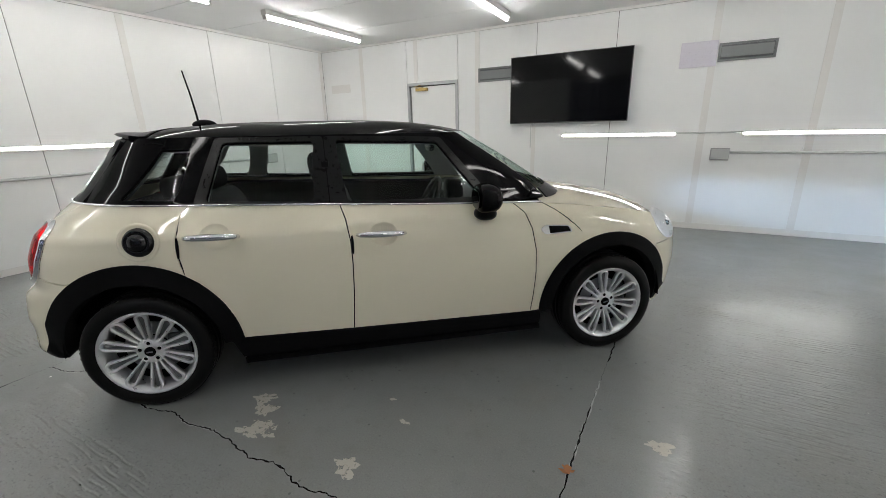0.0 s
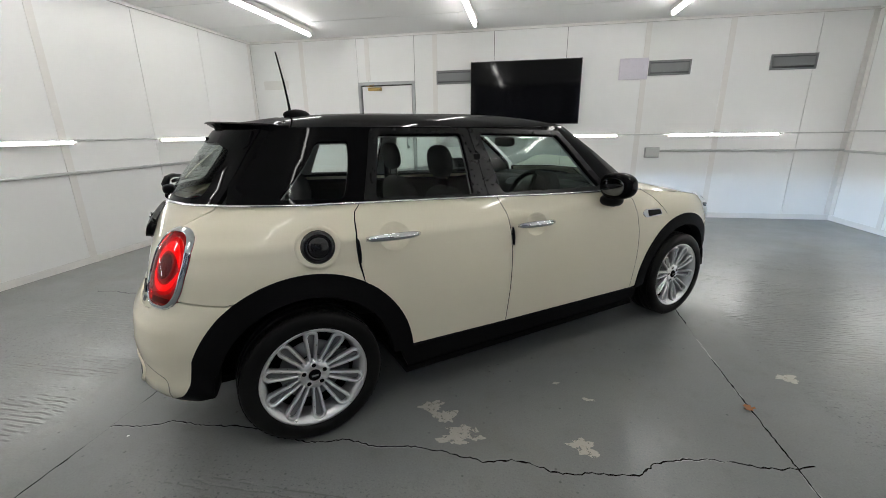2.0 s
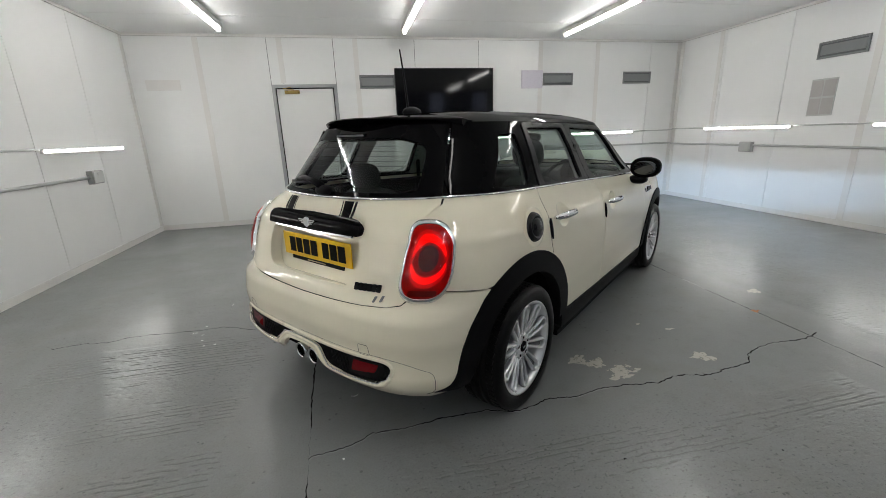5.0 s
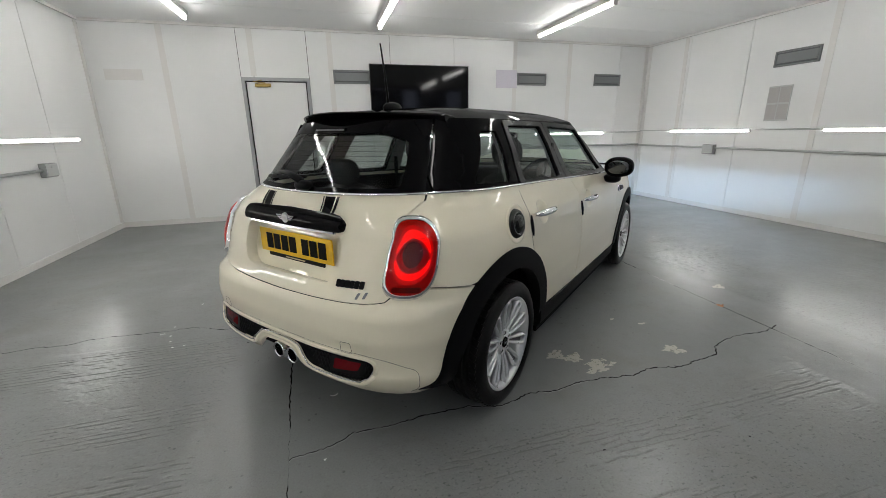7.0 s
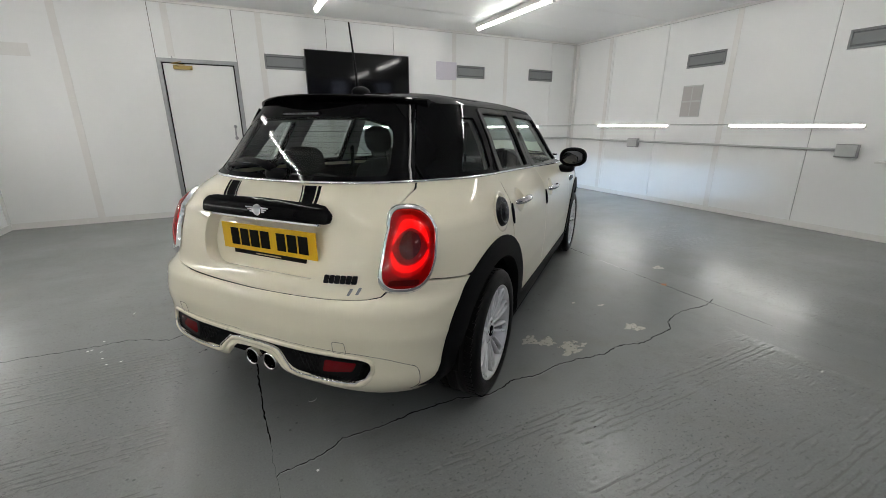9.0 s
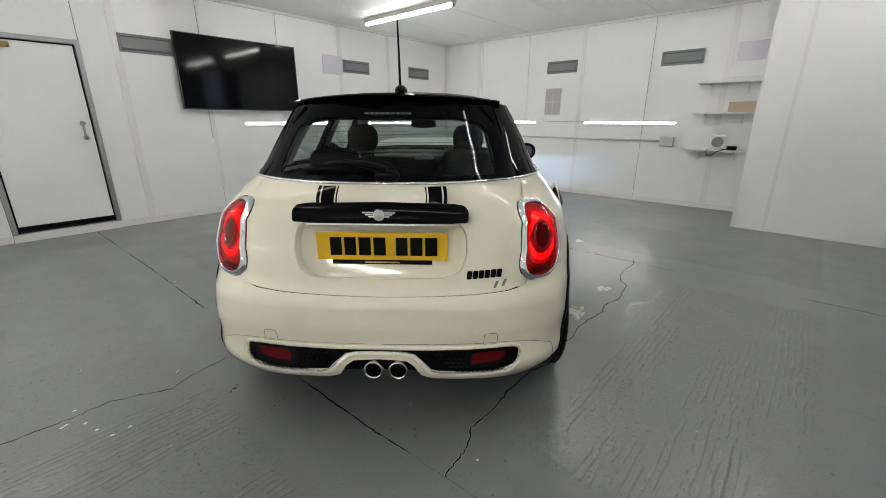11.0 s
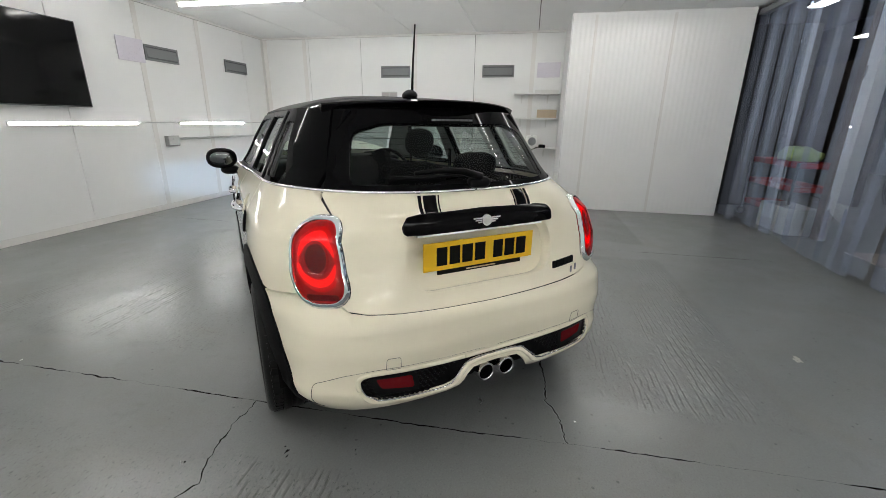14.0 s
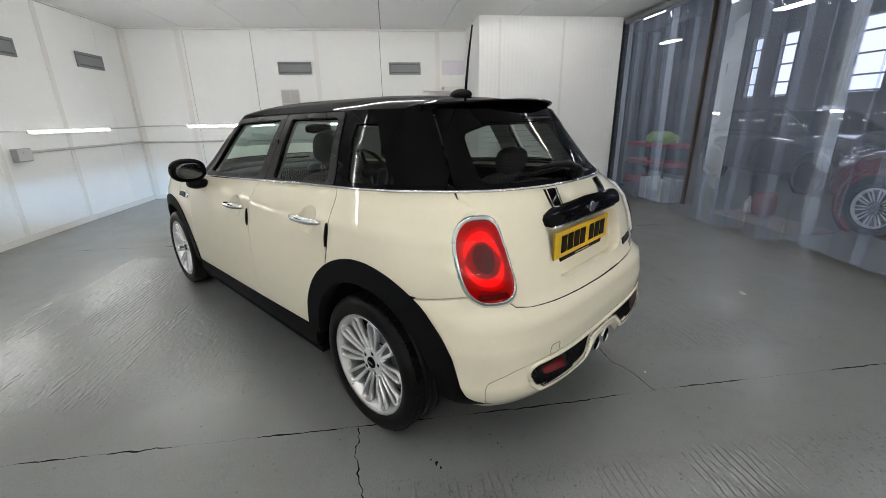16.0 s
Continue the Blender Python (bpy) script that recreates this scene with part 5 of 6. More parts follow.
    part("waist_strip", shell_tube([(s * side, z) for s, z in run], 0.0062, M_CHROME, 0.005), M_CHROME, car, "bright chrome waist line", True)

    # door furniture
    for nm, door_ob in (("rear_door", rear_door), ("front_door", front_door)):
        hx, hz2 = HANDLES[nm]
        part("door_handle", handle_mesh(hx, hz2, side), M_CHROME, door_ob, "chrome bar handle", True)
        ds, dz = SX(hx, hz2)[0] + 0.012, hz2 - 0.002
        part("handle_dish", panel_mesh("handle_dish", dish(nm), M_CREAM, side=side, gap=-0.0005, step=0.012, thick=0,
                                       off=lambda s, z, a=ds, c=dz: -0.024 * max(0.0, 1 - ((abs(s) - a) / 0.074) ** 2 - ((z - c) / 0.062) ** 2) ** 0.7), None, door_ob)
    for lx, lz0, lz1, ob in ((0.232, 0.795, 0.895, rear_door), (1.056, 0.755, 0.850, front_door)):
        part("edge_guard", shell_tube([(side * SX(lx + 0.004, z)[0], z) for z in np.linspace(lz0, lz1, 6)], lambda t: 0.003 + 0.0052 * math.sin(math.pi * (0.08 + 0.84 * t)), M_BLACK, 0.005), M_BLACK, ob, "black rubber door edge guard", True)
    # side scuttle badge
    sc = side_poly([(2.10, 0.812), (2.135, 0.835), (2.275, 0.825), (2.30, 0.785), (2.13, 0.780)])
    scut = part("side_scuttle", panel_mesh("side_scuttle", rounded(sc, 0.02), M_CHROME, side=side, off=0.008, thick=0.012, gap=0), None, fender, "chrome framed side scuttle")
    part("scuttle_grille", panel_mesh("scuttle_grille", side_poly([(2.150, 0.828), (2.266, 0.820), (2.284, 0.791), (2.160, 0.787)]), M_BLACK, side=side, off=0.011, thick=0.004, gap=0), None, car)
    # door mirror
    mb = ellipsoid((1.755, side * 0.900, 1.018), (0.088, 0.106, 0.075), 2.4)
    for v in mb.verts:
        if v.co.x < 1.72:
            v.co.x = 1.72 + (v.co.x - 1.72) * 0.25
    mirror = part("door_mirror", mb, M_GLOSS, car, "gloss black door mirror", True)
    mg = ellipsoid((1.703, side * 0.902, 1.018), (0.004, 0.078, 0.050), 2.4)
    part("mirror_glass", mg, M_MIRROR, mirror, "mirror glass", True)
    mf = ellipsoid((1.772, side * 0.852, 0.928), (0.060, 0.066, 0.036), 2.3)
    part("mirror_foot", mf, M_BLACK, mirror, "", True)

    # tail lamp
    lens_off = lambda s, z: 0.010 + 0.018 * max(0, 1 - (across_lamp(s, z) / 0.128) ** 2.5) * max(0, 1 - (abs(z - lamp_cz) / 0.142) ** 2.5)
    base = part("tail_lamp", panel_mesh("tail_lamp", lean(oval(lamp_cs, lamp_cz, 0.124, 0.138, LAMP_P)), M_RED, side=side, off=0.0, gap=0, step=0.03, thick=0.03), None, car, "lit red tail lamp with chrome surround")
    part("chrome_ring", panel_mesh("chrome_ring", lean(oval(lamp_cs, lamp_cz, 0.139, 0.152, LAMP_P)), M_CHROME, holes=[lean(oval(lamp_cs, lamp_cz, 0.120, 0.133, LAMP_P))], side=side, thick=0.03, gap=0, step=0.008,
         off=lambda s, z: 0.019 - 0.014 * min(1, max(0, ((across_lamp(s, z) / 0.139) ** LAMP_P + (abs(z - lamp_cz) / 0.152) ** LAMP_P - 0.66) / 0.34)) ** 2), None, base, "chrome surround")
    part("lens", panel_mesh("lens", lean(oval(lamp_cs, lamp_cz, 0.122, 0.135, LAMP_P)), M_REDLENS, side=side, off=lens_off, gap=0, step=0.02, thick=0), None, base, "red lens")
    # glowing crescents above and below the bowl, each with a fainter halo behind it
    for a0, a1, r0, th, cz_, kx, lv, lift in ((6, 174, 0.104, 0.027, lamp_cz - 0.006, 1.0, 2, 0.004), (16, 164, 0.100, 0.0150, lamp_cz - 0.006, 1.0, 0, 0.006),
                                              (184, 356, 0.090, 0.024, lamp_cz + 0.014, 1.14, 2, 0.004), (190, 350, 0.083, 0.0135, lamp_cz + 0.014, 1.20, 0, 0.006)):
        arc_of = [a0 + (a1 - a0) * i / 40 for i in range(41)]
        band = [(lamp_cs + kx * (r0 + sg * th * math.sin(math.pi * (a - a0) / (a1 - a0)) ** 0.5) * math.cos(radians(a)) * 0.93, cz_ + (r0 + sg * th * math.sin(math.pi * (a - a0) / (a1 - a0)) ** 0.5) * math.sin(radians(a)) * 0.95)
                for sg, seq in ((1, arc_of), (-1, arc_of[-2:0:-1])) for a in seq]
        part("light_guide", panel_mesh("light_guide", lean(band), M_TAIL[lv], side=side, off=lift, gap=0, step=0.02, thick=0.004), None, base, "glowing red light guide")
    part("bowl_rim", panel_mesh("bowl_rim", lean(oval(lamp_cs, lamp_cz + 0.018, 0.061, 0.056)), M_RED, holes=[lean(oval(lamp_cs, lamp_cz + 0.018, 0.053, 0.048))], side=side, off=0.010, gap=0, step=0.02, thick=0.008), None, base)
    part("lamp_bowl", panel_mesh("lamp_bowl", lean(oval(lamp_cs, lamp_cz + 0.018, 0.055, 0.050, 2.0)), M_DEEPRED, side=side, gap=0, step=0.012, thick=0.004, off=lambda s, z: 0.0075), None, base)
    part("reversing_lamp", panel_mesh("reversing_lamp", lean(rounded([(lamp_cs - 0.070, lamp_cz - 0.124), (lamp_cs + 0.070, lamp_cz - 0.124), (lamp_cs + 0.070, lamp_cz - 0.103), (lamp_cs - 0.070, lamp_cz - 0.103)], 0.008)), M_DEEPRED, side=side, off=0.0065, gap=0, thick=0.003), None, base)


# tailgate, with number plate recess
def both(half):
    """A closed outline from its left half, given from the middle top round to the middle bottom."""
    return half + [(-s, z) for s, z in half[::-1] if s > 1e-6]


half = [(0.0, 1.045), SY(0.30, 1.045), SY(0.562, 1.045), SY(0.571, 1.03)] + lamp_inner() + [SY(0.585, 0.690), SY(0.562, 0.664), SY(0.50, 0.653), SY(0.38, 0.645), SY(0.2, 0.638), (0.0, 0.634)]
recess = rounded([SY(-0.325, 0.915), SY(-0.318, 0.698), SY(0.318, 0.698), SY(0.325, 0.915)], 0.075)
tailgate = part("tailgate", panel_mesh("tailgate", both(half), M_CREAM, holes=[recess], deep=0.060, gap=0.001), None, car, "cream tailgate")
part("plate_recess", panel_mesh("plate_recess", recess, M_CREAM, off=-0.056, thick=0, gap=-0.004), None, tailgate)
bar_poly = rounded([SY(-0.338, 0.902), SY(0.338, 0.902), SY(0.338, 0.940), SY(0.322, 0.962), SY(0.27, 0.972), SY(0.0, 0.980), SY(-0.27, 0.972), SY(-0.322, 0.962), SY(-0.338, 0.940)], 0.012)
part("tailgate_handle", panel_mesh("tailgate_handle", bar_poly, M_GLOSS, thick=0.035, gap=0, step=0.02,
                  off=lambda s, z: 0.012 + 0.020 * max(0, 1 - ((z - 0.935) / 0.05) ** 2)), None, tailgate, "gloss black handle bar")
part("light_strip", panel_mesh("light_strip", [SY(-0.29, 0.896), SY(0.29, 0.896), SY(0.29, 0.9045), SY(-0.29, 0.9045)], M_CHROME, thick=0.02, gap=0, off=0.014), None, tailgate)
# winged badge as a plain shape
bx = shell(0, 0.942).x - 0.036
bg = bmesh.new()
cylinder(bg, (bx, 0, 0.942), (bx - 0.006, 0, 0.942), 0.024, 0.022, n=24)
for sgn in (-1, 1):
    for i, (l, dz) in enumerate(((0.062, 0.010), (0.052, 0.002), (0.040, -0.006))):
        b_ = boxes(((bx - 0.004, min(sgn * 0.022, sgn * l), 0.942 + dz - 0.0028), (bx + 0.002, max(sgn * 0.022, sgn * l), 0.942 + dz + 0.0028)))
        tmp = bpy.data.meshes.new("tmp")
        b_.to_mesh(tmp)
        b_.free()
        bg.from_mesh(tmp)
        bpy.data.meshes.remove(tmp)
part("badge", bg, M_CHROME, tailgate, "plain chrome winged disc")
# twin dark stripes over the tailgate top
for sgn in (-1, 1):
    for y0, y1 in ((0.168, 0.173), (0.180, 0.232), (0.239, 0.252)):
        a, b = sorted((sgn * y0, sgn * y1))
        part("stripe", panel_mesh("stripe", [SY(a, 1.037), SY(b, 1.037), SY(b, 0.966), SY(a, 0.966)], M_GLOSS, off=0.002, thick=0.001, gap=0, step=0.02), None, tailgate, "black stripe")
# model lettering as plain slanted bars
for i in range(6):
    y, z = -0.338 - 0.0232 * i, 0.697 + 0.0012 * i
    part("lettering", panel_mesh("lettering", rounded([SY(y - 0.0175, z), SY(y + 0.002, z), SY(y - 0.002, z + 0.031), SY(y - 0.0215, z + 0.031)], 0.005), M_BLACK, off=0.005, thick=0.005, gap=0, step=0.02), None, tailgate, "dark bar in place of a letter")
for i in range(2):
    y, z = -0.440 - 0.033 * i, 0.662 + 0.006 * i
    part("lettering", panel_mesh("lettering", rounded([SY(y - 0.010, z), SY(y, z), SY(y - 0.012, z + 0.026), SY(y - 0.022, z + 0.026)], 0.004), M_GREYMETAL, off=0.005, thick=0.005, gap=0, step=0.02), None, tailgate, "grey bar in place of a letter")

plate = part("number_plate", boxes(((-0.540, -0.260, 0.752), (-0.533, 0.260, 0.866)), bevel=0.002), M_YELLOW, car, "yellow number plate with plain dark bars")
x = 0.205
for w_ in (0.046, 0.046, 0.048, 0.048, 0.0, 0.046, 0.048, 0.048):
    if w_ == 0:
        x -= 0.030
        continue
    part("bar", boxes(((-0.5425, x - w_, 0.772), (-0.5402, x, 0.846))), M_BLACK, plate)
    x -= w_ + 0.011
holder = boxes(((-0.540, -0.20, 0.734), (-0.532, 0.20, 0.7515)))
part("plate_holder", holder, M_BLACK, car, "dark strip under the plate")
part("holder_print", boxes(((-0.5415, -0.07, 0.740), (-0.5402, 0.07, 0.745))), M_CARD, car)

# rear bumper, with its slot, trim and reflectors
bump_half = [(0.0, 0.6325), SY(0.2, 0.6365), SY(0.38, 0.6435), SY(0.50, 0.6515), SY(0.565, 0.6625), SY(0.590, 0.686), SY(0.605, 0.712), SY(0.63, 0.717), SX(-0.44, 0.712), SX(-0.38, 0.703), SX(-0.30, 0.692)] \
    + [SX(x_, z_) for x_, z_ in arc(*ARCH_R, RO_R - 0.01, 124, 158, 12)] + [SX(-0.440, 0.42), SX(-0.445, 0.36), SX(-0.455, 0.325), SX(-0.465, 0.305), SY(0.66, 0.275), SY(0.55, 0.272), SY(0.42, 0.280), SY(0.21, 0.292), SY(0.165, 0.315), SY(0.135, 0.358), SY(0.105, 0.378), (0.0, 0.384)]
slot_half = [(0.0, 0.425), SY(0.3, 0.430), SY(0.50, 0.438), SY(0.545, 0.428), SY(0.552, 0.40), SY(0.535, 0.362), SY(0.49, 0.342), SY(0.40, 0.335), SY(0.235, 0.332), SY(0.195, 0.345), SY(0.165, 0.375), SY(0.125, 0.410), (0.0, 0.414)]
def smooth(poly, times=2):
    """Corner cutting of a closed outline."""
    for _ in range(times):
        poly = [q for a, b in zip(poly, poly[1:] + poly[:1]) for q in ((a[0] * 0.75 + b[0] * 0.25, a[1] * 0.75 + b[1] * 0.25), (a[0] * 0.25 + b[0] * 0.75, a[1] * 0.25 + b[1] * 0.75))]
    return poly


slot = smooth(both(slot_half))


def bumper_bulge(s, z):
    """How far the bumper stands proud: a shelf below the tailgate, and the lip round the slot."""
    end = SX(-0.40, 0.6)[0]
    k = min(1.0, max(0.0, (end - abs(s)) / 0.22))
    h = min(1.0, max(0.0, (0.655 - z) / 0.055))
    return 0.018 * math.exp(-((z - 0.335) / 0.055) ** 2) + 0.020 * k * k * (3 - 2 * k) * h * h * (3 - 2 * h) * min(1.0, 0.35 + max(0.0, (z - 0.45) / 0.25))


bumper = part("rear_bumper", panel_mesh("rear_bumper", both(bump_half), M_CREAM, holes=[slot, lamp, [(-s, z) for s, z in lamp[::-1]]], deep=0.05, thick=0.03, off=bumper_bulge, step=0.03, gap=0.001), None, car, "cream rear bumper")
part("slot_backing", panel_mesh("slot_backing", slot, M_INNER, off=lambda s, z: bumper_bulge(s, z) - 0.012, thick=0, gap=-0.003, step=0.02), None, bumper)
for sgn in (-1, 1):
    comb = bmesh.new()
    for j in range(6):
        z = 0.342 + 0.0155 * j
        P = [(sgn * s, z + 0.004 * math.sin(s * 314 + 3.14 * (j % 2))) for s in np.arange(0.005 + max(0.0, 0.2 - (z - 0.34) * 1.3), 0.54, 0.0025)]
        rib = tube([shell(s, q) + shell_normal(s, q) * (bumper_bulge(s, q) - 0.007) for s, q in P[::1]], 0.0036, 4)
        tmp = bpy.data.meshes.new("tmp")
        rib.to_mesh(tmp)
        rib.free()
        comb.from_mesh(tmp)
        bpy.data.meshes.remove(tmp)
    part("grille_mesh", comb, M_CLAD, bumper)
for sgn in (-1, 1):
    rf = rounded([SY(sgn * 0.357, 0.366), SY(sgn * 0.478, 0.382), SY(sgn * 0.496, 0.417), SY(sgn * 0.364, 0.412)], 0.010)
    part("rear_reflector", panel_mesh("rear_reflector", rf, M_REFL, off=lambda s, z: bumper_bulge(s, z) - 0.002, thick=0.01, gap=0, step=0.02), None, bumper, "red rear reflector")
    part("reflector_frame", panel_mesh("reflector_frame", rounded([SY(sgn * 0.335, 0.352), SY(sgn * 0.495, 0.362), SY(sgn * 0.522, 0.424), SY(sgn * 0.345, 0.421)], 0.02), M_BLACK, holes=[rf], off=lambda s, z: bumper_bulge(s, z) - 0.003, thick=0.01, gap=0, step=0.02), None, bumper)
    tw = [SY(sgn * 0.405, 0.452), SY(sgn * 0.460, 0.453), SY(sgn * 0.457, 0.500), SY(sgn * 0.408, 0.499)]
    part("towing_cover", tube([shell(s, z) + shell_normal(s, z) * (bumper_bulge(s, z) + 0.0003) for s, z in fine(rounded(tw, 0.008), 0.01) + [rounded(tw, 0.008)[0]]], 0.0009, 5), M_GAP, bumper)
lip_line = inset(slot, -0.007)
part("slot_lip", tube([shell(s, z) + shell_normal(s, z) * (bumper_bulge(s, z) - 0.002) for s, z in fine(lip_line + [lip_line[0]], 0.015, False)], 0.0095, 10), M_CREAM, bumper, "rounded cream lip round the slot", True)
for sgn in (-1, 1):
    edge = [SY(sgn * y, z) for y, z in ((0.545, 0.392), (0.530, 0.365), (0.49, 0.347), (0.40, 0.340), (0.245, 0.337), (0.205, 0.347), (0.175, 0.373), (0.135, 0.408), (0.06, 0.4165), (0.002, 0.4175))]
    part("slot_trim", tube([shell(s, z) + shell_normal(s, z) * (bumper_bulge(s, z) + 0.0015) for s, z in fine(edge, 0.015, False)], 0.0026, 6), M_CHROME, bumper, "thin chrome edge", True)
seam = [SY(0.62, 0.285), SX(-0.515, 0.33), SX(-0.53, 0.40), SY(0.60, 0.445), SY(0.50, 0.460), SY(0.3, 0.455), (0.0, 0.450)]
for sgn in (-1, 1):
    part("bumper_seam", tube([shell(s * sgn, z) + shell_normal(s * sgn, z) * bumper_bulge(s, z) for s, z in fine(rounded(seam + [(0.0, 0.4501)], 0.05)[5:], 0.02, False)], 0.0011, 5), M_GAP, bumper)
for y in (0.045, -0.055):
    ex = part("exhaust_tip", lathe([(0.0315, 0.004), (0.034, 0.0), (0.038, 0.0), (0.0405, 0.005), (0.0405, 0.14), (0.031, 0.14), (0.031, 0.012), (0.0315, 0.004)], 28, "Y"), M_CHROME, car, "round chrome exhaust tip", True)
    ex.matrix_basis = pose(-0.668, y - 0.012, 0.324, 0, 0, -90)
    part("bore", lathe([(0.0, 0.05), (0.0318, 0.05)], 20, "Y"), M_INNER, ex)
part("underbody", boxes(((-0.40, -0.50, 0.21), (3.0, 0.50, 0.275)), ((0.44, -0.80, 0.17), (2.14, 0.80, 0.199)), ((-0.60, -0.50, 0.285), (-0.50, 0.50, 0.40))), M_INNER, car)

# tailgate glass and its frame, screen, roof
g_rear = rounded([SY(-0.475, 1.072), SY(0.475, 1.072), SY(0.418, 1.262), SY(0.30, 1.298), SY(-0.30, 1.298), SY(-0.418, 1.262)], 0.04)
e_rear = both([(0.0, 1.047), SY(0.3, 1.047), SY(0.562, 1.047), SY(0.532, 1.12), SY(0.485, 1.25), SY(0.45, 1.355), SY(0.2, 1.355), (0.0, 1.355)])
part("tailgate_frame", panel_mesh("tailgate_frame", e_rear, M_GLOSS, holes=[g_rear], up=True, thick=0.02, gap=0.003), None, car, "gloss black tailgate frame")
part("tailgate_glass", panel_mesh("tailgate_glass", g_rear, M_PRIV, up=True, off=-0.002, thick=0, gap=-0.003), None, car, "tinted rear window")
for sgn in (1, -1):
    sc_poly = [SF(0.0005, 0.972), SF(0.64, 0.972), SF(0.58, 1.05), SF(0.545, 1.15), SF(0.51, 1.26), SF(0.48, 1.352), SF(0.0005, 1.352)]
    part("windscreen", panel_mesh("windscreen", sc_poly, M_GLASS, up=True, off=0.0, thick=0, gap=0, side=sgn), None, car, "clear windscreen")

    part("cowl_panel", panel_mesh("cowl_panel", [SF(0.0005, 0.962), SF(0.66, 0.964), SF(0.615, 1.015), SF(0.30, 1.03), SF(0.0005, 1.032)], M_BLACK, up=True, off=0.006, thick=0.01, gap=0, side=sgn), None, car, "black plastic cowl at the windscreen foot")


def roof_mesh(name, drop, mat):
    """The roof skin: rings from the gutter up to the crown."""
    bm = bmesh.new()
    run = [(s, 1.354) for s in np.linspace(0.0, L_R + X_FU - X_R + L_R, 70)]
    edge_pts = [shell(s, z, True) for s, z in run] + [shell(-s, z, True) for s, z in run[::-1][1:-1]]
    xm = 0.76
    rings = []
    for q in (1.0, 0.97, 0.93, 0.87, 0.8, 0.7, 0.58, 0.45, 0.3, 0.15):
        h = (1.354 + 0.082 * (1 - q ** 3.4)) - drop
        rings.append([bm.verts.new((xm + (p.x - xm) * q, p.y * q, h)) for p in edge_pts])
    rings[0][:] = rings[0]
    for a, b in zip(rings, rings[1:]):
        for i in range(len(a)):
            j = (i + 1) % len(a)
            bm.faces.new((a[i], a[j], b[j], b[i]))
    bm.faces.new(rings[-1])
    bmesh.ops.recalc_face_normals(bm, faces=bm.faces)
    return bm


part("roof", roof_mesh("roof", 0, M_GLOSS), M_GLOSS, car, "gloss black roof", True)
part("headlining", roof_mesh("headlining", 0.03, M_TRIMGREY), M_TRIMGREY, car, "", True)


def roof_height(x, y):
    """Height of the roof skin over a place near its rear edge."""
    w, r, p = tab(1.354, W_T), tab(1.354, R_T), tab(1.354, P_T)
    lo, hi = 0.05, 1.6
    for _ in range(30):
        q = (lo + hi) / 2
        px, py = 0.76 + (x - 0.76) / q, abs(y) / q
        k = (max(0.0, X_R - px) / (X_R - r)) ** p + (py / w) ** p
        lo, hi = (q, hi) if k > 1 else (lo, q)
    return 1.354 + 0.082 * (1 - min(1.0, hi) ** 3.4)


def spoiler_mesh():
    """The roof runs on into the spoiler: its top follows the roof skin and thins to a lip over the rear window."""
    bm = bmesh.new()
    rows = []
    for i in range(41):
        v = i / 20 - 1
        y = 0.492 * v
        xr = -0.268 + 1.0 * y * y
        xf = 0.06
        crown = 0.020 * (1 - v * v)
        lip = 1.371 + crown
        prof = [(xf, roof_height(xf, y) + 0.0035)]
        for k in (0.2, 0.4, 0.6, 0.8):
            x = xf + (xr + 0.02 - xf) * k
            prof.append((x, (roof_height(x, y) + 0.0035) * (1 - k * k) + (lip + 0.006) * k * k))
        prof += [(xr + 0.012, lip + 0.003), (xr, lip - 0.003), (xr + 0.006, lip - 0.009), (xr + 0.04, 1.350 + 0.6 * crown), (xr + 0.055, 1.338), (max(xr + 0.07, -0.17), 1.332), (xf, 1.345)]
        drop = 0.045 * max(0.0, (abs(v) - 0.72) / 0.28) ** 2
        prof = [(x, z - (drop if k >= 8 else drop * 0.3 if k == 7 else 0.0)) for k, (x, z) in enumerate(prof)]
        rows.append([bm.verts.new((x, y, z)) for x, z in prof])
    for a, b in zip(rows, rows[1:]):
        for k in range(len(a)):
            f = bm.faces.new((a[k], a[(k + 1) % len(a)], b[(k + 1) % len(a)], b[k]))
            f.smooth = k < 5
    bm.faces.new(rows[0])
    bm.faces.new(rows[-1][::-1])
    bmesh.ops.recalc_face_normals(bm, faces=bm.faces)
    return bm


roof_spoiler = part("roof_spoiler", spoiler_mesh(), M_GLOSS, car, "gloss black roof spoiler", False)
for sgn in (-1, 1):
    fin = [SY(sgn * y, z) for y, z in ((0.395, 1.342), (0.438, 1.342), (0.466, 1.285), (0.462, 1.270))]
    part("spoiler_fin", panel_mesh("spoiler_fin", fin, M_GLOSS, up=True, gap=0, step=0.02, thick=0.012, off=lambda s, z: 0.003 + 0.10 * max(0.0, z - 1.27)), None, roof_spoiler)
# heating wires in the rear window
for k in range(9):
    z = 1.095 + 0.021 * k
    part("heating_wire", tube([shell(s, z, True) + shell_normal(s, z, True) * -0.0035 for s in np.linspace(-SY(0.40, z)[0], SY(0.40, z)[0], 14)], 0.0006, 4), M_INNER, car)

bk = shell(0, 1.313, True).x - 0.004
bl = boxes(((bk, -0.105, 1.305), (bk + 0.03, 0.105, 1.321)), bevel=0.003)
brake = part("high_brake_lamp", bl, M_GLOSS, car, "unlit high brake lamp")
for i in range(9):
    part("lamp_cell", boxes(((bk - 0.002, -0.0985 + i * 0.0222, 1.309), (bk + 0.001, -0.0800 + i * 0.0222, 1.317))), M_DARKMETAL, brake)

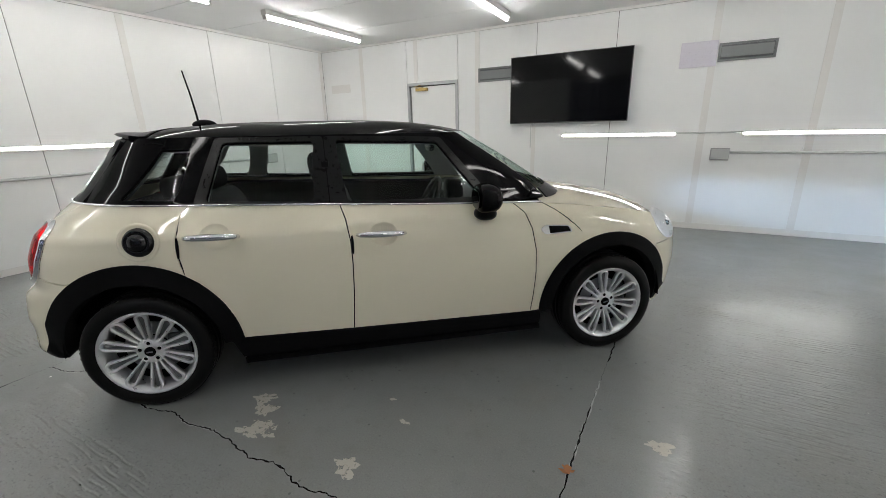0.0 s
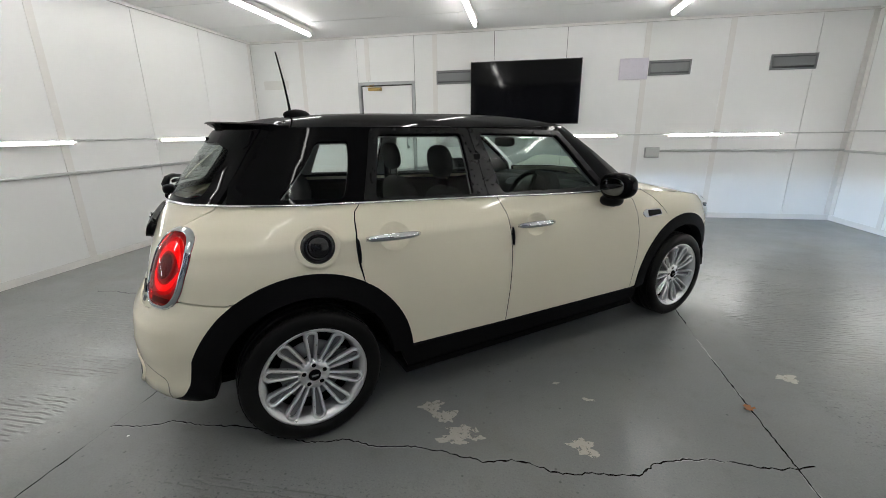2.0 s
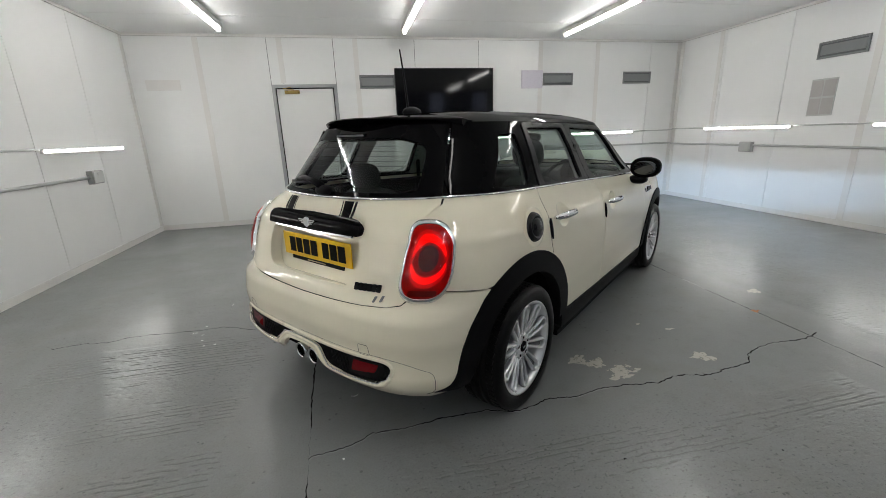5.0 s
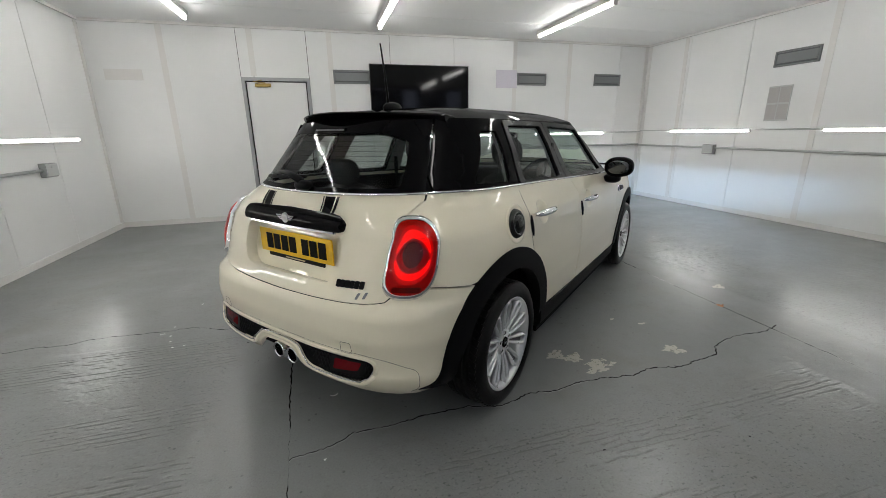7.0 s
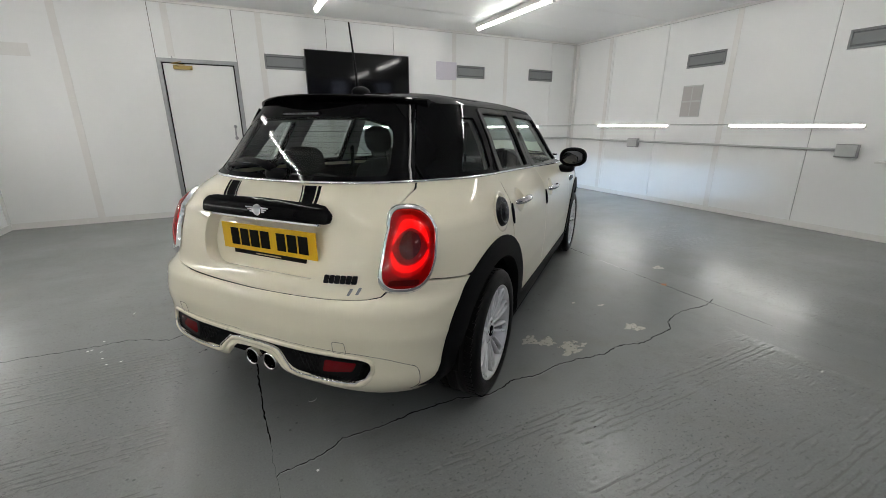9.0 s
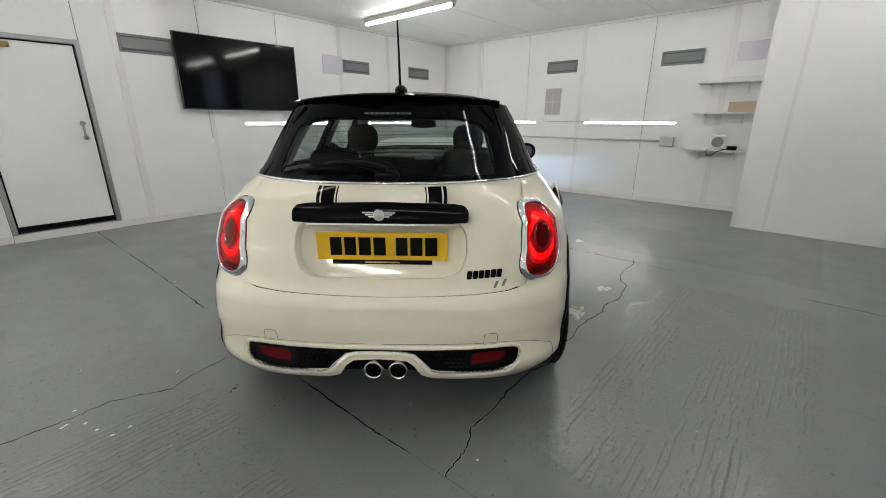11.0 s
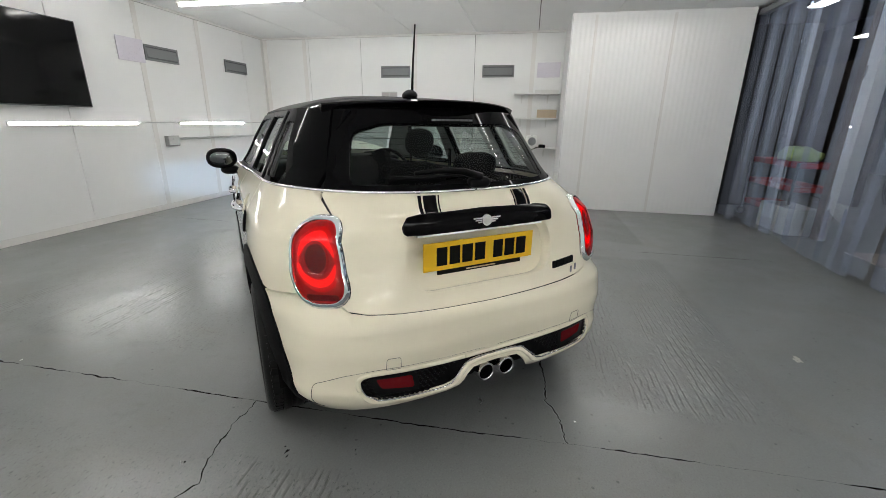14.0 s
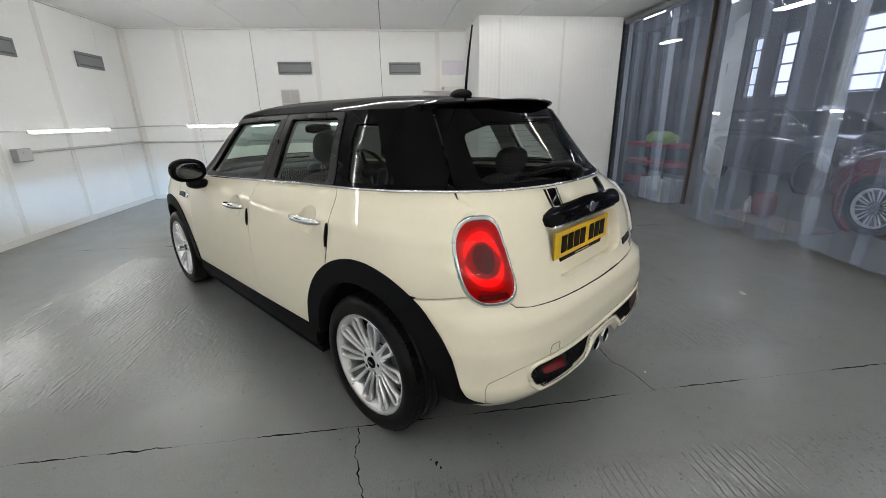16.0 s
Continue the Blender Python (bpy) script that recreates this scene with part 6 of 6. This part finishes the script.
# aerial
ant = part("aerial_base", ellipsoid((0.185, 0, 1.430), (0.072, 0.032, 0.030), 1.9), M_BLACK, car, "black aerial base", True)
part("aerial_rod", tube([(0.153, 0, 1.440), (0.148, 0, 1.50), (0.136, 0, 1.60), (0.112, 0, 1.745)], lambda t: 0.0075 - 0.0035 * t, 8), M_BLACK, ant, "thin whip aerial", True)

# rear wiper
wiper = part("rear_wiper", ellipsoid(shell(SY(-0.02, 1.075)[0], 1.075, True) + Vector((-0.008, 0, 0)), (0.028, 0.050, 0.024), 2.6), M_BLACK, car, "black rear wiper", True)
part("wiper_arm", tube([shell(SY(y, z)[0], z, True) + shell_normal(SY(y, z)[0], z, True) * o for y, z, o in ((-0.02, 1.08, 0.03), (0.06, 1.098, 0.040), (0.14, 1.105, 0.036), (0.24, 1.104, 0.02))], lambda t: 0.018 - 0.010 * t, 8), M_BLACK, wiper, "", True)
part("wiper_blade", tube([shell(SY(y, z)[0], z, True) + shell_normal(SY(y, z)[0], z, True) * 0.010 for y, z in ((-0.01, 1.105), (0.12, 1.098), (0.25, 1.092), (0.33, 1.09))], 0.009, 6), M_BLACK, wiper, "", True)


# bonnet top
def bonnet_mesh():
    bm = bmesh.new()
    xs = np.linspace(2.12, 3.06, 20)
    edge_z = lambda x: float(np.interp(x, (2.13, 2.30, 2.50, 2.70, 2.88, 2.99, 3.05, 3.06), (0.955, 0.938, 0.915, 0.885, 0.845, 0.80, 0.74, 0.66)))
    ring = [SX(x, edge_z(x)) for x in xs] + [SF(y, 0.66, False) for y in np.linspace(0.55, 0.0, 12)]
    pts = [shell(s, z) for s, z in ring]
    rows = []
    for p in pts:
        cx = min(p.x, 3.22) if p.y > 0.3 else p.x - 0.02
        row = []
        for k in range(15):
            v = 1 - k / 7
            top = 0.972 - 0.15 * max(0, (p.x - 2.15) / 1.0) ** 1.6 if p.y > 0.56 else p.z + 0.12 * (p.y / 0.56)
            row.append(bm.verts.new((p.x + (0.12 if p.x < 2.9 else 0.02) * (1 - v * v), p.y * v, p.z + (top - p.z) * (1 - abs(v) ** 2.4))))
        rows.append(row)
    for a, b in zip(rows, rows[1:]):
        for k in range(14):
            bm.faces.new((a[k], a[k + 1], b[k + 1], b[k]))
    bmesh.ops.remove_doubles(bm, verts=bm.verts, dist=0.0005)
    bmesh.ops.recalc_face_normals(bm, faces=bm.faces)
    return bm


part("bonnet", bonnet_mesh(), M_CREAM, car, "cream bonnet", True)
part("scuttle_cowl", ellipsoid((2.10, 0, 0.955), (0.17, 0.69, 0.050), 2.6), M_BLACK, car, "black plastic cowl below the windscreen", True)
for y in (-0.35, 0.2):
    part("front_wiper", tube([(2.16, y, 1.008), (2.15, y - 0.25, 1.010), (2.10, y - 0.36, 1.012)], 0.008, 6), M_BLACK, car)


# wheels
def wheel_meshes():
    rim = lathe([(0.224, -0.094), (0.230, -0.096), (0.231, -0.088), (0.216, -0.082), (0.206, -0.06), (0.200, 0.0), (0.205, 0.08), (0.225, 0.095), (0.223, 0.099), (0.200, 0.085), (0.194, 0.0), (0.200, -0.062), (0.214, -0.088)], 56, closed=True)
    tyre_prof = [(0.228, -0.094), (0.240, -0.1035), (0.262, -0.1065), (0.284, -0.102), (0.297, -0.093), (0.302, -0.083), (0.3045, -0.066), (0.3045, -0.050), (0.301, -0.049), (0.301, -0.040), (0.308, -0.039), (0.308, -0.012), (0.301, -0.011), (0.301, -0.002)]
    tyre_prof += [(r, -h) for r, h in tyre_prof[::-1]]
    tyre = lathe(tyre_prof, 72)
    tread = bmesh.new()
    for k in range(60):
        for sgn in (-1, 1):
            rot = Matrix.Rotation(2 * math.pi * (k + (0.5 if sgn > 0 else 0)) / 60, 4, "Y")
            m_ = rot @ Matrix.Translation((0, sgn * 0.064, 0.3030)) @ Matrix.Rotation(radians(14 * sgn), 4, "Z") @ Matrix.Diagonal((0.0240, 0.034, 0.0060, 1))
            bmesh.ops.create_cube(tread, size=1, matrix=m_)
    # a spoke: one rounded rib laid in a hairpin, out along one edge and back along the other, with a sunken web between
    def face(r):
        return float(np.interp(r, (0.05, 0.075, 0.10, 0.14, 0.20, 0.225), (-0.064, -0.0690, -0.0760, -0.0835, -0.0915, -0.0925)))

    def spread(r):
        return 0.0092 + 0.0138 * max(0.0, r - 0.055) / 0.133
    sp = bmesh.new()
    leg = [(spread(r), r) for r in np.linspace(0.062, 0.188, 9)]
    bend = [(0.023 * math.cos(radians(a)), 0.188 + 0.024 * math.sin(radians(a))) for a in range(18, 180, 18)]
    path = leg + bend + [(-a, r) for a, r in leg[::-1]]
    rings = []
    for i, (px, pr) in enumerate(path):
        ax, ar = path[max(0, i - 1)]
        bx, br = path[min(len(path) - 1, i + 1)]
        d = math.hypot(bx - ax, br - ar)
        lx, lr = (br - ar) / d, -(bx - ax) / d
        w = 0.0056 + 0.0022 * min(1.0, max(0.0, (pr - 0.055) / 0.08))
        rings.append([sp.verts.new((px + lx * w * c, face(pr) + 0.013 - 0.013 * q, pr + lr * w * c)) for c, q in ((1.0, -0.9), (1.0, 0.2), (0.86, 0.62), (0.55, 0.90), (0.0, 1.0), (-0.55, 0.90), (-0.86, 0.62), (-1.0, 0.2), (-1.0, -0.9))])
    for a, b in zip(rings, rings[1:]):
        for k in range(len(a)):
            j = (k + 1) % len(a)
            sp.faces.new((a[k], a[j], b[j], b[k]))
    bmesh.ops.recalc_face_normals(sp, faces=sp.faces)
    # web between the ribs, its darker grey standing for shade
    pocket = bmesh.new()
    web = [[pocket.verts.new((c * spread(r), face(r) + dep, r)) for c, dep in ((-1, 0.016), (0, 0.0225), (1, 0.016))] for r in np.linspace(0.062, 0.208, 9)]
    for a, b in zip(web, web[1:]):
        for k in range(2):
            pocket.faces.new((a[k], a[k + 1], b[k + 1], b[k]))
    hub = lathe([(0.0, -0.0690), (0.030, -0.0695), (0.034, -0.0700), (0.058, -0.0685), (0.070, -0.060), (0.074, -0.03), (0.06, -0.01)], 40)
    cap = lathe([(0.0, -0.0765), (0.022, -0.0760), (0.0265, -0.0730), (0.0268, -0.069)], 28)
    # flat black disc that stands for the shade down each bolt hole
    bolt_dark = lathe([(0.0, -0.0700), (0.0095, -0.0700), (0.0098, -0.0660)], 16)
    seat_ring = lathe([(0.0098, -0.0690), (0.0105, -0.0722), (0.0128, -0.0738), (0.0150, -0.0722), (0.0160, -0.0660)], 20)
    disc = lathe([(0.07, -0.012), (0.140, -0.012), (0.140, 0.012), (0.07, 0.012)], 40)
    # black disc added behind the spokes in place of shade inside the rim
    shadow_plate = lathe([(0.0, -0.004), (0.192, -0.004), (0.192, 0.02)], 40)
    caliper = boxes(((0.07, -0.03, -0.07), (0.165, 0.04, 0.07)), bevel=0.015)
    return [finish(b, n, m, s) for b, n, m, s in ((rim, "wheel", M_SILVER, True), (tyre, "tyre", M_RUBBER, True), (sp, "spoke", M_SILVER, True), (hub, "hub", M_SILVER, True),
                                                  (cap, "centre_cap", M_GLOSS, True), (bolt_dark, "wheel_nut", M_INNER, True), (seat_ring, "bolt_seat", M_SILVER, True), (disc, "brake_disc", M_ALU, True), (caliper, "brake_caliper", M_DARKMETAL, False), (shadow_plate, "dust_shield", M_INNER, True), (tread, "tread", M_RUBBER, False), (pocket, "spoke_pocket", M_POCKET, True))]


WM = wheel_meshes()
for i, (wx, wy) in enumerate(((0.0, -0.742), (0.0, 0.742), (2.567, -0.742), (2.567, 0.742))):
    wh = part("wheel", WM[0], None, car, "silver multi-spoke alloy wheel")
    wh.matrix_basis = pose(wx, wy, 0.308, 0, (0, 12, -10, 5)[i], 180 if wy > 0 else 0)
    part("tyre", WM[1], None, wh, "black low-profile tyre")
    tagged(part("tread", WM[10], None, wh), kind="stuff")
    for k in range(10):
        for nm, me in (("spoke", WM[2]), ("spoke_pocket", WM[11])):
            part(nm, me, None, wh).matrix_basis = Matrix.Rotation(radians(36 * k), 4, "Y")
    part("hub", WM[3], None, wh)
    part("centre_cap", WM[4], None, wh, "black centre cap")
    for k in range(5):
        for nm, me in (("wheel_nut", WM[5]), ("bolt_seat", WM[6])):
            part(nm, me, None, wh).matrix_basis = Matrix.Rotation(radians(72 * k), 4, "Y") @ Matrix.Translation((0, 0, 0.047))
    part("cap_print", boxes(((-0.0150, -0.0772, -0.004), (0.0150, -0.0764, 0.004)), bevel=0.0003), M_GREYMETAL, wh, "plain grey bar on the cap")
    part("brake_disc", WM[7], None, wh)
    part("brake_caliper", WM[8], None, wh)
    part("dust_shield", WM[9], None, wh)

# fuel cap on the right flank
fs, fz = SX(0.069, 0.885)
FP, FN = shell(-fs, fz), shell_normal(-fs, fz)
fq = Matrix.Translation(FP) @ FN.to_track_quat("Z", "Y").to_matrix().to_4x4()
fc = part("fuel_cap", lathe([(0.0, 0.004), (0.030, 0.005), (0.034, 0.009), (0.048, 0.017), (0.056, 0.018), (0.064, 0.012), (0.070, -0.002)], 36, "Z"), M_PIANO, car, "round black fuel filler cap", True)
fc.matrix_basis = fq
part("cap_button", ellipsoid((0, 0, 0.010), (0.044, 0.044, 0.022), 2.2), M_PIANO, fc, "", True)
part("cap_ring", lathe([(0.071, 0.001), (0.080, 0.0030), (0.092, 0.0030), (0.093, -0.002)], 40, "Z"), M_CREAM, fc, "", True)

# cabin
part("cabin_floor", boxes(((-0.50, -0.60, 0.28), (2.1, 0.60, 0.30))), M_INNER, car)
part("parcel_shelf", boxes(((-0.42, -0.60, 0.93), (0.10, 0.60, 0.95)), ((-0.46, -0.52, 0.33), (-0.44, 0.52, 0.94))), M_SEAT, car)
part("dashboard", ellipsoid((1.92, 0, 0.83), (0.24, 0.70, 0.155), 4.0, 24, 16), M_BLACK, car, "black dashboard", True)
part("instrument_pod", lathe([(0.0, 0.0), (0.085, 0.0), (0.095, 0.012), (0.09, 0.09)], 24, "Y"), M_BLACK, car, "", True).matrix_basis = pose(1.66, -0.36, 0.97, 0, 0, -90)
part("centre_display", lathe([(0.0, 0.0), (0.10, 0.0), (0.115, 0.01), (0.11, 0.05)], 28, "Y"), M_GREYMETAL, car, "round display bezel", True).matrix_basis = pose(1.70, 0, 0.88, 0, 0, -90)


def seat(name, x, y, w):
    e = part(name, ellipsoid((x + 0.24, y, 0.54), (0.27, w, 0.12), 3.4), M_SEAT, car, "charcoal cloth seat", True)
    bk = ellipsoid((0, 0, 0.27), (0.085, w, 0.27), 2.8)
    ob = part("backrest", bk, M_SEAT, e, "", True)
    ob.matrix_basis = pose(x - 0.02, y, 0.50, 0, -14, 0)
    hr = ellipsoid((0, 0, 0.0), (0.050, w * 0.43, 0.095), 2.6)
    ob = part("headrest", hr, M_SEAT, e, "", True)
    ob.matrix_basis = pose(x - 0.17, y, 1.165, 0, -8, 0)
    for sgn in (-1, 1):
        part("headrest_post", tube([(x - 0.145, y + sgn * 0.06, 0.99), (x - 0.165, y + sgn * 0.06, 1.12)], 0.008, 6), M_CHROME, e)
    return e


seat("front_seat", 1.05, 0.37, 0.25)
seat("front_seat", 1.05, -0.37, 0.25)
for y, w_ in ((0.33, 0.30), (-0.33, 0.30)):
    e = part("rear_seat", ellipsoid((0.45, y, 0.52), (0.24, w_, 0.12), 3.4), M_SEAT, car, "charcoal cloth rear seat", True)
    ob = part("backrest", ellipsoid((0, 0, 0.25), (0.08, w_, 0.27), 3.2), M_SEAT, e, "", True)
    ob.matrix_basis = pose(0.25, y, 0.50, 0, -16, 0)
    ob = part("headrest", ellipsoid((0, 0, 0), (0.05, 0.13, 0.075), 3.0), M_SEAT, e, "", True)
    ob.matrix_basis = pose(0.09, y * 1.05, 1.075, 0, -10, 0)
ring = [(0.185 * math.cos(a), 0.185 * math.sin(a), 0) for a in np.linspace(0, 2 * math.pi, 37)]
swm = tube(ring, 0.016, 8)
cylinder(swm, (0, 0, -0.02), (0, 0, 0.03), 0.06, 0.05, n=20)
for a in (0, 180, 270):
    cylinder(swm, (0, 0, 0), (0.18 * math.cos(radians(a)), 0.18 * math.sin(radians(a)), 0), 0.018, 0.012, n=8)
part("steering_wheel", swm, M_BLACK, car, "black three-spoke steering wheel", True).matrix_basis = pose(1.53, -0.37, 0.90, 0, -65, 0)
part("interior_mirror", ellipsoid((1.62, 0, 1.255), (0.022, 0.11, 0.036), 3.0), M_BLACK, car, "", True)
for sgn in (-1, 1):
    part("seat_belt", boxes(((0.93, sgn * 0.655 - 0.004, 0.80), (0.965, sgn * 0.655 + 0.004, 1.22))), M_BLACK, car)

# headlamp beams: a small bulb under a shade that gives the cut-off, behind the clear cover
for sgn in (-1, 1):
    hs, hz = SX(3.02, 0.760)
    o = shell(sgn * hs, hz) + shell_normal(sgn * hs, hz) * 0.006
    lamp_ob = new("headlamp_bulb", bpy.data.lights.new("headlamp_bulb", "SPOT"))
    lamp_ob.data.energy, lamp_ob.data.color, lamp_ob.data.spot_size, lamp_ob.data.spot_blend, lamp_ob.data.shadow_soft_size = BEAM, (0.46, 0.70, 1.0), radians(84), 1.0, 0.0003
    lamp_ob.parent = car
    lamp_ob.matrix_local = look(o, (o.x + 2.0, o.y + sgn * 0.1 - 0.30, o.z - 0.10))
    part("beam_shade", boxes(((o.x + 0.0090, o.y - 0.022, o.z - 0.00035), (o.x + 0.0098, o.y + 0.022, o.z + 0.0125)), ((o.x + 0.0008, o.y - 0.022, o.z + 0.0117), (o.x + 0.0089, o.y + 0.022, o.z + 0.0125)),
                               ((o.x + 0.0090, o.y - 0.022, o.z - 0.0140), (o.x + 0.0098, o.y + 0.022, o.z - 0.00225)), ((o.x + 0.0008, o.y - 0.022, o.z - 0.0140), (o.x + 0.0089, o.y + 0.022, o.z - 0.0132))), M_SOOT, car)


# ---------------------------------------------------------------- the cars standing in the workshop
def parked_car(at, paint, label, body_label, bright=True):
    e = thing("parked_car", at, label, "car", "cars in the workshop")
    prof = [(-0.75, 0.62, 0.80, 0.62), (-0.65, 0.45, 0.98, 0.74), (-0.30, 0.30, 1.04, 0.82), (0.3, 0.25, 1.05, 0.86), (1.2, 0.24, 1.03, 0.87), (1.9, 0.24, 1.00, 0.87), (2.5, 0.26, 0.96, 0.86), (2.9, 0.30, 0.90, 0.83), (3.15, 0.36, 0.82, 0.76), (3.30, 0.45, 0.70, 0.62)]
    bm = bmesh.new()
    rows = []
    for x, z0, z1, w in prof:
        ring = []
        for a in range(0, 181, 12):
            t = radians(a)
            ring.append(bm.verts.new((x, w * math.copysign(abs(math.cos(t)) ** 0.35, math.cos(t)), z0 + (z1 - z0) * abs(math.sin(t)) ** 0.5)))
        rows.append(ring)
    for a, b in zip(rows, rows[1:]):
        for k in range(len(a) - 1):
            bm.faces.new((a[k], a[k + 1], b[k + 1], b[k]))
    bm.faces.new(rows[0])
    bm.faces.new(rows[-1][::-1])
    bmesh.ops.recalc_face_normals(bm, faces=bm.faces)
    part("body", bm, paint, e, body_label, True)
    for nm, z0, z1, w0, w1, xa, xb, mt in (("glasshouse", 1.00, 1.36, 0.77, 0.62, (-0.45, 2.15), (0.05, 1.45), M_GLOSS), ("roof", 1.36, 1.44, 0.62, 0.45, (0.05, 1.45), (0.35, 1.2), paint)):
        bm = bmesh.new()
        lo = [bm.verts.new((x, y, z0)) for x, y in ((xa[0], -w0), (xa[1], -w0 * 0.9), (xa[1], w0 * 0.9), (xa[0], w0))]
        hi = [bm.verts.new((x, y, z1)) for x, y in ((xb[0], -w1), (xb[1], -w1), (xb[1], w1), (xb[0], w1))]
        for k in range(4):
            bm.faces.new((lo[k], lo[(k + 1) % 4], hi[(k + 1) % 4], hi[k]))
        bm.faces.new(hi)
        bmesh.ops.bevel(bm, geom=list(bm.edges), offset=0.03, segments=2, affect="EDGES")
        bmesh.ops.recalc_face_normals(bm, faces=bm.faces)
        part(nm, bm, mt, e)
    for x in (0.0, 2.55):
        for sgn in (-1, 1):
            wh = part("wheel", WM[0] if bright else WM[9], None, e, "silver alloy wheel" if bright else "dark wheel")
            wh.matrix_basis = pose(x, sgn * 0.80, 0.300, 0, 10, 180 if sgn > 0 else 0) @ Matrix.Diagonal((0.97, 0.97, 0.97, 1))
            part("tyre", WM[1], None, wh)
            if bright:
                for k in range(10):
                    part("spoke", WM[2], None, wh).matrix_basis = Matrix.Rotation(radians(36 * k), 4, "Y")
                part("hub", WM[3], None, wh)
            arch_bm = lathe([(0.345, -0.02), (0.40, -0.02), (0.40, 0.10), (0.345, 0.10)], 40)
            part("wheel_arch", arch_bm, paint, e, "", True).matrix_basis = pose(x, sgn * 0.835, 0.325)
            part("wheel_well", lathe([(0.0, 0.0), (0.345, 0.0)], 36), M_INNER, e).matrix_basis = pose(x, sgn * 0.868, 0.325)
    for sgn in (-1, 1):
        part("headlamp", ellipsoid((3.08, sgn * 0.62, 0.74), (0.12, 0.13, 0.08), 2.4), M_CHROME, e, "clear headlamp", True)
    return e


parked_car(pose(-3.60, -4.12, 0), M_REDPAINT, "dark red car with silver wheels parked beyond the curtain", "dark red body")
parked_car(pose(3.55, -6.05, 0, 0, 0, 172), M_DARKPAINT, "near-black car parked deep in the workshop", "near-black body", False)
